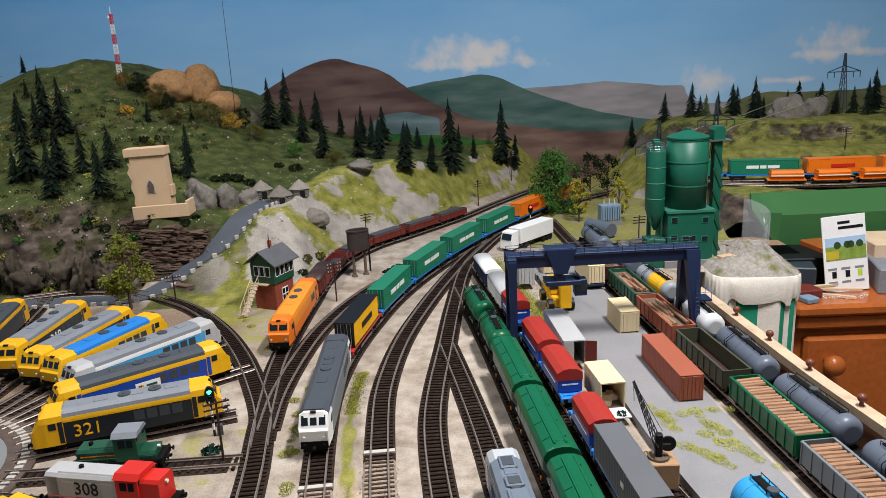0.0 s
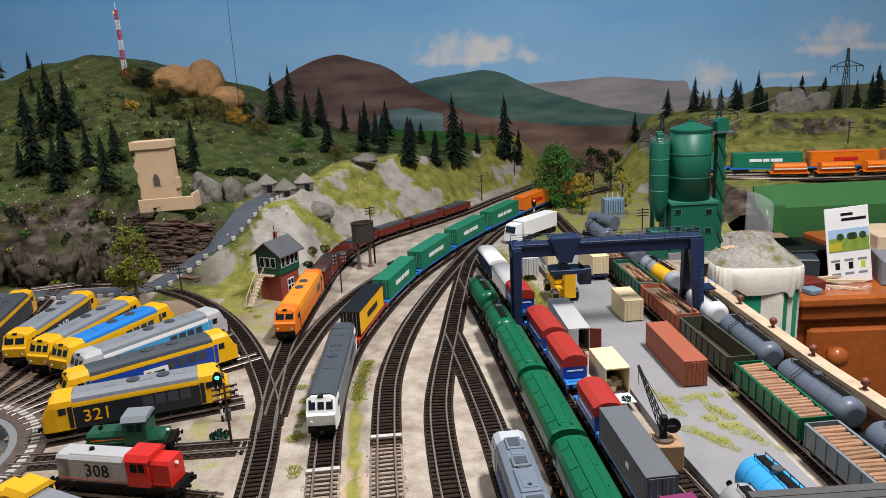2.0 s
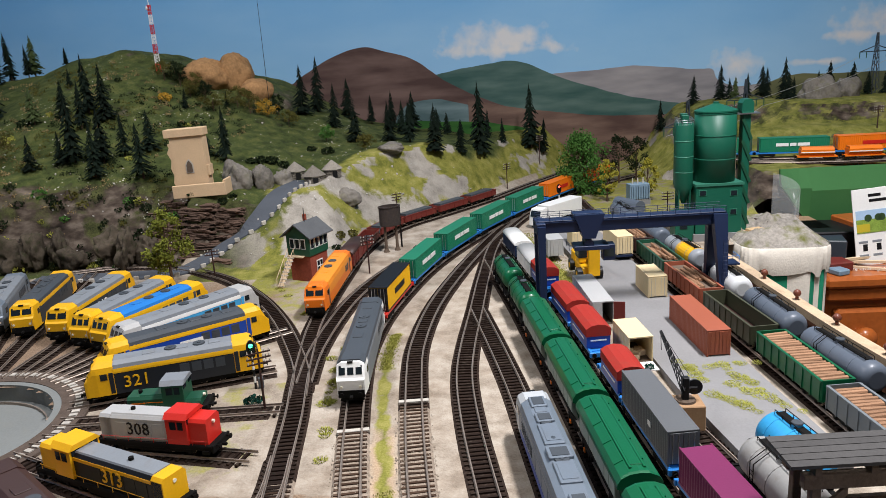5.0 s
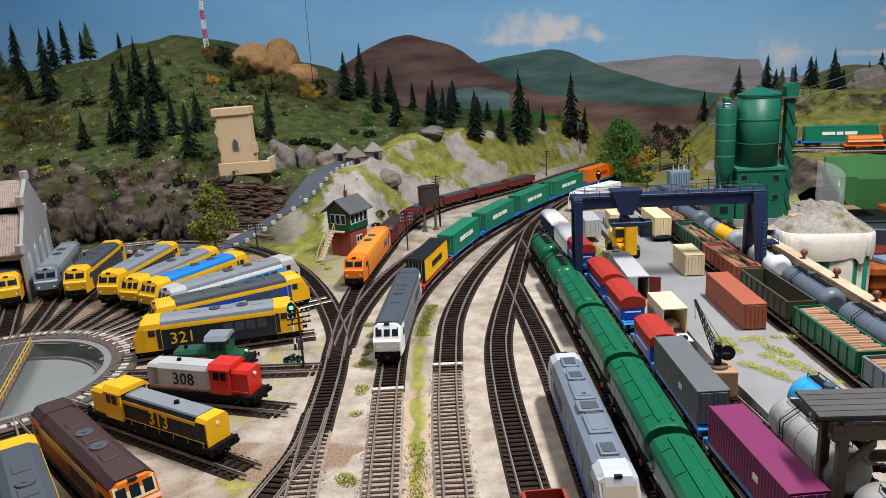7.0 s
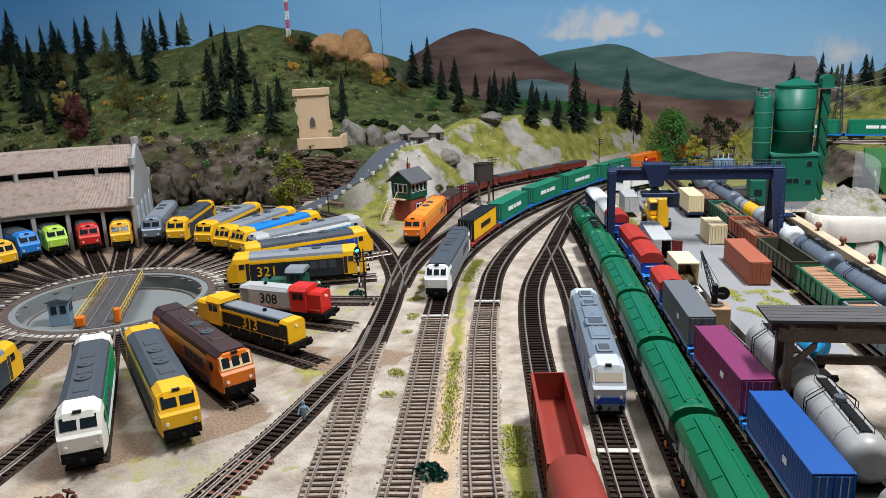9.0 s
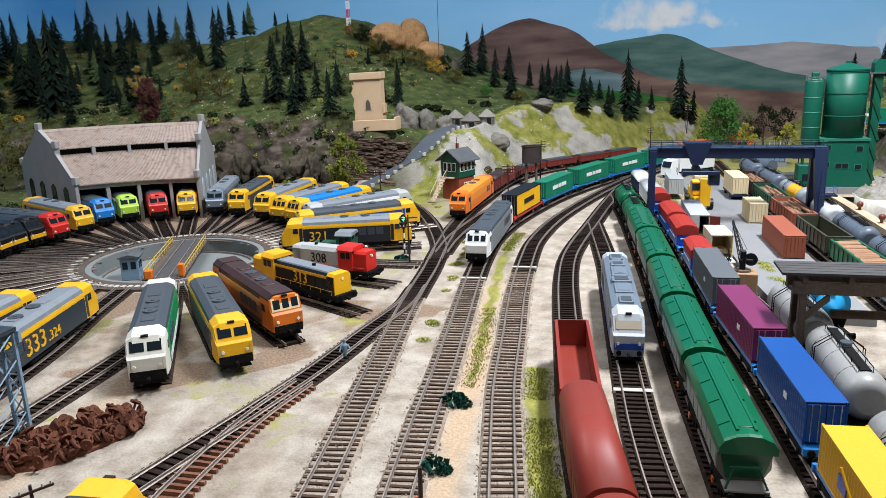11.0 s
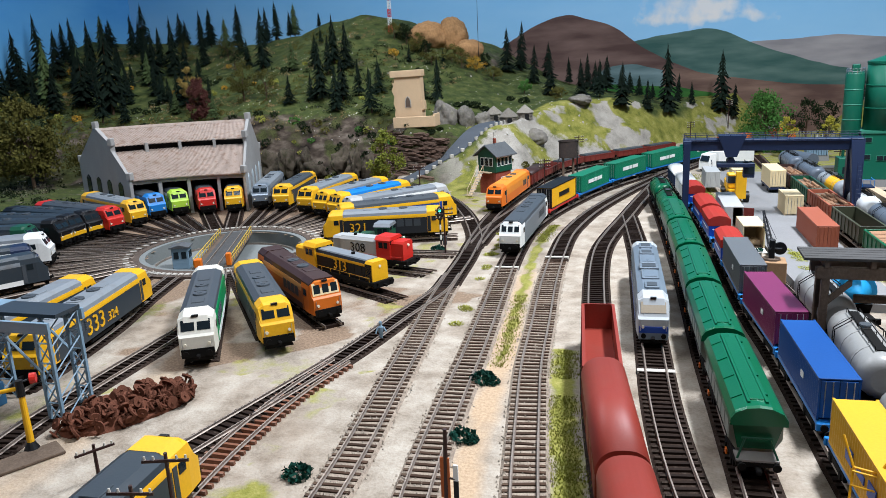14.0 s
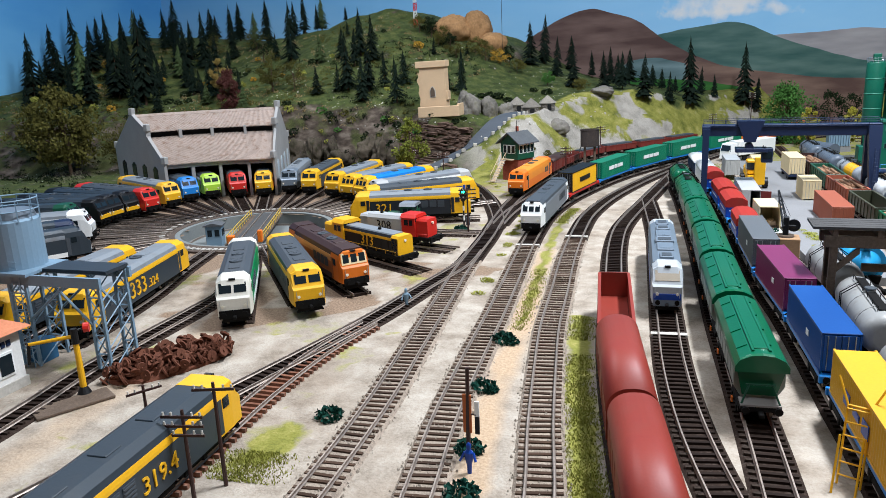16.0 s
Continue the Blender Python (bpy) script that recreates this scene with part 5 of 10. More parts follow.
def flat_wagon(label, m, L, deck, group, z0=0.0095):
    w = thing("container_wagon", label, "wagon", m, group)
    half = L / 2
    for sx in (-1, 1):
        part("side_beam", box(sx * 0.0112 - 0.0012, sx * 0.0112 + 0.0012, -half, half, 0.0085, 0.0125, 0.0004), deck, w)
    part("deck", box(-0.0100, 0.0100, -half + 0.002, half - 0.002, 0.0095, 0.0113), deck, w)
    for k in range(5):
        y = -half + 0.008 + k * (L - 0.016) / 4
        part("cross_beam", box(-0.0122, 0.0122, y - 0.0012, y + 0.0012, 0.0105, 0.0124), deck, w)
    for sy in (1, -1):
        part("headstock", box(-0.014, 0.014, sy * half - 0.0014, sy * half + 0.0014, 0.0075, 0.0130, 0.0004), deck, w)
        bogie(w, sy * (half - 0.022), 2, 0.021, 0.0115)
    buffers(w, L)
    return w


def container(label, m, L, col, H=0.0300, w=0.0128, mark=None, side=None, group="containers", marks=()):
    """Corrugated steel box with end doors and corner posts."""
    c = thing("freight_container", label, "container", m, group)
    half = L / 2
    bm = bmesh.new()
    n = max(10, int(L / 0.0042))
    ring = []
    for k in range(n * 2 + 1):
        y = -half + 0.002 + (L - 0.004) * k / (n * 2)
        d = 0.0005 if k % 2 else 0.0
        ring.append([(-w + d, y, 0.0012), (w - d, y, 0.0012), (w - d, y, H - 0.0012), (-w + d, y, H - 0.0012)])
    loft(ring, bm)
    part("corrugated_shell", bm, side or col, c)
    part("roof_panel", box(-w + 0.0006, w - 0.0006, -half + 0.0008, half - 0.0008, H - 0.0012, H, 0.0003), col, c)
    for sx in (-1, 1):
        for sy in (-1, 1):
            part("corner_post", box(sx * w - 0.0013, sx * w + 0.0003, sy * half - 0.0013, sy * half + 0.0003, 0, H + 0.0002) if sx > 0 and sy > 0 else
                 box(min(sx * w, sx * (w - 0.0013)), max(sx * w, sx * (w - 0.0013)), min(sy * half, sy * (half - 0.0013)), max(sy * half, sy * (half - 0.0013)), 0, H + 0.0002), col, c)
        part("bottom_rail", box(min(sx * (w + 0.0002), sx * (w - 0.001)), max(sx * (w + 0.0002), sx * (w - 0.001)), -half, half, 0, 0.0016), col, c)
        part("top_rail", box(min(sx * (w + 0.0002), sx * (w - 0.001)), max(sx * (w + 0.0002), sx * (w - 0.001)), -half, half, H - 0.0016, H + 0.0001), col, c)
    for sy in (-1, 1):
        for sx in (-1, 1):
            d = part("door", box(min(0.0003 * sx, sx * (w - 0.0016)), max(0.0003 * sx, sx * (w - 0.0016)), sy * half - 0.0004 * sy - 0.0004, sy * half - 0.0004 * sy + 0.0004, 0.0018, H - 0.0018), col, c)
            for q in (0.32, 0.68):
                part("locking_bar", rod((sx * w * q, sy * (half + 0.0004), 0.002), (sx * w * q, sy * (half + 0.0004), H - 0.002), 0.00035, None, 5), CHROME if col is not RUSTBOX else RUSTBOX, d)
    for mc, y0, y1, z0, z1 in marks:
        for sx in (-1, 1):
            part("company_mark", box(sx * (w + 0.0004) - 0.0003, sx * (w + 0.0004) + 0.0003, min(y0 * L * -sx, y1 * L * -sx), max(y0 * L * -sx, y1 * L * -sx), z0 * H, z1 * H), mc, c)
    return c


DECK = 0.0126
PALEMARK = ((WHITE, -0.22, -0.05, 0.40, 0.62), (WHITE, -0.03, 0.06, 0.40, 0.62), (WHITE, 0.08, 0.26, 0.40, 0.62))
FINEMARK = ((WHITE, -0.18, -0.12, 0.45, 0.60),)


def on_wagon(line, s, L, box_len, wagon_label, deck, label, col, group, **k):
    m = line.seat(s, L - 0.044)
    flat_wagon(wagon_label, m, L, deck, group)
    container(label, m @ pose(0, 0, DECK), box_len, col, group=group + " load", **k)


# the container train behind the grey engine
s = s_gray - 0.111 - 0.008
step = 0.150
on_wagon(LINE_C, s - 0.07, 0.140, 0.120, "red flat container wagon", RED, "yellow container with black roof and dark side bars", BLACK, "container train", side=YELLOW, H=0.034, marks=((BLACK, -0.2, 0.2, 0.40, 0.62),))
s -= 0.149
TEAL = paint("container_teal", (0.008, 0.165, 0.085), 0.42, dirt=0.12, dirtcol=(0.05, 0.16, 0.11))
for k in range(6):
    on_wagon(LINE_C, s - 0.076, 0.150, 0.132, "blue flat container wagon", MIDBLUE, "green corrugated container with white company mark" if k < 4 else "amber corrugated container with a red mark", TEAL if k < 4 else ORANGE, "container train", marks=PALEMARK if k < 4 else ((RED, -0.2, 0.2, 0.35, 0.6),))
    s -= 0.160


# red goods wagons behind the orange engine
def open_wagon(label, m, L, col, group, H=0.026, load=None, inner=None, wd=0.0150):
    w = thing("open_goods_wagon", label, "wagon", m, group)
    half = L / 2
    part("floor_panel", box(-wd + 0.001, wd - 0.001, -half + 0.001, half - 0.001, 0.0095, 0.0108), inner or col, w)
    for sx in (-1, 1):
        bm = box(sx * wd - 0.0006, sx * wd + 0.0006, -half, half, 0.0090, H, 0.0002)
        n = max(4, int(L / 0.015))
        for k in range(n + 1):
            y = -half + 0.002 + k * (L - 0.004) / n
            box(sx * (wd + 0.0009) - 0.0006, sx * (wd + 0.0009) + 0.0004, y - 0.0007, y + 0.0007, 0.0088, H, 0, bm)
        part("side_wall", bm, col, w)
        part("top_rail", box(sx * wd - 0.0012, sx * wd + 0.0014, -half - 0.0003, half + 0.0003, H - 0.0016, H + 0.0003), col, w)
    for sy in (-1, 1):
        part("end_wall", box(-wd, wd, sy * half - 0.0006, sy * half + 0.0006, 0.0090, H + 0.0006, 0.0002), col, w)
        bogie(w, sy * (half - 0.022), 2, 0.021, 0.0115)
    part("underframe", box(-0.011, 0.011, -half + 0.003, half - 0.003, 0.0070, 0.0096), CHASSIS, w)
    buffers(w, L)
    rnd = random.Random(int(L * 1e5) + len(label))
    if load == "cross":
        for k in range(int((L - 0.008) / 0.0062)):
            y = -half + 0.007 + k * 0.0062
            x = rnd.uniform(-0.001, 0.001)
            part("log", rod((-wd + 0.0018 + x, y + rnd.uniform(-0.001, 0.001), H - 0.0024), (wd - 0.0018 + x, y + rnd.uniform(-0.001, 0.001), H - 0.0022 + rnd.uniform(-0.0006, 0.001)), 0.0026, 0.0023, 8), WOODLOG, w)
        part("log_bed", box(-wd + 0.001, wd - 0.001, -half + 0.001, half - 0.001, 0.0110, H - 0.0048), WOODDARK, w)
    if load == "along":
        for k in range(14):
            x, y = rnd.uniform(-0.0115, 0.0115), rnd.uniform(-half * 0.45, half * 0.45)
            l = rnd.uniform(0.25, 0.42) * L
            z = H - 0.004 + rnd.uniform(-0.002, 0.0035)
            part("log", rod((x, y - l / 2, z), (x + rnd.uniform(-0.003, 0.003), y + l / 2, z), 0.0024, 0.002, 8), WOODLOG, w)
        part("log_bed", box(-wd + 0.001, wd - 0.001, -half + 0.001, half - 0.001, 0.0110, H - 0.0055), WOODDARK, w)
    return w


def van(label, m, L, col, group, roofc, H=0.036, wd=0.0150, rise=0.0075):
    w = thing("covered_goods_wagon", label, "wagon", m, group)
    half = L / 2
    eave = H - rise + 0.0015
    part("body", prism([(-wd, 0.0095), (wd, 0.0095), (wd, eave), (-wd, eave)], -half, half), col, w)
    arc = [(wd * 1.03 * math.copysign(abs(math.cos(a * math.pi / 20)) ** 0.8, math.cos(a * math.pi / 20)), H - rise + rise * math.sin(a * math.pi / 20)) for a in range(21)]
    roof = part("arched_roof", prism(arc, -half - 0.0006, half + 0.0006), roofc, w)
    roof.data.polygons.foreach_set("use_smooth", [len(p.vertices) == 4 for p in roof.data.polygons])
    for sx in (-1, 1):
        n = max(4, int(L / 0.011))
        for k in range(n + 1):
            y = -half + 0.001 + k * (L - 0.002) / n
            part("side_post", box(sx * wd - 0.0002, sx * wd + 0.0006, y - 0.0006, y + 0.0006, 0.0095, eave), col, w)
        part("sliding_door", box(sx * wd - 0.0003, sx * wd + 0.0010, -0.011, 0.011, 0.0105, eave - 0.0015), col, w)
    part("underframe", box(-0.012, 0.012, -half, half, 0.0070, 0.0096), CHASSIS, w)
    for sy in (-1, 1):
        bogie(w, sy * (half - 0.022), 2, 0.021, 0.0115)
    buffers(w, L)
    return w


s = LINE_A.s_at_y(0.862) - 0.214
van("brown covered goods wagon with a grey-brown roof", LINE_A.seat(s - 0.052, 0.06), 0.100, OXIDE, "orange train", BROWN)
s -= 0.110
for k in range(5):
    ob = open_wagon("dark red open goods wagon", LINE_A.seat(s - 0.052, 0.06), 0.100, OXIDE, "orange train", 0.022, inner=DGREY)
    if k > 0:
        m = LINE_A.seat(s - 0.052, 0.06) @ pose(0, 0, 0.011)
        tagged(part("coal_load", prism([(-0.0132, 0.0), (0.0132, 0.0), (0.009, 0.0135), (-0.009, 0.0135)], -0.042, 0.042), DGREY, None, "", m), "dark grey heaped load lying in an open wagon", "load", "wagon loads")
    s -= 0.110

# red wagons on the yard track
s = LINE_E.s_at_y(0.318)
open_wagon("empty open wagon painted faded red inside and out", LINE_E.seat(s + 0.070, 0.08), 0.140, OXLIGHT, "red wagons", 0.034, wd=0.0134)
s += 0.146
van("faded red covered wagon with a rounded red roof", LINE_E.seat(s + 0.065, 0.08), 0.130, OXLIGHT, "red wagons", OXLIGHT, 0.044, 0.0156, 0.0150)
van("faded red covered wagon with a rounded red roof", LINE_E.seat(s + 0.201, 0.08), 0.130, OXLIGHT, "red wagons", OXLIGHT, 0.044, 0.0156, 0.0150)
van("faded red covered wagon with a rounded red roof", LINE_E.seat(s + 0.337, 0.08), 0.130, OXLIGHT, "red wagons", OXLIGHT, 0.044, 0.0156, 0.0150)


def hopper(label, m, L, group="green hoppers"):
    """Bogie hopper with a green curved roof and paler sides."""
    w = thing("covered_hopper_wagon", label, "wagon", m, group)
    half, wd, H = L / 2, 0.0160, 0.047
    part("side_body", loft([[(x * f, y, z) for x, z in ((-wd * 0.62, 0.0120), (wd * 0.62, 0.0120), (wd * 0.98, 0.0210), (wd * 0.98, 0.0370), (-wd * 0.98, 0.0370), (-wd * 0.98, 0.0210))] for y, f in ((-half + 0.012, 1), (half - 0.012, 1))]),
         paint("pale_green_grey", (0.30, 0.34, 0.29), 0.5, dirt=0.3), w)
    arc = [(wd * 1.04, 0.0345), (wd * 1.03, 0.0385), (wd * 0.86, 0.0430), (wd * 0.45, 0.0462), (0, H), (-wd * 0.45, 0.0462), (-wd * 0.86, 0.0430), (-wd * 1.03, 0.0385), (-wd * 1.04, 0.0345)]
    part("curved_roof", loft([[(x * k, y, 0.0345 + (z - 0.0345) * q) for x, z in arc] for y, k, q in ((-half + 0.0035, 1, 0.95), (-half + 0.006, 1, 1), (half - 0.006, 1, 1), (half - 0.0035, 1, 0.95))]), GREEN, w)
    for x in (-0.0052, 0.0052):
        part("roof_walk", box(x - 0.0008, x + 0.0008, -half + 0.010, half - 0.010, 0.0462, 0.0476), GREEN, w)
    part("roof_hatch", box(-0.0044, 0.0044, -half + 0.014, half - 0.014, 0.0466, 0.0474, 0.0003), GREEN, w)
    for k in range(4):
        y = -half + 0.022 + k * (L - 0.044) / 3
        part("hatch_latch", box(0.0056, 0.0076, y - 0.0012, y + 0.0012, 0.0455, 0.0474), GREEN, w)
        part("roof_seam", plate([(-wd * 0.86, y - 0.0004, 0.0431), (-wd * 0.45, y - 0.0004, 0.0463), (-wd * 0.45, y + 0.0004, 0.0463), (-wd * 0.86, y + 0.0004, 0.0431)], 0.0005), GREEN, w)
    for sx in (-1, 1):
        for k in range(8):
            y = -half + 0.014 + k * (L - 0.028) / 7
            part("side_rib", box(sx * wd * 0.98 - 0.0003, sx * wd * 0.98 + 0.0006, y - 0.0005, y + 0.0005, 0.0210, 0.0350), paint("pale_green_grey", (0.40, 0.46, 0.40)), w)
    part("underframe", box(-0.0125, 0.0125, -half, half, 0.0085, 0.0120, 0.0004), CHASSIS, w)
    for sy in (-1, 1):
        part("end_platform", box(-0.0125, 0.0125, min(sy * half, sy * (half - 0.012)), max(sy * half, sy * (half - 0.012)), 0.0120, 0.0132), paint("platform_grey", (0.25, 0.23, 0.21), 0.7), w)
        part("end_slope", plate([(-wd * 0.96, sy * (half - 0.0065), 0.0365), (wd * 0.96, sy * (half - 0.0065), 0.0365), (wd * 0.66, sy * (half - 0.0100), 0.016), (-wd * 0.66, sy * (half - 0.0100), 0.016)]), GREEN, w)
        for sx in (-1, 1):
            part("end_strut", rod((sx * 0.0118, sy * (half - 0.002), 0.013), (sx * 0.007, sy * (half - 0.006), 0.0250), 0.0007, None, 6), DGREEN, w)
        part("end_bar", rod((-0.009, sy * (half - 0.006), 0.0250), (0.009, sy * (half - 0.006), 0.0250), 0.0007, None, 6), DGREEN, w)
        bogie(w, sy * (half - 0.024), 2, 0.021, 0.0115)
        part("axle_box_mark", box(-0.0150, -0.0140, sy * (half - 0.024) - 0.002, sy * (half - 0.024) + 0.002, 0.004, 0.0075), ORANGE, w)
    buffers(w, L)
    return w


s = LINE_G.s_at_y(0.107)
for k in range(5):
    hopper("bogie hopper wagon with glossy green curved roof and pale sides", LINE_G.seat(s - 0.066, 0.08), 0.132)
    s -= 0.1355


def tank(label, m, L, col, group, band=None, saddle=True, r=0.0150, zc=0.0275, cone=False, ladder=True):
    w = thing("tank_wagon", label, "wagon", m, group)
    half = L / 2
    a = half - 0.010
    rings = []
    near_end = ((-a, 0.06), (-a + 0.020, 0.97), (-a + 0.024, 1.0)) if cone else ((-a, 0.55), (-a + 0.0015, 0.80), (-a + 0.005, 0.96), (-a + 0.010, 1.0))
    for y, f in near_end + ((a - 0.010, 1.0), (a - 0.005, 0.96), (a - 0.0015, 0.80), (a, 0.55)):
        rings.append([(math.cos(q * math.pi / 12) * r * f, y, zc + math.sin(q * math.pi / 12) * r * f) for q in range(24)])
    shell = part("tank_shell", loft(rings), col, w)
    shell.data.polygons.foreach_set("use_smooth", [len(p.vertices) == 4 for p in shell.data.polygons])
    if band is not None:
        part("coloured_band", loft([[(math.cos(q * math.pi / 12) * (r + 0.0004), y, zc + math.sin(q * math.pi / 12) * (r + 0.0004)) for q in range(24)] for y in (-a + 0.012, 0.004)]), band, w)
    for y in (-a * 0.55, 0.0, a * 0.55):
        part("tank_hoop", loft([[(math.cos(q * math.pi / 10) * (r + k), y + d, zc + math.sin(q * math.pi / 10) * (r + k)) for q in range(20)] for d, k in ((-0.0009, 0.0001), (-0.0006, 0.0005), (0.0006, 0.0005), (0.0009, 0.0001))]), col, w)
    part("manhole_dome", rod((0, 0.004, zc + r - 0.0005), (0, 0.004, zc + r + 0.0030), 0.0042, 0.0038, 14), col, w)
    part("manhole_lid", rod((0, 0.004, zc + r + 0.0030), (0, 0.004, zc + r + 0.0038), 0.0046, 0.0042, 14), DGREY, w)
    for sx in (-1, 1):
        bm = rod((sx * 0.0045, -a * 0.75, zc + r + 0.0030), (sx * 0.0045, a * 0.75, zc + r + 0.0030), 0.0004, None, 5)
        for k in range(6):
            y = -a * 0.75 + k * a * 1.5 / 5
            rod((sx * 0.0045, y, zc + r - 0.002), (sx * 0.0045, y, zc + r + 0.0030), 0.0003, None, 5, bm)
        part("walkway_rail", bm, CHASSIS, w)
    part("roof_walkway", box(-0.0036, 0.0036, -a * 0.75, a * 0.75, zc + r + 0.0001, zc + r + 0.0008), CHASSIS, w)
    if ladder:
        for sx in (-1, 1):
            bm = bmesh.new()
            x = sx * (r + 0.0012)
            for y in (a * 0.30, a * 0.30 + 0.005):
                rod((x, y, 0.009), (x, y, zc + r * 0.6), 0.0004, None, 5, bm)
                rod((x, y, zc + r * 0.6), (sx * 0.0045, y, zc + r + 0.003), 0.0004, None, 5, bm)
            for k in range(8):
                z = 0.010 + k * 0.0032
                rod((x, a * 0.30, z), (x, a * 0.30 + 0.005, z), 0.0003, None, 5, bm)
            part("ladder", bm, CHASSIS, w)
    part("underframe", box(-0.0115, 0.0115, -half, half, 0.0085, 0.0118, 0.0004), CHASSIS, w)
    for sy in (-1, 1):
        part("saddle", prism([(-0.0115, 0.0115), (0.0115, 0.0115), (0.0135, 0.0200), (-0.0135, 0.0200)], sy * a * 0.7 - 0.002, sy * a * 0.7 + 0.002), CHASSIS, w)
        part("headstock", box(-0.014, 0.014, sy * half - 0.0012, sy * half + 0.0012, 0.0075, 0.0130), CHASSIS, w)
        bogie(w, sy * (half - 0.022), 2, 0.021, 0.0115)
    buffers(w, L)
    return w


tank("green hatch-topped tank wagon", LINE_G.seat(s - 0.055, 0.06), 0.108, GREEN, "green hoppers", zc=0.028, r=0.0158)
s -= 0.112
tank("green tank wagon at the end of the rake", LINE_G.seat(s - 0.056, 0.06), 0.110, GREEN, "green hoppers", zc=0.028, r=0.0158)

# container rake on the freight siding, from near to far
BL = "blue flat container wagon"


def boxed(y0, y1, label, col, **k):
    a, b = LINE_H.s_at_y(y1), LINE_H.s_at_y(y0)
    on_wagon(LINE_H, (a + b) / 2, b - a + 0.004, b - a - 0.006, BL, MIDBLUE, label, col, "freight rake", **k)


boxed(0.022, 0.146, "yellow freight container with a worn blue mark", paint("container_yellow", (0.66, 0.345, 0.012)), marks=((BLUE, -0.2, -0.1, 0.3, 0.6), (BLUE, -0.05, 0.05, 0.35, 0.5), (BLUE, 0.12, 0.22, 0.3, 0.6)))
boxed(0.170, 0.290, "bright blue freight container with small white marks", paint("container_blue", (0.008, 0.062, 0.245)), marks=FINEMARK)
boxed(0.299, 0.423, "purple freight container with a small white mark", PURPLE, marks=FINEMARK)
boxed(0.440, 0.563, "dark grey freight container", paint("container_grey", (0.11, 0.115, 0.12)), marks=FINEMARK)


def tilt_load(y0, y1):
    """Blue tarpaulin-sided load with a red pitched cover on a blue wagon."""
    a, b = LINE_H.s_at_y(y1), LINE_H.s_at_y(y0)
    m = LINE_H.seat((a + b) / 2, 0.05)
    L = b - a
    flat_wagon(BL, m, L + 0.028, MIDBLUE, "freight rake")
    c = thing("tarpaulin_container", "blue-sided load unit with a red ridged tarpaulin cover", "container", m @ pose(0, 0, DECK), "freight rake load")
    part("lower_body", box(-0.0135, 0.0135, -L / 2, L / 2, 0, 0.0150), BLUE, c)
    part("tarpaulin_cover", loft([[(x * f, y, z) for x, z in ((-0.0142, 0.0135), (0.0142, 0.0135), (0.0140, 0.0225), (0.0075, 0.0262), (0, 0.0272), (-0.0075, 0.0262), (-0.0140, 0.0225))] for y, f in ((-L / 2 - 0.0006, 1), (0, 1.01), (L / 2 + 0.0006, 1))]), paint("tarpaulin_red", (0.33, 0.030, 0.022), 0.6, dirt=0.2), c)
    for sx in (-1, 1):
        part("side_lettering_bar", box(sx * 0.0137 - 0.0003, sx * 0.0137 + 0.0003, -L * 0.35, L * 0.35, 0.007, 0.0085), WHITE, c)
    for sy in (-1, 1):
        part("end_lettering_bar", box(-0.009, 0.009, sy * L / 2 - 0.0004, sy * L / 2 + 0.0004, 0.008, 0.0095), WHITE, c)


tilt_load(0.574, 0.632)
tilt_load(0.686, 0.756)
tilt_load(0.774, 0.853)
tilt_load(0.916, 0.976)
van("blue and white refrigerated goods wagon", LINE_H.seat(LINE_H.s_at_y(1.02), 0.06), 0.100, WHITE, "freight rake", paint("pale_grey_paint", (0.42, 0.42, 0.41)))
van("white and blue goods wagon with a grey roof", LINE_H.seat(LINE_H.s_at_y(1.135), 0.06), 0.100, NAVY, "freight rake", WHITE)

# timber and tank wagons at the far edge of the terminal
for y, label, col, load, inner in ((0.475, "grey open wagon loaded with cut logs", paint("wagon_grey", (0.15, 0.17, 0.18)), "cross", None), (0.608, "green open wagon loaded with cut logs", GREEN, "cross", None),
                                   (0.750, "empty dark olive open wagon", paint("wagon_olive", (0.055, 0.06, 0.035)), None, BROWN), (0.885, "rust-red open wagon loaded with long timber", RUSTBOX, "along", None),
                                   (1.020, "green open wagon loaded with long timber", DGREEN, "along", None), (1.155, "brown open wagon loaded with timber", BROWN, "along", None)):
    open_wagon(label, LINE_I.seat(LINE_I.s_at_y(y), 0.08), 0.126, col, "timber wagons", 0.030, load, inner)
for y, label, col, band in ((0.465, "dark grey tank wagon with top rails", TANKGREY, None), (0.600, "dark grey tank wagon with top rails", TANKGREY, None), (0.735, "dark grey tank wagon with a side ladder", TANKGREY, None), (0.872, "pale grey tank wagon in the tank rake", paint("tank_white", (0.55, 0.56, 0.56), 0.4), None),
                            (1.010, "grey tank wagon with a yellow band", paint("tank_mid_grey", (0.26, 0.28, 0.30), 0.4), YELLOW), (1.150, "dark grey tank wagon behind the gantry", TANKGREY, None), (1.285, "dark grey tank wagon behind the gantry", TANKGREY, None)):
    tank(label, LINE_J.seat(LINE_J.s_at_y(y), 0.08), 0.128, col, "tank wagons", band)
for y, label in ((0.386, "silver tank wagon with ladder and hatch"), (0.262, "weathered silver tank wagon"), (0.12, "weathered silver tank wagon")):
    tank(label, LINE_K.seat(LINE_K.s_at_y(y), 0.08), 0.112 if y > 0.3 else 0.130, TANKLIGHT, "silver tank wagons", r=0.0165, zc=0.0290)
tank("bright blue tank wagon on the terminal siding", LINE_L.seat(LINE_L.s_at_y(0.428), 0.05), 0.092, paint("tank_blue", (0.03, 0.30, 0.58), 0.4), "silver tank wagons", r=0.0185, zc=0.030, cone=True, ladder=False)


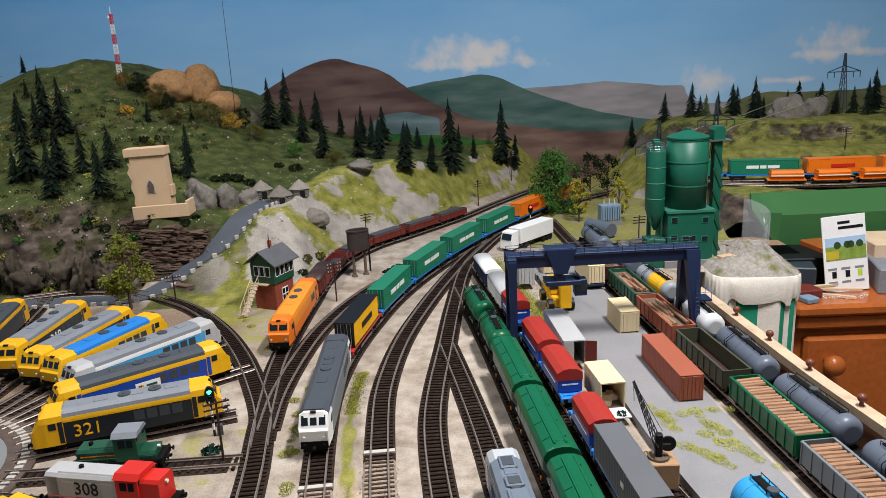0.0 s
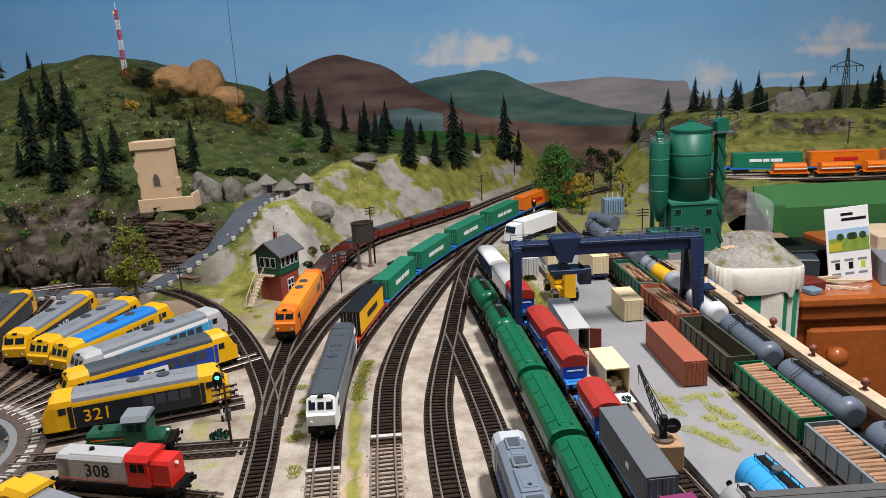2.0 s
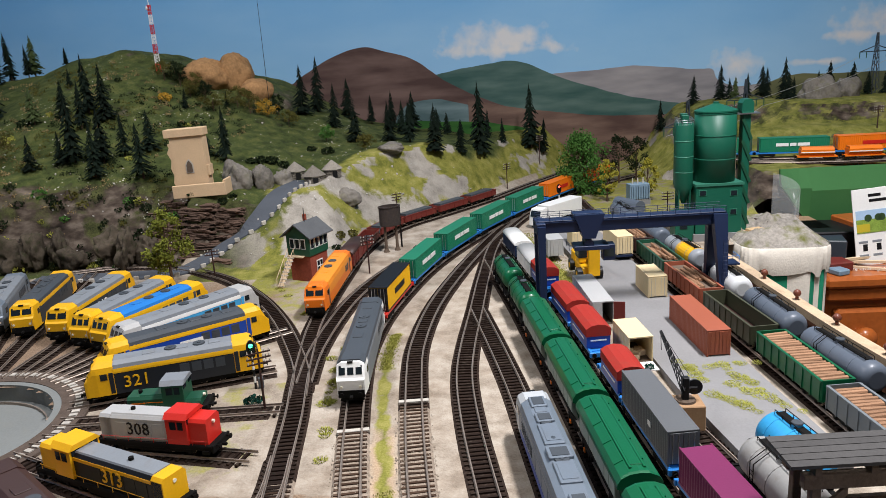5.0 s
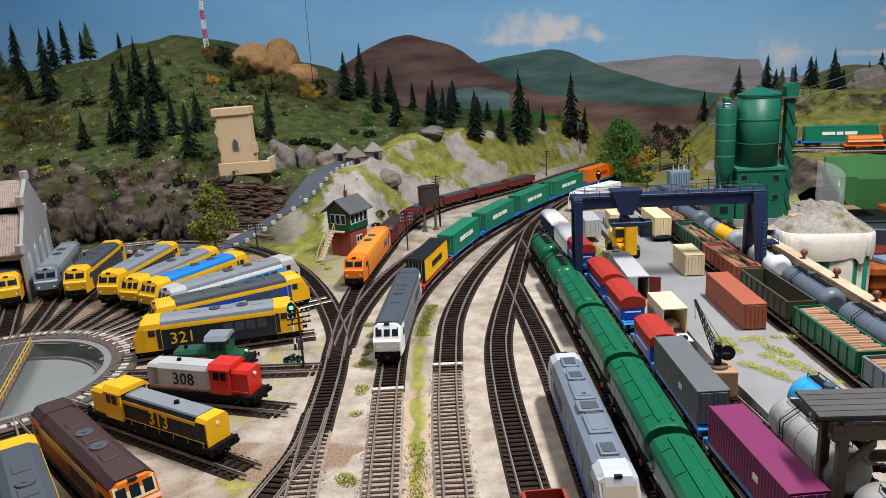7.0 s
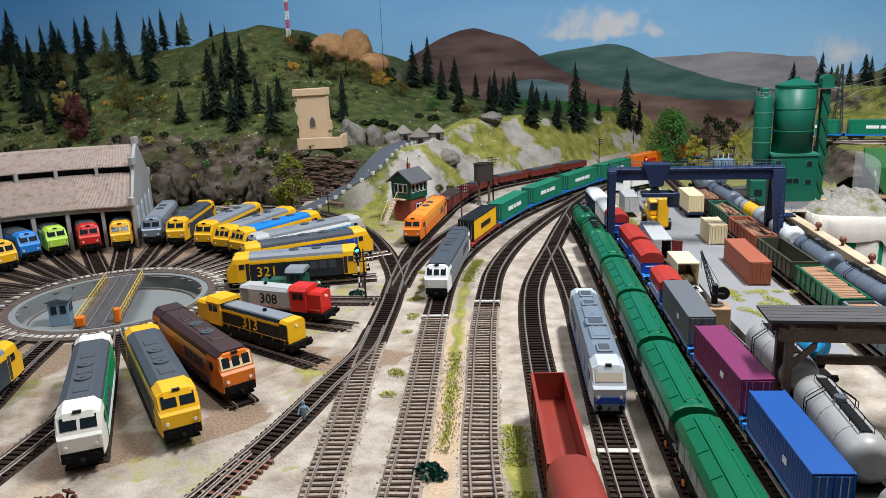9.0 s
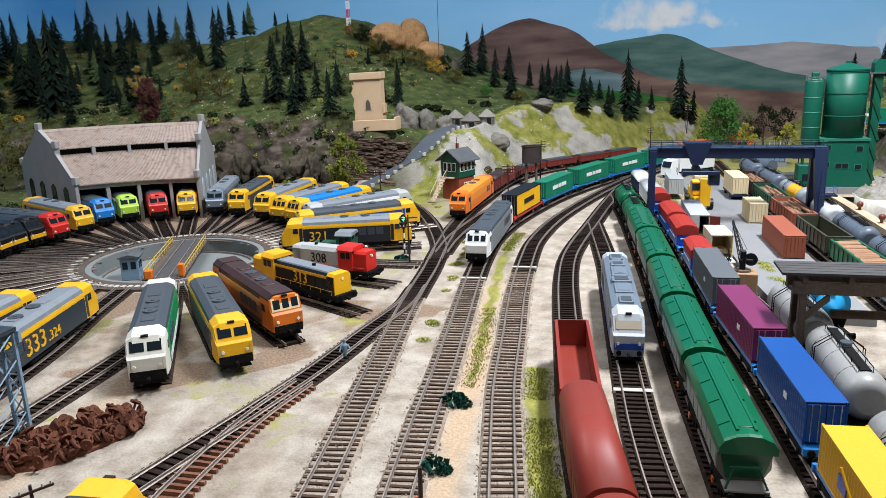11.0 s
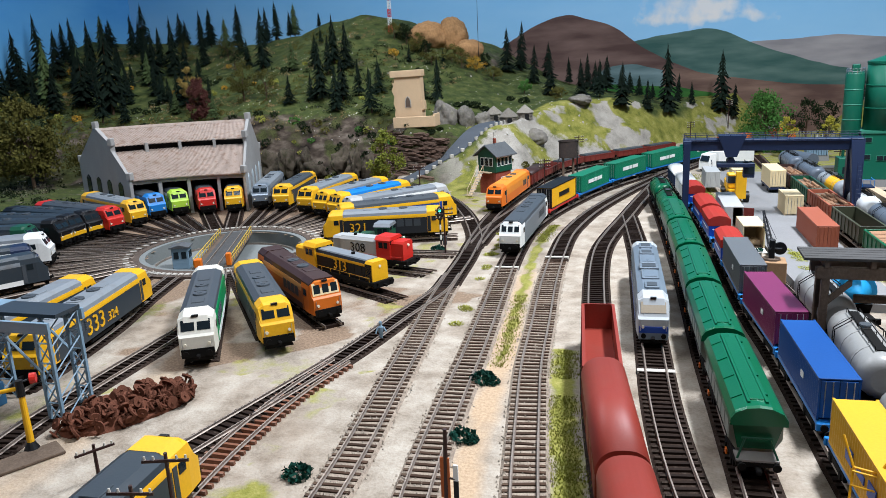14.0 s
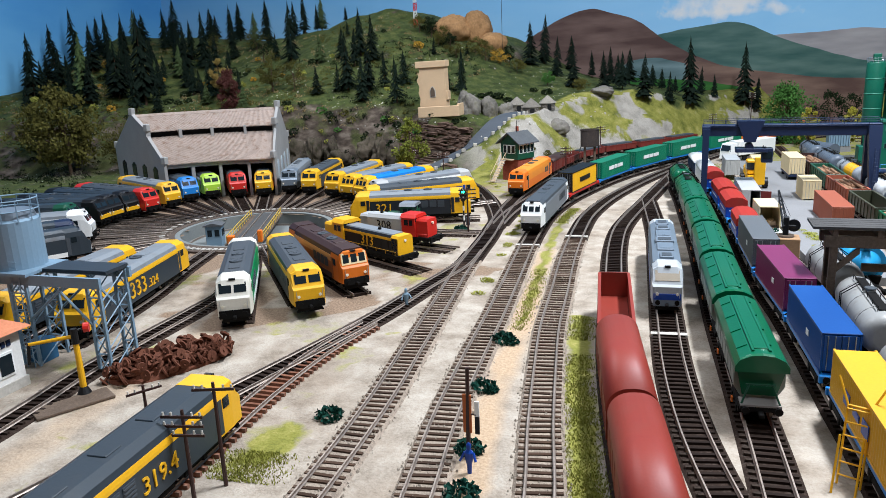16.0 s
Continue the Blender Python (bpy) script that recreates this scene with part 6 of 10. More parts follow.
# ---- turntable ----
def ring_bm(r0, r1, z0, z1, seg=96):
    bm = bmesh.new()
    return loft([[(math.cos(a) * r, math.sin(a) * r, z) for r, z in ((r0, z0), (r1, z0), (r1, z1), (r0, z1))] for a in [i * 2 * math.pi / seg for i in range(seg + 1)]], bm, caps=False)


tt = thing("turntable", "sunken locomotive turntable with grey concrete pit and yellow-railed bridge", "turntable", pose(TT.x, TT.y, 0))
part("pit_floor", rod((0, 0, -0.021), (0, 0, -0.018), PIT, None, 64), PITCON, tt)
part("pit_wall", ring_bm(PIT - 0.004, PIT + 0.004, -0.020, 0.0022), PITCON, tt)
part("rim_rail", ring_bm(PIT - 0.014, PIT - 0.0125, -0.018, -0.0150), RAILM, tt)
part("rim_kerb", ring_bm(PIT + 0.004, PIT + 0.034, 0.0005, 0.0030), mat("rim_timber", (0.10, 0.075, 0.06), 0.85, var=0.3, big=80), tt)
for k in range(96):
    a = k * 2 * math.pi / 96
    place("rim_block", shared("rim_block", lambda: box(-0.0040, 0.0040, -0.0028, 0.0028, 0.0030, 0.0042), STONEM), tt, "", pose(math.cos(a) * (PIT + 0.022), math.sin(a) * (PIT + 0.022), 0, 0, 0, math.degrees(a)))
br = part("bridge", box(-0.017, 0.017, -PIT + 0.003, PIT - 0.003, -0.004, 0.0012), mat("bridge_deck", (0.075, 0.075, 0.075), 0.7, var=0.25, big=60, dirt=0.3), tt, "", pose(0, 0, 0.0016, 0, 0, 25))
for sx in (-1, 1):
    part("girder", box(sx * 0.0150 - 0.0015, sx * 0.0150 + 0.0015, -PIT + 0.006, PIT - 0.006, -0.0150, -0.004), DGREY, br)
    part("bridge_rail", box(sx * 0.0087 - 0.0005, sx * 0.0087 + 0.0005, -PIT + 0.003, PIT - 0.003, 0.0012, 0.0036), RAILM, br)
    bm = bmesh.new()
    x = sx * 0.0245
    for k in range(13):
        y = -PIT + 0.02 + k * (2 * PIT - 0.04) / 12
        rod((x, y, 0.0), (x, y, 0.0120), 0.0006, None, 5, bm)
    for z in (0.0065, 0.0118):
        rod((x, -PIT + 0.02, z), (x, PIT - 0.02, z), 0.0006, None, 5, bm)
    part("guard_rail", bm, paint("railing_yellow", (0.62, 0.42, 0.06), 0.5), br)
    part("footway", box(min(sx * 0.017, sx * 0.026), max(sx * 0.017, sx * 0.026), -PIT + 0.012, PIT - 0.012, -0.001, 0.0006), WOODDARK, br)
part("end_marker", box(-0.022, -0.012, -PIT + 0.010, -PIT + 0.020, 0.0012, 0.013, 0.001), ORANGE, br)
part("end_marker", box(0.020, 0.027, -PIT + 0.014, -PIT + 0.022, 0.0008, 0.018, 0.001), ORANGE, br)
hut = thing("control_cabin", "small blue-grey control cabin standing in the turntable pit", "cabin", pose(-0.566, 0.528, -0.0178, 0, 0, 25))
part("cabin_wall", box(-0.012, 0.012, -0.010, 0.010, 0, 0.032, 0.0006), STEELBLUE, hut)
part("cabin_roof", prism([(-0.0145, 0.0315), (0.0145, 0.0315), (0.0145, 0.0330), (0, 0.0365), (-0.0145, 0.0330)], -0.0125, 0.0125), SLATEROOF, hut)
for x in (-0.0055, 0.0055):
    part("cabin_window", box(x - 0.0034, x + 0.0034, -0.0106, -0.0098, 0.016, 0.026), GLASS, hut)
for y in (-0.004, 0.005):
    part("cabin_window", box(0.0118, 0.0126, y - 0.003, y + 0.003, 0.016, 0.026), GLASS, hut)


# ---- roundhouse ----
def polar(bearing, r, z):
    """Point of the shed; its front draws back from the pit towards the west end."""
    r = r + 0.00165 * (bearing - 117.7)
    return (TT.x + math.cos(radians(bearing)) * r, TT.y + math.sin(radians(bearing)) * r, z)


shed = thing("roundhouse", "roundhouse of four bays with rust-stained corrugated roofs and grey walls", "engine shed")
BAYS = [117.7, 126.2, 135.2, 143.3, 151.0]
R0, R1, R2, R4 = 0.318, 0.388, 0.455, 0.572
for b in BAYS:
    part("front_pillar", loft([[polar(b - 0.5, R0 - 0.003, 0), polar(b + 0.5, R0 - 0.003, 0), polar(b + 0.5, R0 + 0.006, 0), polar(b - 0.5, R0 + 0.006, 0)],
                               [polar(b - 0.5, R0 - 0.003, 0.071), polar(b + 0.5, R0 - 0.003, 0.071), polar(b + 0.5, R0 + 0.006, 0.071), polar(b - 0.5, R0 + 0.006, 0.071)]]), SHEDWALL, shed)
CORR = SHEDROOF


def roof_bay(a, b, r0, z0, r1, z1, name):
    """Corrugated sheets between two bearings, from the low edge to the high edge."""
    n = 26
    rows = []
    for i in range(n * 2 + 1):
        q = a + (b - a) * i / (n * 2)
        d = 0.0006 * (1 if i % 2 else -1)
        rows.append((q, d))
    secs = [[polar(q, r0, z0 + d), polar(q, r1, z1 + d), polar(q, r1, z1 + d - 0.0016), polar(q, r0, z0 + d - 0.0016)] for q, d in rows]
    return part(name, loft(secs), CORR, shed)


for a, b in zip(BAYS, BAYS[1:]):
    part("lintel", loft([[polar(q, R0 - 0.003, 0.0625), polar(q, R0 + 0.004, 0.0625), polar(q, R0 + 0.004, 0.073), polar(q, R0 - 0.003, 0.073)] for q in (a, (a + b) / 2, b)]), SHEDWALL, shed)
    roof_bay(a - 0.2, b + 0.2, R0 - 0.010, 0.072, R1, 0.119, "lower_roof")
    roof_bay(a - 0.2, b + 0.2, R1 - 0.006, 0.131, R2, 0.158, "upper_roof")
    roof_bay(a - 0.2, b + 0.2, R2, 0.158, R4 + 0.005, 0.085, "rear_roof")
    part("rear_wall", loft([[polar(q, R4, 0), polar(q, R4 + 0.006, 0), polar(q, R4 + 0.006, 0.086), polar(q, R4, 0.086)] for q in (a, b)]), SHEDWALL, shed)
    # Black panel gives the open clerestory slot its darkness.
    part("clerestory_back", loft([[polar(q, R1 + 0.010, 0.107), polar(q, R1 + 0.014, 0.107), polar(q, R1 + 0.014, 0.132), polar(q, R1 + 0.010, 0.132)] for q in (a, b)]), BLACK, shed)
for b in BAYS:
    part("clerestory_post", loft([[polar(b - 0.4, r, z) for r, z in ((R1 - 0.007, 0.111), (R1 + 0.004, 0.111), (R1 + 0.004, 0.132), (R1 - 0.007, 0.132))], [polar(b + 0.4, r, z) for r, z in ((R1 - 0.007, 0.111), (R1 + 0.004, 0.111), (R1 + 0.004, 0.132), (R1 - 0.007, 0.132))]]), SHEDWALL, shed)
PROFILE = [(R0 - 0.012, 0), (R0 - 0.012, 0.077), (R1 - 0.008, 0.124), (R1 - 0.008, 0.136), (R2, 0.165), (R4 + 0.008, 0.092), (R4 + 0.008, 0)]
for b, s in ((BAYS[0], -1), (BAYS[-1], 1)):
    part("gable_wall", loft([[polar(b, r, z) for r, z in PROFILE], [polar(b + s * 0.8, r, z) for r, z in PROFILE]]), SHEDWALL, shed)
    for r in (0.352, 0.412, 0.472, 0.532):
        part("gable_window", loft([[polar(b + s * q, rr, z) for rr, z in ((r - 0.011, 0.022), (r + 0.011, 0.022), (r + 0.011, 0.060), (r, 0.066), (r - 0.011, 0.060))] for q in (0.75, 0.95)]), GLASS if b > 150 else paint("pale_window", (0.55, 0.62, 0.66), 0.3), shed)
    for r, z in ((R0 - 0.012, 0.077), (R1 - 0.008, 0.136), (R2, 0.165), (R4 + 0.008, 0.092)):
        c = polar(b + s * 0.4, r, z)
        part("parapet_stone", box(c[0] - 0.005, c[0] + 0.005, c[1] - 0.005, c[1] + 0.005, c[2] - 0.004, c[2] + 0.010, 0.001), SHEDWALL, shed)
part("ridge_cap", loft([[polar(q, R2 - 0.004, 0.157), polar(q, R2, 0.162), polar(q, R2 + 0.004, 0.157)] for q in [BAYS[0] + (BAYS[-1] - BAYS[0]) * i / 12 for i in range(13)]]), SHEDROOF, shed)
part("shed_floor", loft([[polar(q, R0, 0.0005), polar(q, R4, 0.0005), polar(q, R4, 0.0012), polar(q, R0, 0.0012)] for q in [BAYS[0] + (BAYS[-1] - BAYS[0]) * i / 12 for i in range(13)]]), WOODDARK, shed)


# ---- hillside buildings ----
def ruined_tower():
    z0 = gz(-0.50, 1.285) - 0.006
    t = thing("ruined_tower", "sandy plaster ruined tower with a pointed arch window", "ruin", Matrix.LocRotScale((-0.497, 1.290, z0), Euler((0, radians(-1.5), radians(3))), (0.90, 1, 0.95)))
    part("tower_wall", loft([[(x, y, z) for x, y in ((-0.034, -0.010), (0.036, -0.010), (0.036, 0.016), (-0.034, 0.016))] for z in (0, 0.128)]), PLASTER, t)
    part("cornice", box(-0.043, 0.040, -0.014, 0.018, 0.120, 0.136, 0.001), PLASTER, t)
    part("broken_edge", loft([[(-0.046 + d, -0.009, z), (-0.030, -0.009, z), (-0.030, 0.010, z), (-0.046 + d, 0.010, z)] for z, d in ((0.108, 0.006), (0.100, 0.0085), (0.090, 0.003), (0.075, 0.0095), (0.060, 0.006), (0.045, 0.010), (0.03, 0.007), (0.02, 0.011))]), PLASTER, t)
    arch = [(-0.006, 0.050), (0.006, 0.050), (0.006, 0.064), (0.003, 0.070), (0, 0.073), (-0.003, 0.070), (-0.006, 0.064)]
    # Dark brown plate on the wall: the recess's shadow put into its colour.
    part("arch_window", loft([[(x, -0.0118, z) for x, z in arch], [(x, -0.0098, z) for x, z in arch]]), WOODDARK, t)
    part("window_frame", loft([[(x * 1.35, -0.0110, 0.0605 + (z - 0.0605) * 1.2) for x, z in arch], [(x * 1.35, -0.0096, 0.0605 + (z - 0.0605) * 1.2) for x, z in arch]]), STONEM, t)
    part("front_parapet", box(-0.040, 0.072, -0.024, -0.018, 0, 0.026, 0.001), PLASTER, t)
    part("side_parapet", box(0.066, 0.072, -0.018, 0.022, 0, 0.030, 0.001), PLASTER, t)
    part("step_block", box(0.036, 0.042, -0.010, 0.010, 0.040, 0.062, 0.001), PLASTER, t)


ruined_tower()


HUTSTONE = mat("hut_stone", (0.25, 0.225, 0.19), 0.92, var=0.45, big=120, fine=600, bump=0.9, dirt=0.5, dirtcol=(0.12, 0.105, 0.08), spread=0.8)


def stone_hut(x, y, r, turn):
    """Round dry-stone hut with a conical stone roof and a dark doorway."""
    z0 = gz(x, y) - 0.004
    rnd = random.Random(int(x * 1e4))
    h = thing("stone_hut", "round dry-stone hut with a pointed thatch-like roof", "hut", pose(x, y, z0, 0, 0, turn), "stone huts")
    part("core_wall", rod((0, 0, 0), (0, 0, r * 1.0), r * 0.93, r * 0.90, 20), HUTSTONE, h)
    for row in range(5):
        n = 18
        for k in range(n):
            a = (k + 0.5 * (row % 2)) * 2 * math.pi / n
            if abs((a + math.pi / 2 + math.pi) % (2 * math.pi) - math.pi) < 0.32:
                continue
            s = r * 0.18
            place("stone", shared("hut_stone_%d_%.3f" % (k % 3, r), lambda: box(-s * 0.5, s * 0.5, -s * 0.85 * (0.8 + 0.15 * (k % 3)), s * 0.85, -s * 0.42, s * 0.42, s * 0.18), HUTSTONE), h, "", pose(math.cos(a) * r * 0.94, math.sin(a) * r * 0.94, r * 0.1 + row * r * 0.2, 0, 0, math.degrees(a) + rnd.uniform(-8, 8)))
    rings = []
    for k in range(7):
        f = 1 - k / 6
        rr = r * (1.18 * f + 0.06)
        rings.append([(math.cos(q * 2 * math.pi / 24) * rr * (1 + 0.05 * ((q * 7 + k * 3) % 5 - 2) / 2), math.sin(q * 2 * math.pi / 24) * rr * (1 + 0.05 * ((q * 5 + k) % 5 - 2) / 2), r * 0.95 + k * r * 0.17) for q in range(24)])
    part("conical_roof", loft(rings), HUTSTONE, h)
    # Solid black block in place of an opening, for the darkness inside.
    part("doorway", box(-r * 0.26, r * 0.26, -r * 1.06, -r * 0.88, 0, r * 0.82), BLACK, h)
    part("door_lintel", box(-r * 0.36, r * 0.36, -r * 1.10, -r * 0.9, r * 0.82, r * 0.98, r * 0.04), HUTSTONE, h)


stone_hut(-0.345, 1.465, 0.019, 30)
stone_hut(-0.290, 1.395, 0.020, 22)
stone_hut(-0.258, 1.430, 0.018, 28)


def boulder(x, y, sx, sy, sz, material, seed, sink=0.3, amp=1.0, label="weathered grey boulder half sunk in the hillside", name="boulder"):
    bm = bmesh.new()
    bmesh.ops.create_icosphere(bm, subdivisions=4, radius=1)
    off = Vector((seed * 3.1, seed * 1.7, seed))
    for v in bm.verts:
        n = noise.fractal(v.co * 1.1 + off, 0.8, 2.0, 5) * 0.32 * amp + abs(noise.noise(v.co * 3 + off)) * 0.10 * amp
        v.co *= 1 + n
        v.co = Vector((v.co.x * sx, v.co.y * sy, v.co.z * sz))
    z = gz(x, y) + sz * (0.5 - sink)
    return tagged(part(name, bm, material, None, "", pose(x, y, z, 0, 0, seed * 40), True), label, "rock", "hillside rocks")


for k, (x, y, sx, sy, sz) in enumerate(((-0.430, 1.355, 0.026, 0.02, 0.036), (-0.395, 1.395, 0.028, 0.02, 0.032), (-0.365, 1.430, 0.024, 0.02, 0.024), (-0.222, 1.385, 0.026, 0.018, 0.020), (-0.150, 1.60, 0.03, 0.03, 0.012),
                                        (0.34, 1.96, 0.045, 0.03, 0.035), (-0.452, 1.38, 0.02, 0.02, 0.03), (-0.185, 1.345, 0.016, 0.012, 0.010),
                                        (0.96, 1.96, 0.05, 0.03, 0.045), (1.04, 1.99, 0.04, 0.03, 0.04))):
    boulder(x, y, sx, sy, sz, ROCKM, k + 1)
boulder(-0.585, 1.88, 0.050, 0.05, 0.058, ROCKTAN, 21, 0.12, 0.6, "smooth tan rock dome on the hilltop")
boulder(-0.650, 1.85, 0.068, 0.05, 0.042, ROCKTAN, 22, 0.20, 0.6, "smooth tan rock dome on the hilltop")
boulder(-0.525, 1.85, 0.045, 0.04, 0.034, ROCKTAN, 23, 0.35, 0.35, "smooth tan rock dome on the hilltop")
ROCKDARK = mat("rock_brown", (0.075, 0.060, 0.044), 0.92, var=0.55, big=34, fine=190, bump=1.0, dirt=0.85, dirtcol=(0.030, 0.033, 0.014), spread=0.4)
for k in range(13):
    x = -1.0 + k * 0.036
    if k in (0, 4, 9):
        continue
    boulder(x, 1.205 + 0.012 * math.sin(k * 2.1), 0.030, 0.016, 0.030 + 0.008 * math.sin(k * 1.3), ROCKDARK, 50 + k, 0.0 - 0.35, 1.9, "brown-grey crag of the rock face below the wood")


def bark_cliff():
    """Layered slabs of the reddish rock face beside the road."""
    c = thing("layered_rock_face", "reddish-brown layered rock face beside the road", "rock face")
    rg = random.Random(9)
    slabm = mat("slab_rock", (0.13, 0.082, 0.060), 0.9, var=0.45, big=40, fine=260, bump=0.9, dirt=0.35, dirtcol=(0.30, 0.26, 0.22), spread=0.9)
    kinds = []
    for q in range(6):
        bm = box(-0.5, 0.5, -0.5, 0.5, -0.5, 0.5)
        bmesh.ops.subdivide_edges(bm, edges=bm.edges[:], cuts=2, use_grid_fill=True)
        for v in bm.verts:
            v.co += Vector((noise.noise(v.co * 2 + Vector((q * 5, 0, 0))), noise.noise(v.co * 2 + Vector((0, q * 5, 9))), noise.noise(v.co * 2.5 + Vector((3, 1, q * 5))))) * 0.20
        me = bpy.data.meshes.new("rock_slab")
        bm.to_mesh(me)
        bm.free()
        me.materials.append(slabm)
        kinds.append(me)
    ys = np.arange(1.10, 1.40, 0.004)
    for k in range(190):
        x = rg.uniform(-0.575, -0.405)
        z = rg.uniform(0.010, 0.100) * (1.0 if x < -0.45 else 0.85)
        hs = ground_height(np.full(ys.shape, x), ys)
        y = float(ys[int(np.argmax(hs > z))]) if (hs > z).any() else 1.24
        l = rg.uniform(0.016, 0.046)
        if near_line(ROAD, np.array([x]), np.array([y]))[0][0] < 0.036:
            continue
        m = Matrix.LocRotScale((x, y + 0.002, z), Euler((rg.uniform(-0.2, 0.2), rg.uniform(-0.10, 0.10) + 0.06, rg.uniform(-0.25, 0.25))), (l, rg.uniform(0.010, 0.020), rg.uniform(0.0028, 0.0065)))
        place("rock_slab", kinds[k % 6], c, "", m)


bark_cliff()


def signal_box():
    b = thing("signal_box", "two-storey signal box with brick base, green timber cabin and stair", "signal box", Matrix.LocRotScale((-0.238, 1.078, 0), Euler((0, 0, radians(-24))), (0.98, 0.98, 1.26)))
    w, d = 0.021, 0.024
    part("brick_base", box(-w, w, -d, d, 0, 0.034, 0.0004), BRICKM, b)
    part("cabin_wall", box(-w - 0.002, w + 0.002, -d - 0.002, d + 0.002, 0.034, 0.060, 0.0004), DGREEN, b)
    part("pitched_roof", prism([(-w - 0.010, 0.0580), (-w - 0.010, 0.0596), (0, 0.0770), (w + 0.010, 0.0596), (w + 0.010, 0.0580), (0, 0.0754)], -d - 0.009, d + 0.009), SLATEROOF, b)
    for y in (-d - 0.002, d + 0.002):
        part("gable_board", loft([[(x, y + q, z) for x, z in ((-w - 0.002, 0.060), (w + 0.002, 0.060), (0, 0.0745))] for q in (-0.0005, 0.0005)]), DGREEN, b)
    for k in range(4):
        y = -d + 0.006 + k * 0.012
        for sx in (-1, 1):
            f = part("window_frame", box(sx * (w + 0.002) - 0.0004, sx * (w + 0.002) + 0.0009, y - 0.0046, y + 0.0046, 0.0435, 0.0570), WHITE, b)
            part("window_pane", box(sx * (w + 0.002) - 0.0006, sx * (w + 0.002) + 0.0012, y - 0.0036, y + 0.0036, 0.0445, 0.0560), GLASS, f)
    for x in (-0.011, 0.0, 0.011):
        f = part("window_frame", box(x - 0.0046, x + 0.0046, -d - 0.0029, -d - 0.0016, 0.0435, 0.0570), WHITE, b)
        part("window_pane", box(x - 0.0036, x + 0.0036, -d - 0.0032, -d - 0.0014, 0.0445, 0.0560), GLASS, f)
    f = part("arched_window_frame", box(w - 0.0004, w + 0.0010, -0.008, 0.008, 0.008, 0.026), WHITE, b)
    for y in (-0.004, 0.004):
        for z in (0.0105, 0.0185):
            part("window_pane", box(w - 0.0006, w + 0.0013, y - 0.0030, y + 0.0030, z, z + 0.0062), GLASS, f)
    st = part("stair_stringer", plate([(-0.016, -d - 0.044, 0.001), (-0.006, -d - 0.044, 0.001), (-0.006, -d - 0.008, 0.034), (-0.016, -d - 0.008, 0.034)], 0.001), WOODPALE, b)
    for k in range(9):
        u = (k + 0.5) / 9
        part("stair_tread", box(-0.017, -0.005, -d - 0.044 + u * 0.036 - 0.002, -d - 0.044 + u * 0.036 + 0.002, u * 0.034, u * 0.034 + 0.0012), STONEM, st)
    for x in (-0.017, -0.005):
        bm = rod((x, -d - 0.044, 0.012), (x, -d - 0.008, 0.045), 0.0006, None, 5)
        for k in range(4):
            u = k / 3
            rod((x, -d - 0.044 + u * 0.036, u * 0.033), (x, -d - 0.044 + u * 0.036, u * 0.033 + 0.012), 0.0005, None, 5, bm)
        part("handrail", bm, WOODPALE, b)
    part("landing", box(-0.018, 0.012, -d - 0.010, -d - 0.001, 0.0335, 0.0350), WOODPALE, b)
    part("chimney", box(-0.008, -0.003, 0.004, 0.009, 0.070, 0.084, 0.0004), BRICKM, b)
    part("finial_mast", rod((0.002, -0.004, 0.074), (0.002, -0.004, 0.094), 0.0006, None, 6), BLACK, b)


signal_box()


def water_tank():
    t = thing("water_tower", "dark riveted water tank on two stout columns", "water tower", Matrix.LocRotScale((-0.118, 1.222, 0), Euler((0, 0, radians(30))), (1, 1, 1.16)))
    for x in (-0.011, 0.011):
        part("column", rod((x, 0, 0.004), (x, 0, 0.044), 0.0028, 0.0024, 10), WOODDARK, t)
        part("column_base", rod((x, 0, 0), (x, 0, 0.005), 0.0058, 0.0036, 12), WOODDARK, t)
    part("tank", loft([[(math.cos(q * math.pi / 12) * r * 1.25, math.sin(q * math.pi / 12) * r * 0.85, z) for q in range(24)] for r, z in ((0.0150, 0.042), (0.0160, 0.0425), (0.0160, 0.071), (0.0170, 0.0715), (0.0170, 0.0735), (0.0145, 0.0735), (0.0145, 0.069))]), mat("tarred_tank", (0.05, 0.04, 0.036), 0.6, var=0.3, big=60, dirt=0.3), t)
    part("water_surface", loft([[(math.cos(q * math.pi / 12) * 0.018, math.sin(q * math.pi / 12) * 0.012, z) for q in range(24)] for z in (0.066, 0.068)]), WOODDARK, t)
    part("spout_pipe", rod((-0.018, 0, 0.046), (-0.026, -0.008, 0.034), 0.0012, None, 8), BLACK, t)
    part("ladder", box(0.0195, 0.0205, -0.003, 0.003, 0.004, 0.072), BLACK, t)


water_tank()


def telegraph_pole(x, y, h, arms=3, turn=0, lean=0.0, z=None, insul=True):
    z = gz(x, y) if z is None else z
    p = thing("telegraph_pole", "brown timber telegraph pole with crossarms and white insulators", "pole", pose(x, y, z - 0.002, lean, 0, turn), "telegraph poles")
    part("post", rod((0, 0, 0), (0, 0, h), 0.0014, 0.0010, 8), BROWN, p)
    for k in range(arms):
        zz = h - 0.004 - k * 0.0058
        a = part("crossarm", box(-0.0125, 0.0125, -0.0019, -0.0008, zz - 0.0008, zz + 0.0008), BROWN, p)
        for q in (-0.0110, -0.0062, 0.0062, 0.0110):
            part("insulator", rod((q, -0.0013, zz + 0.0008), (q, -0.0013, zz + 0.0030), 0.0008, 0.0006, 6), STONEM, a)
    return p


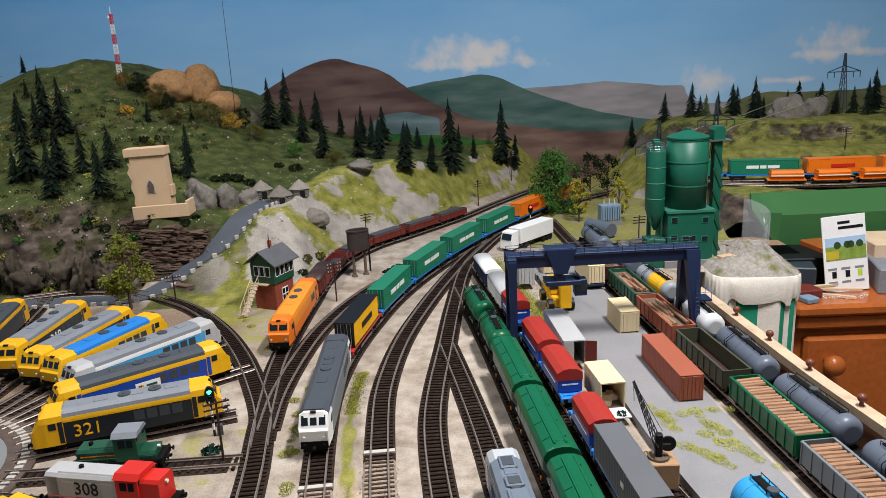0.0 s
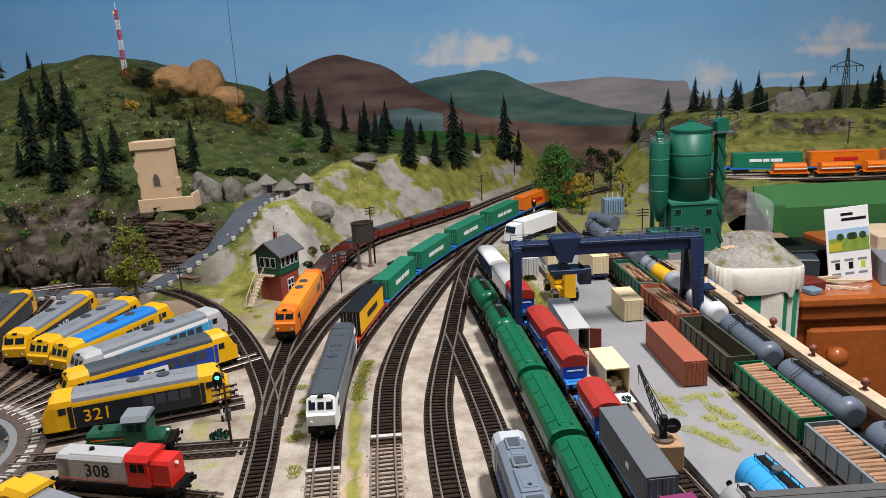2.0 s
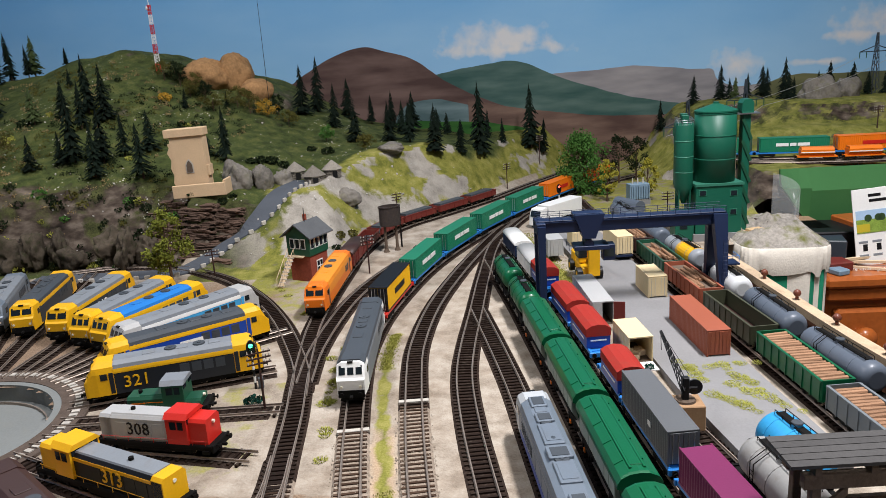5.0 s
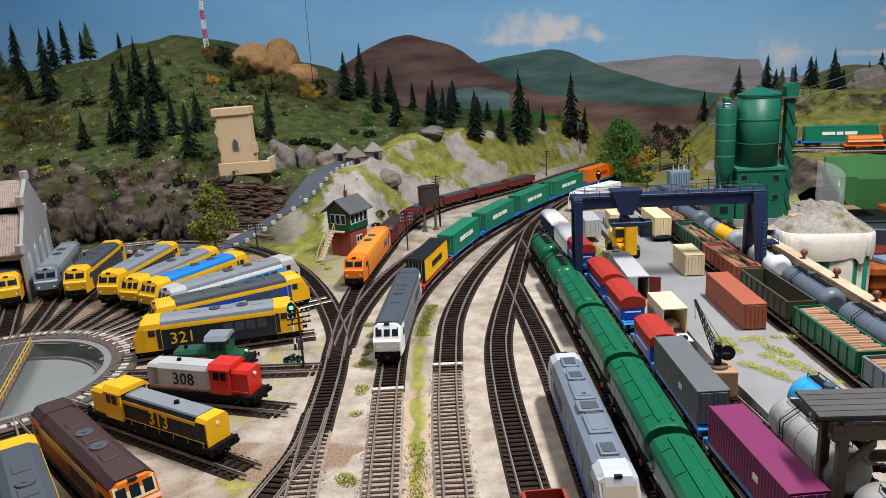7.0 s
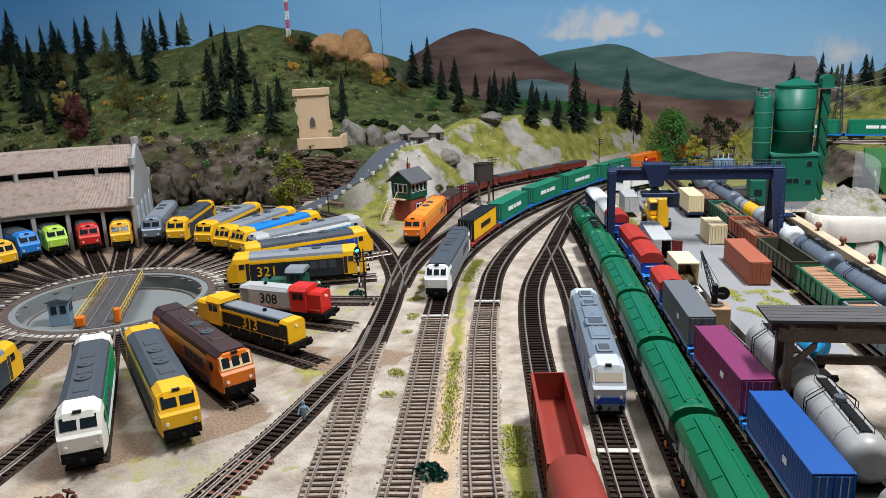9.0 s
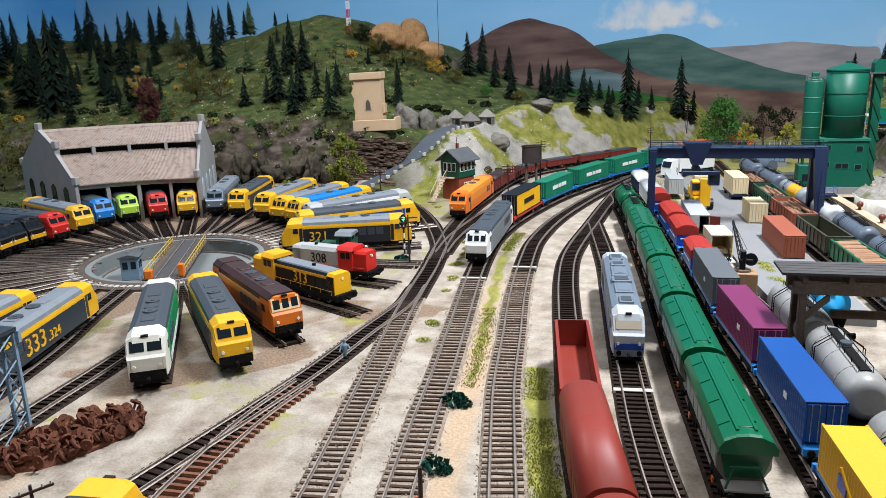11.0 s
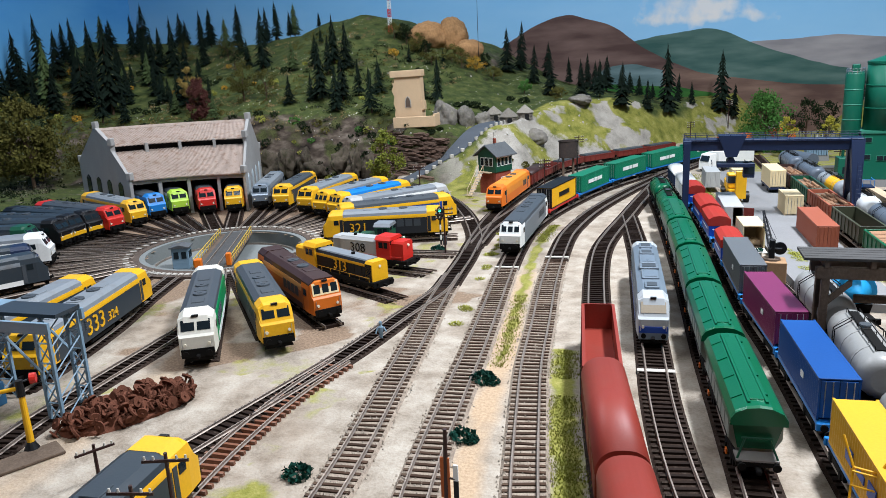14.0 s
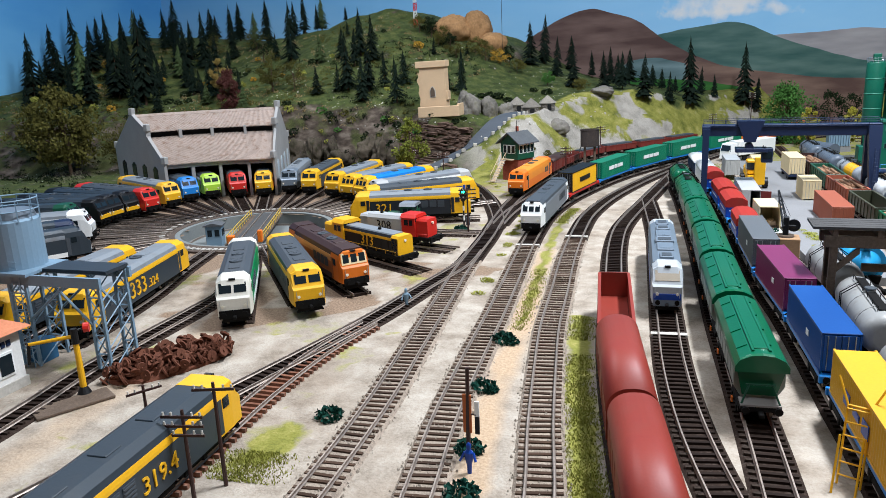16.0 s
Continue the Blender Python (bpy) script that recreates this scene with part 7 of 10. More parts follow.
telegraph_pole(-0.180, 0.600, 0.070, 3, 30)
telegraph_pole(-0.140, 1.082, 0.068, 3, 35)
telegraph_pole(-0.128, 1.425, 0.075, 3, 40)
telegraph_pole(0.115, 1.79, 0.070, 3, 40)
telegraph_pole(0.215, 1.99, 0.085, 3, 40)
telegraph_pole(-0.413, 1.110, 0.050, 2, 20)
telegraph_pole(-0.530, 1.205, 0.045, 2, 20)
telegraph_pole(-0.111, -0.050, 0.070, 1, 20)
telegraph_pole(-0.120, -0.068, 0.060, 3, 15)
telegraph_pole(-0.220, 0.004, 0.030, 1, 60)
telegraph_pole(0.415, 1.36, 0.060, 3, 10)
telegraph_pole(0.99, 1.72, 0.055, 3, 10)


def light_signal(x, y, lens, h=0.052, label="", turn=0):
    s = thing("colour_light_signal", label, "signal", pose(x, y, gz(x, y), 0, 0, turn))
    for k in range(5):
        part("post_band", rod((0, 0, h * 0.7 * k / 5), (0, 0, h * 0.7 * (k + 1) / 5), 0.0013, None, 8), WHITE if k % 2 else BLACK, s)
    part("signal_head", loft([[(math.cos(q * math.pi / 8) * 0.0052, yy, h * 0.86 + math.sin(q * math.pi / 8) * 0.0105) for q in range(16)] for yy in (-0.0012, 0.0022)]), BLACK, s)
    for z, m in ((h * 0.86 + 0.005, lens), (h * 0.86 - 0.002, BLACK)):
        part("lens", rod((0, -0.0012, z), (0, -0.0026, z), 0.0024, 0.0022, 14), m, s)
        part("lens_hood", loft([[(math.cos(q * math.pi / 8) * 0.0030, yy, z + math.sin(q * math.pi / 8) * 0.0030) for q in range(9)] for yy in (-0.0012, -0.0046)], caps=False), BLACK, s)
    part("relay_box", box(0.003, 0.009, -0.002, 0.004, 0, 0.012, 0.0005), DGREY, s)
    return s


light_signal(-0.205, 0.652, LAMP_G, 0.054, "black signal with striped post showing a green lamp", 20)
light_signal(0.222, 1.545, LAMP_R, 0.046, "black signal showing a red lamp beside the main line", 12)


# ---- the container terminal ----
def slab_sheet():
    pts = [(0.175, 1.30), (0.205, 1.02), (0.222, 0.80), (0.240, 0.60), (0.262, 0.46), (0.345, 0.46), (0.330, 0.62), (0.316, 0.78), (0.298, 0.95), (0.282, 1.10), (0.262, 1.30)]
    bm = bmesh.new()
    lo, hi = [bm.verts.new((x, y, 0.0002)) for x, y in pts], [bm.verts.new((x, y, 0.0090)) for x, y in pts]
    bm.faces.new(hi)
    for i in range(len(pts)):
        j = (i + 1) % len(pts)
        bm.faces.new((lo[i], lo[j], hi[j], hi[i]))
    bmesh.ops.recalc_face_normals(bm, faces=bm.faces)
    return tagged(part("terminal_paving", bm, CONCRETE), "smooth grey concrete paving of the container terminal", "paving", kind="structure")


slab_sheet()
ZS = 0.0090
container("terracotta steel container standing on the concrete yard", pose(0.2975, 0.733, ZS, 0, 0, 5), 0.122, RUSTBOX, group="yard containers", marks=())
container("cream steel container standing on the concrete yard", pose(0.2815, 0.903, ZS, 0, 0, 5), 0.060, CREAM, group="yard containers")
container("cream steel container stacked near the crane", pose(0.271, 1.100, ZS + 0.010, 0, 0, 6), 0.085, CREAM, group="yard containers")
container("small tan container near the crane", pose(0.215, 1.180, ZS, 0, 0, 4), 0.05, CREAM, H=0.026, group="yard containers")
container("pale grey container on the concrete yard", pose(0.166, 1.136, ZS, 0, 0, 6), 0.075, paint("pale_grey_paint", (0.42, 0.42, 0.41)), group="yard containers")
tr = thing("container_trailer", "low blue trailer below a cream container", "trailer", pose(0.271, 1.100, ZS, 0, 0, 6))
part("trailer_deck", box(-0.013, 0.013, -0.042, 0.042, 0.006, 0.0098, 0.0004), NAVY, tr)
for y in (-0.030, -0.018, 0.030):
    for x in (-0.0105, 0.0105):
        part("wheel", rod((x - 0.002, y, 0.0042), (x + 0.002, y, 0.0042), 0.0042, None, 12), BLACK, tr)


def open_container(label, x, y, turn, L, col, door, load=False):
    """Container with its end open and a door swung out."""
    c = thing("open_container", label, "container", pose(x, y, ZS, 0, 0, turn), "yard containers")
    w, H, h = 0.0128, 0.0300, L / 2
    for sx in (-1, 1):
        n = int(L / 0.003)
        out = [(sx * (w + (0.0009 if (k // 2) % 2 else 0.0005)), -h + L * (k - k % 2 * 0.3) / n) for k in range(n + 1)]
        rim = out + [(sx * (w - 0.0006), h), (sx * (w - 0.0006), -h)]
        part("side_panel", loft([[(px, py, pz) for px, py in rim] for pz in (0, H)]), col, c)
    part("roof_panel", box(-w - 0.0006, w + 0.0006, -h - 0.0003, h, H - 0.001, H + 0.0004), col, c)
    part("floor_panel", box(-w, w, -h, h, 0, 0.0012), WOODDARK, c)
    part("rear_panel", box(-w, w, h - 0.001, h, 0, H), col, c)
    if door is not None:
        part("open_door", box(w, w + 0.0010, -h - 0.014, -h, 0.001, H - 0.001), door, c, "", pose(0, 0, 0) @ Matrix.Translation((w, -h, 0)) @ pose(0, 0, 0, 0, 0, 75) @ Matrix.Translation((-w, h, 0)))
        part("shut_door", box(-w, -0.001, -h - 0.0006, -h + 0.0004, 0.001, H - 0.001), col, c)
    if load:
        part("dropped_ramp", box(-w, w, -h - 0.022, -h, 0.0002, 0.0012), WHITE, c)
    return c


open_container("grey steel container with one red door open", 0.191, 0.838, 5, 0.116, paint("pale_grey_paint", (0.42, 0.42, 0.41)), OXIDE)
open_container("cream container open at the end, loaded with crates", 0.2135, 0.690, 7, 0.058, CREAM, None, True)
rnd = random.Random(4)
for k in range(5):
    c = Matrix.LocRotScale((0.2135, 0.690, ZS + 0.0014), Euler((0, 0, radians(7))), None) @ Vector((rnd.uniform(-0.008, 0.008), -0.022 + k * 0.004, 0))
    tagged(part("wooden_crate", box(-0.004, 0.004, -0.003, 0.003, 0, 0.006 + 0.002 * (k % 3), 0.0004), WOODPALE, None, "", pose(c.x, c.y, c.z, 0, 0, rnd.uniform(-20, 20))), "small pale wooden crate inside the open container", "crate", "crates")


def leaf_blob(r, n, rng, squash=1.0):
    """Cloud of small leaf-like faces."""
    bm = bmesh.new()
    for _ in range(n):
        d = Vector((rng.gauss(0, 1), rng.gauss(0, 1), rng.gauss(0, 1))).normalized() * r * rng.uniform(0.35, 1.0) ** 0.5
        d.z *= squash
        s = r * rng.uniform(0.10, 0.20)
        q = Euler((rng.uniform(0, 6), rng.uniform(0, 6), rng.uniform(0, 6))).to_matrix()
        vs = [bm.verts.new(d + q @ Vector(p) * s) for p in ((-1, -0.7, 0), (1, -0.6, 0.2), (0.9, 0.8, 0), (-0.8, 0.7, 0.3))]
        bm.faces.new(vs[:3])
        bm.faces.new((vs[0], vs[2], vs[3]))
    return bm


def bush(x, y, r, material, label, squash=0.6, n=150, z=None, seed=0):
    z = gz(x, y) if z is None else z
    return tagged(part("bush", leaf_blob(r, n, random.Random(seed + int(x * 1e4)), squash), material, None, "", pose(x, y, z + r * squash * 0.55)), label, "bush", "bushes")


bush(0.223, 0.646, 0.006, LEAF_T, "small dark green shrub beside the open container", z=ZS)


def gantry_crane():
    g = thing("gantry_crane", "dark blue gantry crane spanning the container yard", "crane", pose(0.243, 0.872, ZS, 0, 0, 2))
    sp, zb = 0.116, 0.117
    beam = part("main_beam", box(-sp - 0.006, sp + 0.010, -0.011, 0.011, zb - 0.017, zb, 0.0008), NAVY, g)
    for y in (-0.013, 0.013):
        bm = rod((-sp - 0.004, y, zb + 0.0075), (sp + 0.008, y, zb + 0.0075), 0.0004, None, 5)
        rod((-sp - 0.004, y, zb + 0.004), (sp + 0.008, y, zb + 0.004), 0.0003, None, 5, bm)
        for k in range(16):
            x = -sp - 0.004 + k * (2 * sp + 0.012) / 15
            rod((x, y, zb - 0.002), (x, y, zb + 0.0075), 0.0004, None, 5, bm)
        part("beam_railing", bm, NAVY, beam)
        part("beam_walkway", box(-sp - 0.004, sp + 0.008, min(y, y * 0.8), max(y, y * 0.8) + 0.0004, zb - 0.003, zb - 0.002), NAVY, beam)
    for y in (-0.030, 0.022):
        part("leg", loft([[(-sp + a * 0.005, y * 0.8 + b * 0.005, zb - 0.004) for a, b in ((-1, -1), (1, -1), (1, 1), (-1, 1))], [(-sp + a * 0.0042, y + b * 0.0042, 0.004) for a, b in ((-1, -1), (1, -1), (1, 1), (-1, 1))]]), NAVY, g)
        part("leg", loft([[(sp + a * 0.009, y * 0.35 + b * 0.007, zb - 0.002) for a, b in ((-1, -1), (1, -1), (1, 1), (-1, 1))], [(sp + a * 0.0045, y * 1.2 + b * 0.0045, 0.004) for a, b in ((-1, -1), (1, -1), (1, 1), (-1, 1))]]), NAVY, g)
    for x in (-sp, sp):
        part("wheel_sill", box(x - 0.005, x + 0.005, -0.042, 0.034, 0.0, 0.006, 0.0006), NAVY, g)
    part("beam_cap", box(-sp - 0.006, -sp + 0.006, -0.024, 0.020, zb - 0.015, zb - 0.001, 0.0006), NAVY, g)
    tr = part("trolley", loft([[(-0.052 + a * w, b * 0.0145, z) for a, b in ((-1, -1), (1, -1), (1, 1), (-1, 1))] for w, z in ((0.020, zb + 0.006), (0.018, zb + 0.001), (0.009, zb - 0.022), (0.008, zb - 0.026))]), NAVY, g)
    part("spreader", box(-0.072, -0.026, -0.014, 0.014, zb - 0.042, zb - 0.036, 0.0006), NAVY, tr)
    part("trolley_cabin", box(-0.034, -0.018, -0.010, 0.006, zb - 0.058, zb - 0.036, 0.0008), NAVY, tr)
    part("cabin_window", box(-0.0325, -0.0195, -0.0108, -0.0098, zb - 0.052, zb - 0.041), GLASS, tr)
    part("hoist_drum", rod((-0.052, -0.012, zb - 0.034), (-0.052, 0.012, zb - 0.034), 0.006, None, 14), NAVY, tr)
    bm = bmesh.new()
    for x in (-0.079, -0.031):
        for y in (-0.013, 0.013):
            rod((x, y, zb - 0.041), (x, y, zb - 0.034), 0.0004, None, 5, bm)
            rod((x, y, zb - 0.034), (x, -y, zb - 0.034), 0.0004, None, 5, bm)
    part("spreader_railing", bm, NAVY, tr)
    cab = part("stair_platform", box(sp + 0.009, sp + 0.026, -0.020, 0.004, 0.046, 0.048), NAVY, g)
    bm = bmesh.new()
    for x, y in ((sp + 0.025, -0.019), (sp + 0.025, 0.003), (sp + 0.010, -0.019)):
        rod((x, y, 0.048), (x, y, 0.058), 0.0004, None, 5, bm)
    rod((sp + 0.025, -0.019, 0.058), (sp + 0.025, 0.003, 0.058), 0.0004, None, 5, bm)
    rod((sp + 0.010, -0.019, 0.058), (sp + 0.025, -0.019, 0.058), 0.0004, None, 5, bm)
    part("platform_railing", bm, MIDBLUE, cab)
    bm = bmesh.new()
    for k in range(14):
        rod((sp - 0.002, -0.036, 0.008 + k * 0.0055), (sp + 0.004, -0.036, 0.008 + k * 0.0055), 0.0003, None, 5, bm)
    for x in (sp - 0.002, sp + 0.004):
        rod((x, -0.036, 0.004), (x, -0.036, 0.085), 0.0004, None, 5, bm)
    part("leg_ladder", bm, NAVY, g)


gantry_crane()


def reach_stacker():
    v = thing("reach_stacker", "yellow reach stacker truck with black tyres", "vehicle", Matrix.LocRotScale((0.204, 0.995, ZS), Euler((0, 0, radians(6))), (1.2, 1.3, 1.35)))
    part("chassis", box(-0.010, 0.010, -0.024, 0.026, 0.006, 0.015, 0.0012), YELLOW, v)
    part("cab", box(-0.011, -0.001, -0.010, 0.006, 0.016, 0.034, 0.001), YELLOW, v)
    part("cab_window", box(-0.0113, -0.0007, -0.0104, 0.0064, 0.022, 0.031), GLASS, v)
    part("counterweight", box(-0.011, 0.011, 0.014, 0.030, 0.010, 0.024, 0.002), YELLOW, v)
    part("boom", loft([[(0.006 + a * 0.003, 0.024 - 0.052 * u, 0.024 + 0.014 * u + b * 0.003) for a, b in ((-1, -1), (1, -1), (1, 1), (-1, 1))] for u in (0, 1)]), YELLOW, v)
    part("mast", box(-0.004, 0.010, -0.031, -0.027, 0.006, 0.040, 0.0006), YELLOW, v)
    for x in (-0.0125, 0.0125):
        for y in (-0.018, 0.020):
            w = part("tyre", rod((x - 0.0032, y, 0.0068), (x + 0.0032, y, 0.0068), 0.0068, None, 18), BLACK, v)
            part("rim", rod((x - 0.0034, y, 0.0068), (x + 0.0034, y, 0.0068), 0.0032, None, 12), YELLOW, w)


reach_stacker()


def yard_crane():
    c = thing("yard_derrick", "black lattice derrick crane on a tan block plinth", "crane", pose(0.229, 0.524, ZS, 0, 0, 0))
    part("plinth", box(-0.012, 0.013, -0.013, 0.012, 0, 0.024, 0.0008), mat("plinth_card", (0.36, 0.22, 0.12), 0.8, bump=0.1), c)
    part("turntable_base", rod((-0.002, 0, 0.024), (-0.002, 0, 0.026), 0.0095, 0.009, 20), WOODDARK, c)
    part("king_post", box(-0.005, 0.001, -0.003, 0.003, 0.024, 0.047, 0.0008), BLACK, c)
    part("gear_wheel", rod((0.006, -0.001, 0.037), (0.006, 0.001, 0.037), 0.007, None, 18), BLACK, c)
    part("winch_drum", rod((-0.006, 0, 0.036), (0.008, 0, 0.036), 0.0022, None, 10), BLACK, c)
    bm = bmesh.new()
    base, tip = Vector((-0.002, -0.004, 0.034)), Vector((-0.008, 0.068, 0.064))
    side = Vector((0.86, 0.5, 0)) * 0.0032
    up = Vector((0.1, -0.45, 0.85)) * 0.0034
    chords = []
    for a in (-1, 1):
        for b in (-1, 1):
            p, q = base + side * a + up * b, tip + side * a * 0.25 + up * b * 0.25
            rod(p, q, 0.0005, None, 5, bm)
            chords.append((p, q))
    for k in range(9):
        for i, j in ((0, 1), (2, 3), (0, 2), (1, 3)):
            rod(chords[i][0].lerp(chords[i][1], k / 9), chords[j][0].lerp(chords[j][1], (k + 1) / 9), 0.00035, None, 4, bm)
    part("lattice_jib", bm, BLACK, c)
    part("hook_cable", rod(tip, tip + Vector((0.001, 0, -0.020)), 0.0003, None, 4), BLACK, c)
    part("back_stay", rod((0.002, 0.004, 0.047), tip, 0.0003, None, 4), BLACK, c)


yard_crane()


def timber_gantry():
    g = thing("timber_gantry", "weathered timber loading gantry with a dark plank top", "gantry", Matrix.LocRotScale((0.2475, 0.331, 0), Euler((0, 0, radians(3))), (1, 1, 1.32)))
    for x in (0.004, 0.135, 0.20):
        for y in (-0.006, 0.018):
            part("post", box(x - 0.0030, x + 0.0030, y - 0.003, y + 0.003, 0, 0.056, 0.0005), WOODDARK, g)
        part("brace", plate([(x + 0.003, -0.007, 0.038), (x + 0.003, -0.007, 0.043), (x + 0.020, -0.007, 0.056), (x + 0.020, -0.007, 0.051)], 0.002), WOODDARK, g)
    for y in (-0.006, 0.018):
        part("long_beam", box(-0.004, 0.215, y - 0.0032, y + 0.0032, 0.055, 0.0625, 0.0004), WOODDARK, g)
    part("lower_beam", box(0.030, 0.150, 0.008, 0.012, 0.036, 0.041), WOODDARK, g)
    for k in range(5):
        part("deck_plank", box(-0.014, 0.225, -0.012 + k * 0.0075, -0.0052 + k * 0.0075, 0.0675, 0.0692), mat("tarred_plank", (0.075, 0.072, 0.070), 0.85, var=0.25, big=40, spread=0.5) if k == 0 else bpy.data.materials["tarred_plank"], g)
    for k in range(7):
        part("joist", box(0.002 + k * 0.034, 0.006 + k * 0.034, -0.010, 0.024, 0.0625, 0.0675), WOODDARK, g)


timber_gantry()


def service_ladder():
    g = thing("service_platform", "yellow tubular service ladder beside the container siding", "ladder", pose(0.236, 0.055, 0, 0, 0, -20))
    bm = bmesh.new()
    for x in (-0.006, 0.006):
        rod((x, 0, 0), (x, 0.010, 0.045), 0.0007, None, 6, bm)
        rod((x, 0.010, 0.045), (x * 2.1, 0.014, 0.060), 0.0007, None, 6, bm)
        rod((x, -0.012, 0), (x, -0.003, 0.032), 0.0007, None, 6, bm)
    for k in range(6):
        u = k / 6
        rod((-0.006, 0.010 * u, 0.045 * u + 0.006), (0.006, 0.010 * u, 0.045 * u + 0.006), 0.0006, None, 6, bm)
    rod((-0.006, 0.010, 0.045), (0.006, 0.010, 0.045), 0.0007, None, 6, bm)
    part("ladder_frame", bm, YELLOW, g)


service_ladder()


def silo_plant():
    g = thing("silo_plant", "green cement silo plant with a tall elevator shaft", "silo", Matrix.LocRotScale((0.460, 1.224, 0), Euler((0, 0, radians(2))), (0.95, 0.95, 1.04)))
    SG = paint("silo_green", (0.006, 0.098, 0.058), 0.45, dirt=0.15, dirtcol=(0.04, 0.10, 0.07))
    base = part("machine_house", box(-0.042, 0.042, -0.036, 0.036, 0.012, 0.095, 0.0008), SG, g)
    part("plinth", box(-0.046, 0.046, -0.040, 0.040, 0, 0.012), CONCRETE, g)
    part("house_cornice", box(-0.044, 0.044, -0.038, 0.038, 0.093, 0.097), paint("silo_green_pale", (0.03, 0.16, 0.105), 0.5), g)
    for x, z in ((-0.030, 0.082), (0.026, 0.080), (-0.030, 0.052), (-0.008, 0.050), (0.004, 0.050), (0.026, 0.048)):
        f = part("window_frame", box(x - 0.0065, x + 0.0065, -0.0368, -0.0356, z - 0.0050, z + 0.0050), paint("silo_green_pale", (0.03, 0.16, 0.105), 0.5), base)
        part("window_pane", box(x - 0.0052, x + 0.0052, -0.0373, -0.0353, z - 0.0038, z + 0.0038), GLASS, f)
    main = part("main_silo", loft([[(0.002 + math.cos(q * math.pi / 20) * r, 0.002 + math.sin(q * math.pi / 20) * r, z) for q in range(40)] for r, z in ((0.0365, 0.097), (0.0365, 0.214))]), SG, g)
    main.data.polygons.foreach_set("use_smooth", [len(p.vertices) == 4 for p in main.data.polygons])
    part("silo_roof", loft([[(0.002 + math.cos(q * math.pi / 20) * r, 0.002 + math.sin(q * math.pi / 20) * r, z) for q in range(40)] for r, z in ((0.0378, 0.212), (0.0378, 0.2145), (0.005, 0.225), (0.005, 0.228))]), SG, g)
    for z in (0.135, 0.174, 0.210):
        part("silo_hoop", loft([[(0.002 + math.cos(q * math.pi / 20) * r, 0.002 + math.sin(q * math.pi / 20) * r, zz) for q in range(40)] for r, zz in ((0.0365, z - 0.0012), (0.0373, z - 0.0006), (0.0373, z + 0.0006), (0.0365, z + 0.0012))]), SG, main)
    for x, y in ((-0.058, -0.012), (-0.050, 0.022)):
        s = part("slim_silo", loft([[(x + math.cos(q * math.pi / 12) * r, y + math.sin(q * math.pi / 12) * r, z) for q in range(24)] for r, z in ((0.003, 0.062), (0.0165, 0.090), (0.0165, 0.194), (0.015, 0.197))]), SG, g)
        s.data.polygons.foreach_set("use_smooth", [len(p.vertices) == 4 for p in s.data.polygons])
        for z in (0.116, 0.142, 0.168):
            part("silo_hoop", loft([[(x + math.cos(q * math.pi / 12) * r, y + math.sin(q * math.pi / 12) * r, zz) for q in range(24)] for r, zz in ((0.0165, z - 0.001), (0.0171, z), (0.0165, z + 0.001))]), paint("silo_green_pale", (0.03, 0.16, 0.105), 0.5), s)
        bm = bmesh.new()
        for k in range(12):
            a = k * math.pi / 6
            rod((x + math.cos(a) * 0.016, y + math.sin(a) * 0.016, 0.194), (x + math.cos(a) * 0.016, y + math.sin(a) * 0.016, 0.203), 0.0004, None, 4, bm)
            b2 = a + math.pi / 6
            for z in (0.199, 0.203):
                rod((x + math.cos(a) * 0.016, y + math.sin(a) * 0.016, z), (x + math.cos(b2) * 0.016, y + math.sin(b2) * 0.016, z), 0.0004, None, 4, bm)
        part("top_railing", bm, CHROME, s)
        for a in range(4):
            q = a * math.pi / 2 + 0.7
            part("silo_leg", rod((x + math.cos(q) * 0.014, y + math.sin(q) * 0.014, 0.0), (x + math.cos(q) * 0.014, y + math.sin(q) * 0.014, 0.094), 0.0012, None, 6), SG, s)
        part("filter_box", box(x - 0.006, x + 0.006, y - 0.005, y + 0.005, 0.197, 0.210, 0.0006), SG, s)
    part("side_house", box(-0.078, -0.044, -0.034, 0.0, 0, 0.050, 0.0006), SG, g)
    part("side_house_window", box(-0.070, -0.056, -0.0348, -0.0336, 0.022, 0.034), GLASS, g)
    el = part("elevator_shaft", box(0.046, 0.060, -0.014, 0.004, 0, 0.216, 0.0006), SG, g)
    part("elevator_head", loft([[(0.053 + a * w, -0.005 + b * 0.012, z) for a, b in ((-1, -1), (1, -1), (1, 1), (-1, 1))] for w, z in ((0.0105, 0.208), (0.0105, 0.224), (0.006, 0.230))]), SG, el)
    part("elevator_gallery", box(0.034, 0.074, -0.020, 0.010, 0.206, 0.208), CHROME, el)
    for k in range(5):
        z = 0.02 + k * 0.036
        part("stair_flight", plate([(0.0605, -0.016, z), (0.0605, -0.0145, z), (0.0445, -0.0145, z + 0.034), (0.0445, -0.016, z + 0.034)], 0.004), DGREEN, el)
    bm = bmesh.new()
    for x, y in ((0.036, 0.010), (0.044, 0.010), (0.036, 0.018), (0.044, 0.018)):
        rod((x, y, 0), (x, y, 0.206), 0.0005, None, 4, bm)
    for k in range(16):
        z = 0.010 + k * 0.0125
        rod((0.036, 0.010, z), (0.044, 0.010, z + 0.0125), 0.0004, None, 4, bm)
        rod((0.044, 0.010, z), (0.044, 0.018, z + 0.0125), 0.0004, None, 4, bm)
    part("ladder_cage", bm, WOODPALE, g)


silo_plant()


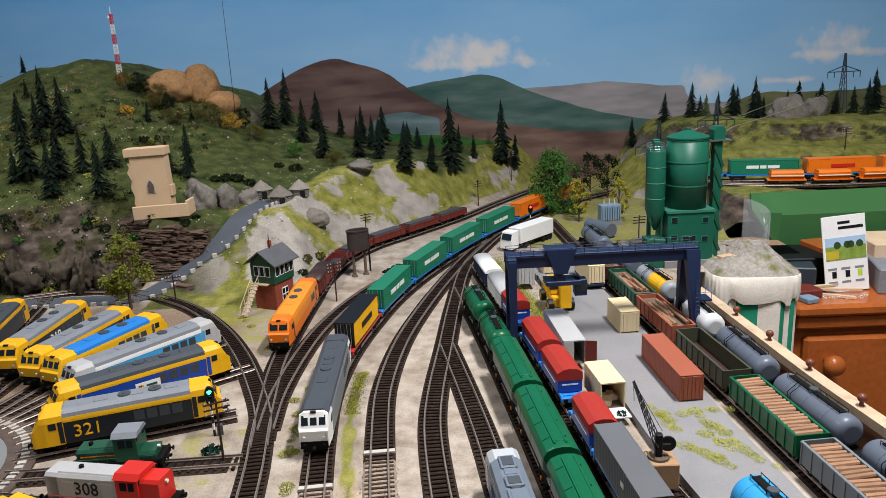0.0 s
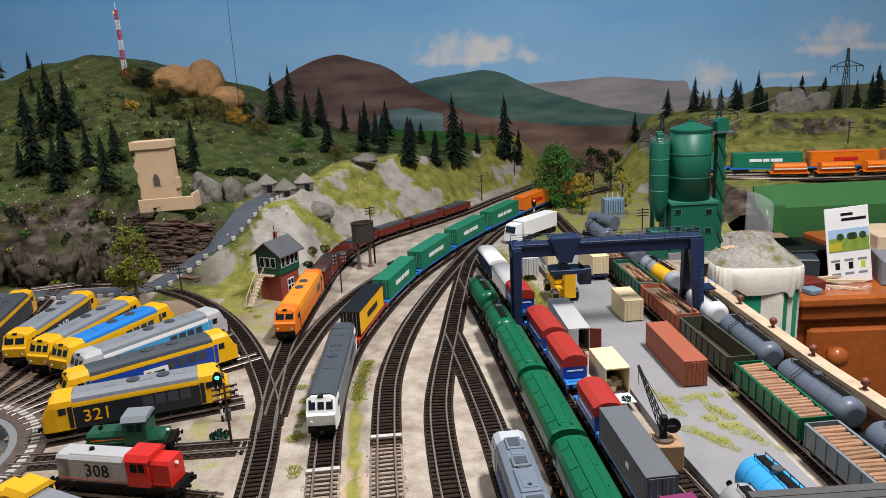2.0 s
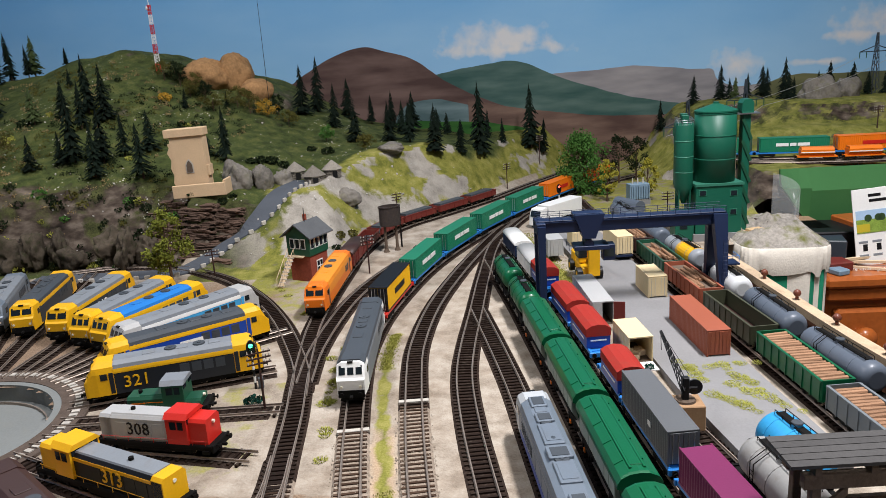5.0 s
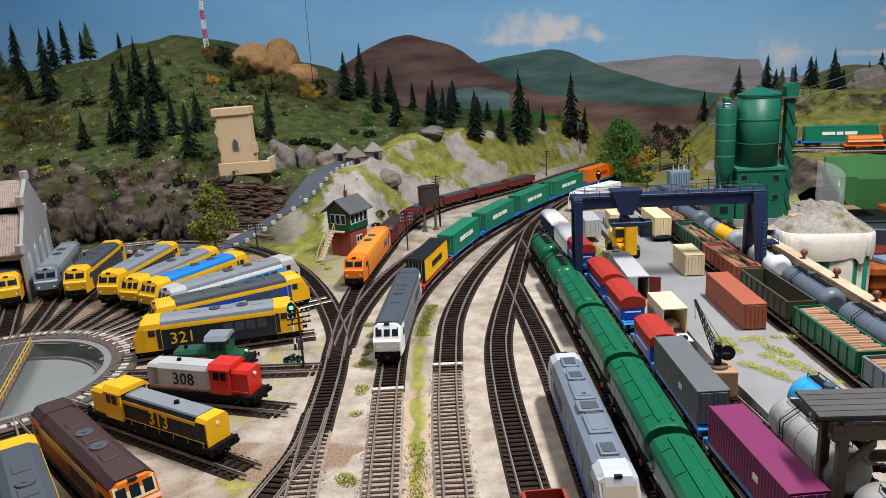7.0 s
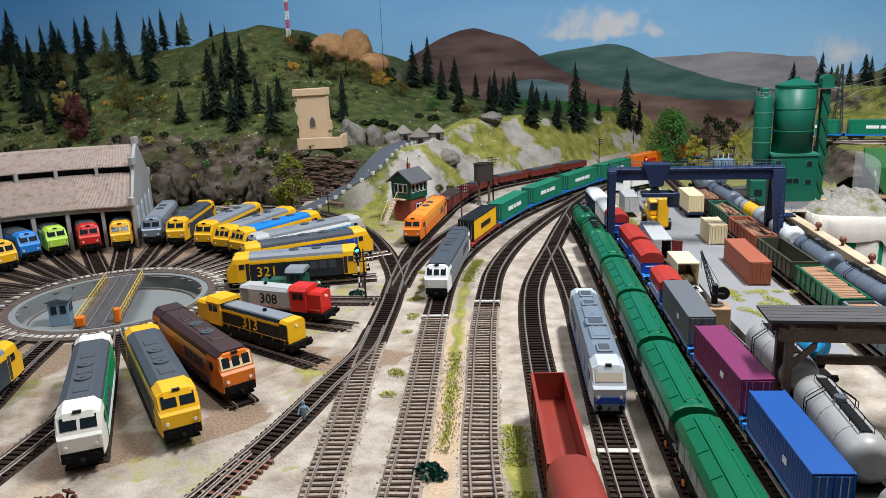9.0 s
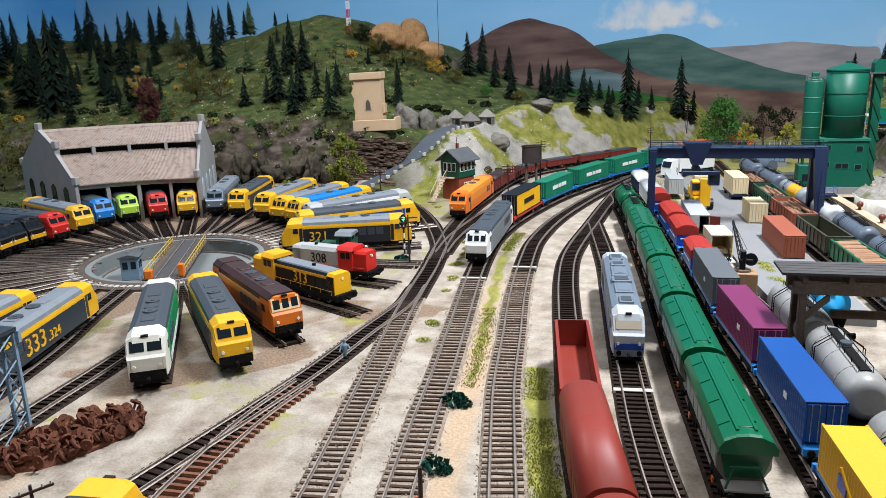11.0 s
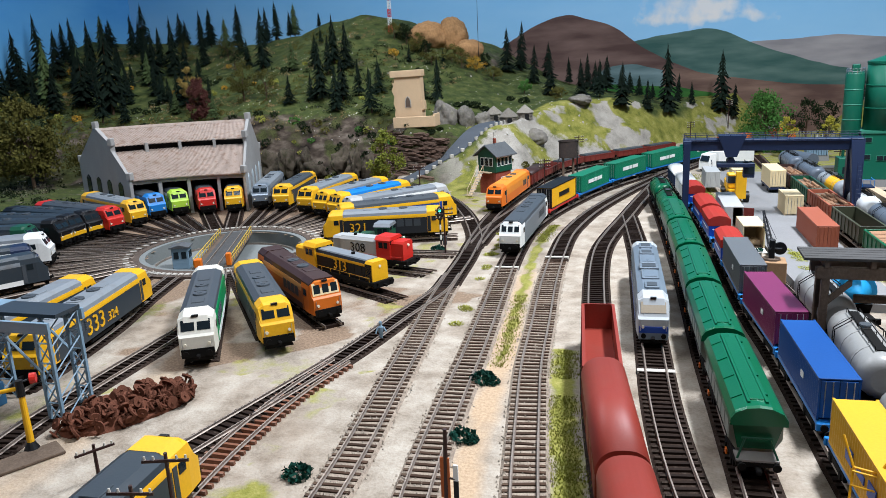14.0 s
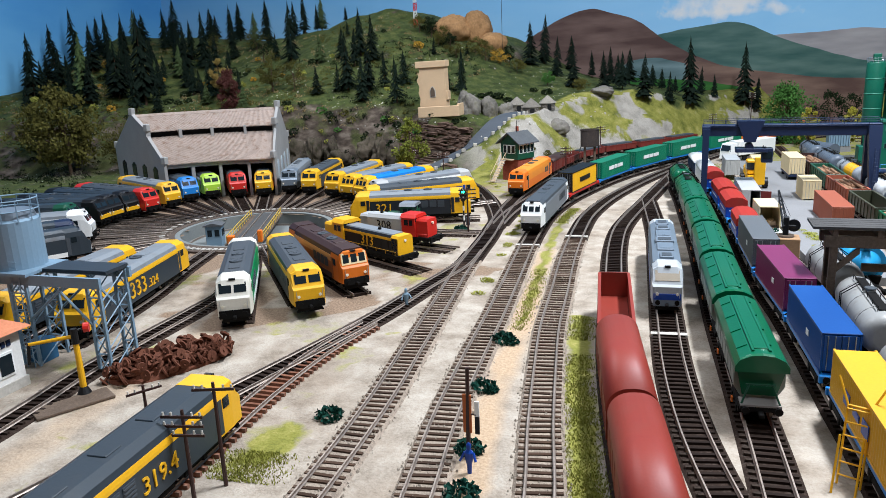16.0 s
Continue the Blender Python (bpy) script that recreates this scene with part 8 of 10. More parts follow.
def truck(x, y, turn, label, col):
    v = thing("box_trailer_truck", label, "truck", pose(x, y, 0.001, 0, 0, turn), "trucks")
    part("trailer_box", box(-0.0145, 0.0145, -0.050, 0.062, 0.012, 0.042, 0.0005), col, v)
    part("trailer_frame", box(-0.010, 0.010, -0.050, 0.062, 0.008, 0.012), CHASSIS, v)
    part("cab", loft([[(-0.0140, -0.078, 0.006), (0.0140, -0.078, 0.006), (0.0140, -0.056, 0.006), (-0.0140, -0.056, 0.006)], [(-0.0140, -0.077, 0.022), (0.0140, -0.077, 0.022), (0.0140, -0.056, 0.022), (-0.0140, -0.056, 0.022)],
                      [(-0.0132, -0.072, 0.038), (0.0132, -0.072, 0.038), (0.0132, -0.056, 0.040), (-0.0132, -0.056, 0.040)]]), col, v)
    part("windscreen", plate([(-0.0115, -0.0772, 0.0235), (0.0115, -0.0772, 0.0235), (0.0112, -0.0730, 0.0350), (-0.0112, -0.0730, 0.0350)]), GLASS, v)
    for yy in (-0.068, -0.030, 0.030, 0.042, 0.054):
        for sx in (-0.0115, 0.0115):
            part("wheel", rod((sx - 0.002, yy, 0.0056), (sx + 0.002, yy, 0.0056), 0.0056, None, 14), BLACK, v)


truck(0.205, 1.395, -42, "white articulated truck with a plain box trailer", WHITE)
tb = thing("oil_tank", "dark cylindrical storage tank lying on blocks", "tank", pose(0.355, 1.44, 0, 0, 0, 30))
part("tank_shell", rod((0, -0.035, 0.017), (0, 0.035, 0.017), 0.014, None, 20), TANKGREY, tb)
for y in (-0.022, 0.022):
    part("tank_block", box(-0.011, 0.011, y - 0.003, y + 0.003, 0, 0.008), CONCRETE, tb)
wb = thing("store_building", "small white flat-roofed store by the silos", "shed", pose(0.398, 1.315, 0, 0, 0, 15))
part("store_wall", box(-0.022, 0.022, -0.014, 0.014, 0, 0.016, 0.0004), WHITE, wb)
part("store_roof", box(-0.0235, 0.0235, -0.0155, 0.0155, 0.016, 0.018, 0.0004), STONEM, wb)
sub = thing("transformer", "grey substation transformer behind a fence", "transformer", pose(0.392, 1.53, 0, 0, 0, 10))
part("transformer_body", box(-0.022, 0.022, -0.012, 0.012, 0.012, 0.046, 0.001), STEELBLUE, sub)
for k in range(8):
    part("cooling_fin", box(-0.020 + k * 0.0055, -0.018 + k * 0.0055, -0.0165, -0.012, 0.014, 0.042), STEELBLUE, sub)
for x in (-0.012, 0.0, 0.012):
    part("bushing", rod((x, 0, 0.046), (x, 0, 0.058), 0.0016, 0.0010, 8), STONEM, sub)
part("base_block", box(-0.024, 0.024, -0.014, 0.014, 0, 0.012), CONCRETE, sub)


# ---- road ----
def road_sheet():
    secs = []
    n = 60
    for i in range(n + 1):
        s = 0.002 + (ROAD.length - 0.004) * i / n
        p, d = ROAD.at(s), ROAD.heading(s)
        nr = Vector((-d.y, d.x))
        grade = 0.108 * float(smooth01(0.255, 0.540, np.array(s)))
        w = 0.025
        secs.append([(p.x - nr.x * w, p.y - nr.y * w, grade - 0.004), (p.x - nr.x * w, p.y - nr.y * w, grade + 0.0022), (p.x, p.y, grade + 0.0028), (p.x + nr.x * w, p.y + nr.y * w, grade + 0.0022), (p.x + nr.x * w, p.y + nr.y * w, grade - 0.004)])
    r = tagged(part("road", loft(secs), ASPHALT), "narrow grey asphalt road climbing the hillside", "road", kind="structure")
    s = 0.10
    while s < ROAD.length - 0.01:
        p, d = ROAD.at(s), ROAD.heading(s)
        nr = Vector((-d.y, d.x))
        q = p - nr * 0.0265
        g = 0.108 * float(smooth01(0.255, 0.540, np.array(s)))
        place("kerb_stone", shared("kerb_stone", lambda: box(-0.0022, 0.0022, -0.0045, 0.0045, -0.002, 0.0060, 0.0008), STONEM), r, "", pose(q.x, q.y, g + 0.001, 0, 0, math.degrees(math.atan2(-d.x, d.y))))
        s += 0.0195


road_sheet()


# ---- trees ----
def conifer_meshes(seed):
    rng = random.Random(seed)
    trunk = rod((0, 0, -0.03), (0, 0, 0.92), 0.018, 0.004, 6)
    tm = bpy.data.meshes.new("trunk")
    trunk.to_mesh(tm)
    trunk.free()
    tm.materials.append(BARK)
    bm = bmesh.new()
    tiers = 17
    low = rng.uniform(0.06, 0.16)
    for k in range(tiers):
        u = k / (tiers - 1)
        z = low + (0.97 - low) * u
        r = (0.21 - 0.03 * (seed % 3)) * (1 - u) ** 0.85 + 0.012
        n = 9 if u < 0.7 else 6
        turn = rng.uniform(0, 6.28)
        for i in range(n):
            a = turn + i * 2 * math.pi / n + rng.uniform(-0.2, 0.2)
            l = r * rng.uniform(0.52, 1.22)
            if rng.random() < 0.13 and u < 0.8:
                continue
            d = Vector((math.cos(a), math.sin(a), 0))
            sd = Vector((-math.sin(a), math.cos(a), 0)) * l * 0.24
            z0 = z + 0.035
            p0, p1, p2 = Vector((0, 0, z0)), d * l * 0.55 + Vector((0, 0, z + 0.010)), d * l + Vector((0, 0, z - 0.030 - 0.02 * rng.random()))
            a0, a1 = bm.verts.new(p0 - sd * 0.3), bm.verts.new(p0 + sd * 0.3)
            b0, bc, b1 = bm.verts.new(p1 - sd + Vector((0, 0, -0.018))), bm.verts.new(p1 + Vector((0, 0, 0.008))), bm.verts.new(p1 + sd + Vector((0, 0, -0.018)))
            t0, t1, t2 = bm.verts.new(p2 - sd * 0.55 + Vector((0, 0, -0.01))), bm.verts.new(p2), bm.verts.new(p2 + sd * 0.55 + Vector((0, 0, -0.01)))
            for f in ((a0, b0, bc), (a0, bc, a1), (a1, bc, b1), (b0, t0, bc), (bc, t0, t1), (bc, t1, t2), (bc, t2, b1)):
                bm.faces.new(f)
    rod((0, 0, 0.9), (0, 0, 1.03), 0.010, 0.001, 5, bm)
    cm = bpy.data.meshes.new("crown")
    bm.to_mesh(cm)
    bm.free()
    cm.materials.append(CONIFER)
    return tm, cm


CONES = [conifer_meshes(k) for k in range(5)]
LIGHT = CONES[0][1].copy()
LIGHT.materials.clear()
LIGHT.materials.append(CONIFER_L)


def conifer(x, y, h, light=False, k=None, z=None):
    rng = random.Random(int(x * 7919) + int(y * 104729))
    tm, cm = CONES[rng.randrange(5) if k is None else k]
    z = gz(x, y) if z is None else z
    w = rng.uniform(0.92, 1.18) * (0.13 / max(h, 0.09)) ** 0.25
    m = Matrix.LocRotScale((x, y, z - 0.002), Euler((rng.uniform(-0.03, 0.03), rng.uniform(-0.03, 0.03), rng.uniform(0, 6.28))), (h * w, h * w, h))
    t = thing("conifer_tree", "light green spruce tree on the hillside" if light else "dark green spruce tree on the hillside", "tree", m, "spruce trees")
    place("trunk", tm, t)
    place("crown", LIGHT if light else cm, t)
    return t


HILL_PINES = [(-0.95, 1.727, 0.048), (-0.852, 1.352, 0.075), (-0.812, 1.390, 0.071), (-0.895, 1.579, 0.088), (-0.786, 1.399, 0.151), (-1.043, 1.897, 0.049), (-0.717, 1.344, 0.116), (-0.841, 1.594, 0.137), (-0.830, 1.530, 0.110),
              (-0.796, 1.576, 0.129), (-0.726, 1.403, 0.119), (-0.700, 1.443, 0.096), (-0.621, 1.345, 0.115), (-0.658, 1.481, 0.091), (-0.656, 1.696, 0.052), (-0.535, 1.466, 0.078), (-0.491, 1.464, 0.118), (-0.574, 1.756, 0.043)]
FAR_PINES = [(-0.412, 1.863, 0.129), (-0.388, 1.944, 0.149), (-0.319, 1.811, 0.113), (-0.320, 2.03, 0.116), (-0.250, 1.709, 0.093), (-0.255, 2.03, 0.087), (-0.172, 1.743, 0.101), (-0.192, 1.988, 0.108), (-0.151, 1.848, 0.089), (-0.120, 1.730, 0.104),
             (-0.140, 2.03, 0.115), (-0.058, 1.687, 0.116), (-0.070, 2.03, 0.075), (-0.042, 2.03, 0.068), (0.001, 1.768, 0.082), (-0.003, 2.04, 0.050), (0.053, 1.830, 0.188), (0.072, 2.03, 0.085), (0.112, 1.946, 0.067), (0.196, 2.018, 0.181), (0.230, 2.04, 0.105)]
RIGHT_PINES = [(0.655, 2.06, 0.075), (0.72, 2.03, 0.09), (0.83, 2.02, 0.085), (0.80, 2.05, 0.07), (0.88, 2.0, 0.105), (0.905, 2.03, 0.07), (1.10, 2.0, 0.06), (1.16, 1.95, 0.09), (1.19, 1.97, 0.11), (1.22, 1.93, 0.08), (1.25, 1.96, 0.13), (1.14, 1.98, 0.07), (1.30, 1.98, 0.12), (0.57, 2.08, 0.08), (0.98, 2.02, 0.07), (1.02, 2.05, 0.09), (1.06, 2.03, 0.06), (1.09, 2.06, 0.08), (0.93, 2.06, 0.06), (0.86, 2.07, 0.08), (0.76, 2.08, 0.06)]
for x, y, h in HILL_PINES + FAR_PINES + RIGHT_PINES:
    conifer(x, y, h * (1.08 if x > 0.5 else 0.98))
conifer(-0.952, 1.556, 0.085, True)
conifer(-1.04, 1.288, 0.066, True)
conifer(-1.345, 1.812, 0.125, True)
conifer(0.77, 2.06, 0.07, True)
# the wood on the west side
WEST_PINES = [(-1.96, 1.542, 0.18), (-1.946, 1.623, 0.205), (-1.846, 1.588, 0.165), (-1.887, 1.706, 0.163), (-1.726, 1.613, 0.192), (-1.43, 1.36, 0.265), (-1.609, 1.336, 0.142), (-1.734, 1.384, 0.10), (-1.376, 1.261, 0.14), (-1.30, 1.261, 0.095), (-1.495, 1.626, 0.155),
              (-1.46, 1.681, 0.182), (-1.537, 1.834, 0.102), (-1.401, 1.762, 0.133), (-1.560, 2.03, 0.145), (-1.297, 1.820, 0.089), (-1.104, 1.642, 0.178), (-1.29, 2.04, 0.055), (-1.187, 1.688, 0.084), (-1.874, 1.37, 0.20), (-1.547, 1.382, 0.175)]
for x, y, h in WEST_PINES:
    conifer(x, y, h * 0.98)
conifer(-1.66, 1.36, 0.20, True)
rng = random.Random(12)
for _ in range(40):
    x, y = rng.uniform(-1.98, -1.15), rng.uniform(1.25, 1.95)
    if y < 1.25 + (x + 1.98) * -0.1 or (x > -1.5 and y < 1.40):
        continue
    conifer(x, y, rng.uniform(0.08, 0.145), rng.random() < 0.10)


for _ in range(40):
    x, y = rng.uniform(-1.75, -1.12), rng.uniform(1.33, 1.64)
    if 0.12 < gz(x, y) < 0.255 and (x < -1.28 or y < 1.48):
        conifer(x, y, rng.uniform(0.06, 0.105), rng.random() < 0.12)


def broadleaf(x, y, h, w, material, label, seed, clumps=26, leaves=60, z=None, bare=0.25):
    """Trunk with limbs, and a crown of many leaf clumps with gaps between them."""
    rg = random.Random(seed)
    z = gz(x, y) if z is None else z
    t = thing("broadleaf_tree", label, "tree", pose(x, y, z - 0.002), "broadleaf trees")
    bm = rod((0, 0, 0), (0, 0, h * 0.55), h * 0.022, h * 0.014, 7)
    tips = []
    for k in range(clumps):
        a, u = rg.uniform(0, 6.28), rg.random()
        zz = h * (bare + (0.94 - bare) * u)
        rr = w * math.sqrt(max(0.05, 1 - (2 * u - 0.85) ** 2)) * rg.uniform(0.35, 1.0)
        tips.append(Vector((math.cos(a) * rr, math.sin(a) * rr, zz)))
    for p in tips[::2]:
        rod((0, 0, min(h * 0.5, p.z * 0.6)), p, h * 0.008, h * 0.002, 5, bm)
    part("trunk", bm, BARK, t)
    cb = bmesh.new()
    for p in tips:
        r = w * rg.uniform(0.20, 0.36)
        for _ in range(leaves):
            d = Vector((rg.gauss(0, 1), rg.gauss(0, 1), rg.gauss(0, 0.8))).normalized() * r * rg.uniform(0.3, 1.05)
            s = max(h * 0.013, 0.0011) * rg.uniform(0.7, 1.5)
            q = Euler((rg.uniform(0, 6), rg.uniform(0, 6), rg.uniform(0, 6))).to_matrix()
            vs = [cb.verts.new(p + d + q @ Vector(c) * s) for c in ((-1, -0.6, 0), (1, -0.5, 0.2), (0.7, 0.9, 0), (-0.8, 0.7, 0.3))]
            cb.faces.new((vs[0], vs[1], vs[2], vs[3]))
    part("crown", cb, material, t)
    return t


broadleaf(0.290, 1.682, 0.148, 0.068, LEAF_G, "bushy bright green broadleaf tree beside the line", 1, 84, 80, bare=0.08)
broadleaf(0.40, 1.80, 0.125, 0.045, LEAF_D, "dark green tree with an open crown", 2, 24, 50)
broadleaf(0.45, 1.83, 0.115, 0.04, LEAF_D, "dark green tree with an open crown", 3, 22, 50)
broadleaf(0.333, 1.572, 0.107, 0.024, LEAF_Y, "slim yellow-green birch tree", 4, 26, 55, bare=0.2)
broadleaf(0.418, 1.553, 0.104, 0.024, LEAF_Y, "slim yellow-green birch tree", 5, 26, 55, bare=0.2)
broadleaf(-0.478, 1.085, 0.130, 0.036, paint("leaf_moss", (0.17, 0.19, 0.03), 0.9, var=0.4), "tall moss-green tree below the rock face", 6, 34, 70, bare=0.22)
broadleaf(-1.386, 1.018, 0.225, 0.085, LEAF_O, "large olive-brown broadleaf tree beside the roundhouse", 7, 60, 80, bare=0.2)
broadleaf(-1.52, 1.05, 0.150, 0.07, LEAF_O, "olive-brown broadleaf tree beside the roundhouse", 17, 46, 70, bare=0.2)
broadleaf(-1.26, 1.06, 0.120, 0.05, LEAF_O, "olive-brown broadleaf tree beside the roundhouse", 18, 36, 60, bare=0.2)
broadleaf(-1.12, 1.337, 0.108, 0.030, LEAF_R, "dense russet-leaved tree behind the roundhouse", 8, 90, 80, bare=0.0)
broadleaf(-1.185, 1.39, 0.12, 0.030, mat("leaf_straw", (0.30, 0.21, 0.06), 0.85, var=0.4, big=70, fine=600), "straw-leaved tree on the hillside", 9, 34, 60, bare=0.35)
broadleaf(-1.02, 1.40, 0.11, 0.045, LEAF_O, "olive broadleaf tree on the hillside", 10, 30, 60)
broadleaf(-0.95, 1.40, 0.09, 0.04, LEAF_O, "olive broadleaf tree on the hillside", 19, 26, 60)
for k, (x, y, h, w, m) in enumerate(((-0.741, 1.80, 0.050, 0.032, LEAF_O), (-0.702, 1.80, 0.060, 0.028, LEAF_D), (-0.665, 1.76, 0.045, 0.028, LEAF_O), (-0.594, 1.715, 0.052, 0.030, LEAF_O), (-0.513, 1.742, 0.060, 0.036, LEAF_O), (-0.475, 1.76, 0.045, 0.030, LEAF_A),
                                     (-0.424, 1.758, 0.042, 0.028, LEAF_O), (-0.66, 1.79, 0.055, 0.030, LEAF_O), (-0.63, 1.77, 0.046, 0.028, LEAF_D), (-0.545, 1.75, 0.055, 0.034, LEAF_O), (-0.72, 1.82, 0.05, 0.03, LEAF_D), (-0.455, 1.79, 0.06, 0.02, LEAF_D), (-0.319, 1.692, 0.045, 0.022, LEAF_G), (-1.32, 1.78, 0.07, 0.05, LEAF_O), (-1.46, 1.75, 0.08, 0.05, LEAF_O), (-0.215, 1.62, 0.035, 0.03, LEAF_O), (-1.23, 1.68, 0.09, 0.04, LEAF_D))):
    broadleaf(x, y, h, w, m, "small rounded tree on the hill crest", 30 + k, 20, 50, bare=0.3)
for k, (x, y, r, m) in enumerate(((-0.425, 1.49, 0.014, LEAF_D), (-0.405, 1.50, 0.016, LEAF_D), (-0.38, 1.505, 0.014, LEAF_D), (-0.35, 1.50, 0.016, LEAF_D), (-0.445, 1.485, 0.012, LEAF_D), (-0.30, 1.60, 0.016, LEAF_D), (-0.34, 1.62, 0.012, LEAF_D), (-0.60, 1.29, 0.012, LEAF_D), (-0.63, 1.30, 0.010, LEAF_D),
                                  (-0.44, 1.27, 0.010, LEAF_D), (-0.43, 1.30, 0.008, LEAF_D), (-0.10, 1.47, 0.012, LEAF_O), (-0.06, 1.52, 0.014, LEAF_O), (-0.02, 1.57, 0.012, LEAF_O), (0.05, 1.70, 0.014, LEAF_O), (-0.155, 1.42, 0.010, LEAF_D), (0.34, 1.66, 0.02, LEAF_G), (0.25, 1.70, 0.016, LEAF_G),
                                  (-0.22, 1.25, 0.012, LEAF_O), (-0.215, 1.19, 0.010, LEAF_D), (-0.25, 1.23, 0.012, LEAF_O), (-0.205, 1.30, 0.012, LEAF_O), (-0.54, 1.28, 0.012, LEAF_D), (-0.50, 1.275, 0.012, LEAF_D), (-0.47, 1.28, 0.010, LEAF_D))):
    bush(x, y, r, m, "low dark shrub on the hillside", seed=k)
for k, (x, y, r) in enumerate(((-0.015, 0.216, 0.011), (-0.006, 0.214, 0.007), (-0.002, 0.119, 0.010), (0.005, 0.117, 0.006), (-0.093, 0.045, 0.010), (0.018, 0.030, 0.010), (0.030, -0.02, 0.011), (-0.197, 0.616, 0.010))):
    bush(x, y, r, LEAF_T, "clump of dark teal flock on the ballast", 0.5, 190, 0.0, 60 + k)
def tuft_bm():
    bm, rg = bmesh.new(), random.Random(3)
    for _ in range(150):
        a, q, d = rg.uniform(0, 6.28), rg.uniform(0, 6.28), math.sqrt(rg.random())
        x, y, h = math.cos(a) * d, math.sin(a) * d, rg.uniform(0.5, 1.0) * (1.1 - 0.6 * d)
        bm.faces.new([bm.verts.new(p) for p in ((x - 0.07 * math.sin(q), y + 0.07 * math.cos(q), 0), (x + 0.07 * math.sin(q), y - 0.07 * math.cos(q), 0), (x * 1.25 + 0.2 * math.cos(q), y * 1.25 + 0.2 * math.sin(q), h))])
    return bm


def tuft(x, y, r, label, squash, z, seed):
    m = Matrix.LocRotScale((x, y, z), Euler((0, 0, seed)), (r, r * 0.8, r * squash * 1.2))
    tagged(place("grass_tuft", shared("grass_tuft", tuft_bm, GRASSM), None, "", m), label, "grass", "grass tufts")


for k in range(34):
    rg = random.Random(900 + k)
    line, off, y0, y1 = ((LINE_A, -0.034, 0.46, 0.74), (LINE_C, 0.030, 0.30, 0.76), (LEAD, 0.04, 0.66, 1.0), (CROSS, -0.035, -0.1, 0.05))[k % 4]
    s = line.s_at_y(rg.uniform(y0, y1))
    p, d = line.at(s), line.heading(s)
    q = p + Vector((-d.y, d.x)) * (off * rg.uniform(0.85, 1.15)) * (-1 if k % 4 in (0, 1) else 1)
    tuft(q.x, q.y, rg.uniform(0.004, 0.009), "tuft of yellow-green static grass on the ballast", 0.4, 0.0, k)


rg = random.Random(55)
for k in range(70):
    x, y = rg.uniform(-1.9, -0.60), rg.uniform(1.22, 1.75)
    if gz(x, y) > 0.09:
        bush(x, y, rg.uniform(0.008, 0.018), rg.choice((LEAF_D, LEAF_O, LEAF_D, LEAF_A, GRASSM)), "low shrub in the undergrowth of the wood", 0.7, 110, None, 300 + k)


for k in range(80):
    x = rg.uniform(-1.05, -0.50)
    y = float(np.interp(x, FRONT_X, FRONT_Y)) + rg.uniform(-0.02, 0.10)
    if not (-0.60 < x and y < 1.17):
        bush(x, y, rg.uniform(0.006, 0.016), rg.choice((LEAF_D, LEAF_O, LEAF_D, GRASSM, LEAF_G)), "small shrub growing on the rock face", 0.7, 90, None, 500 + k)
for k, (xa, ya, xb, yb) in enumerate(((0.256, 0.640, 0.338, 0.655), (0.288, 0.610, 0.338, 0.540), (0.268, 0.585, 0.300, 0.545), (0.300, 0.640, 0.322, 0.575), (0.258, 0.660, 0.272, 0.61))):
    for j in range(9):
        u = (j + rg.random()) / 9
        tuft(xa + (xb - xa) * u + rg.uniform(-0.003, 0.003), ya + (yb - ya) * u + rg.uniform(-0.003, 0.003), rg.uniform(0.005, 0.009), "low weed growing from a joint of the concrete yard", 0.14, ZS, k * 10 + j)


def grass_carpet():
    """Short blades of static grass along the strips between the tracks."""
    rg = random.Random(77)
    verts, faces = [], []

    def blade(x, y, z, h):
        a, t = rg.uniform(0, 6.28), rg.uniform(0, 6.28)
        w = 0.0005
        i = len(verts)
        verts.extend(((x - math.cos(a) * w, y - math.sin(a) * w, z), (x + math.cos(a) * w, y + math.sin(a) * w, z), (x + math.cos(t) * h * 0.5, y + math.sin(t) * h * 0.5, z + h)))
        faces.append((i, i + 1, i + 2))

    for line, off, y0, y1, w, n in ((LINE_C, -0.028, 0.42, 0.80, 0.005, 5200), (LINE_E, 0.030, -0.28, 0.30, 0.008, 9000), (LINE_D, -0.030, -0.2, 0.10, 0.006, 3600), (LINE_H, -0.040, 0.95, 1.30, 0.014, 4200), (LINE_D, 0.028, 0.25, 0.45, 0.005, 1500), (CROSS, 0.030, -0.2, 0.06, 0.012, 3400), (CROSS, -0.038, -0.05, 0.045, 0.012, 5600)):
        ly = np.array([v.y for v in line.raw])
        for _ in range(n):
            yy = rg.uniform(y0, y1)
            if value_noise(np.array([yy]), np.array([off]), 18, 9)[0] < 0.35:
                continue
            k = int(np.argmin(np.abs(ly - yy)))
            p = line.raw[k]
            d = (line.raw[min(k + 1, len(line.raw) - 1)] - line.raw[max(k - 1, 0)]).normalized()
            o = -off + rg.gauss(0, w)
            blade(p.x - d.y * o, yy + d.x * o, 0, rg.uniform(0.0010, 0.0026))
    me = bpy.data.meshes.new("grass_blades")
    me.from_pydata(verts, [], faces)
    me.materials.append(GRASSM)
    tagged(new("grass_blades", me), "short yellow-green static grass between the tracks", "grass", kind="stuff")


grass_carpet()


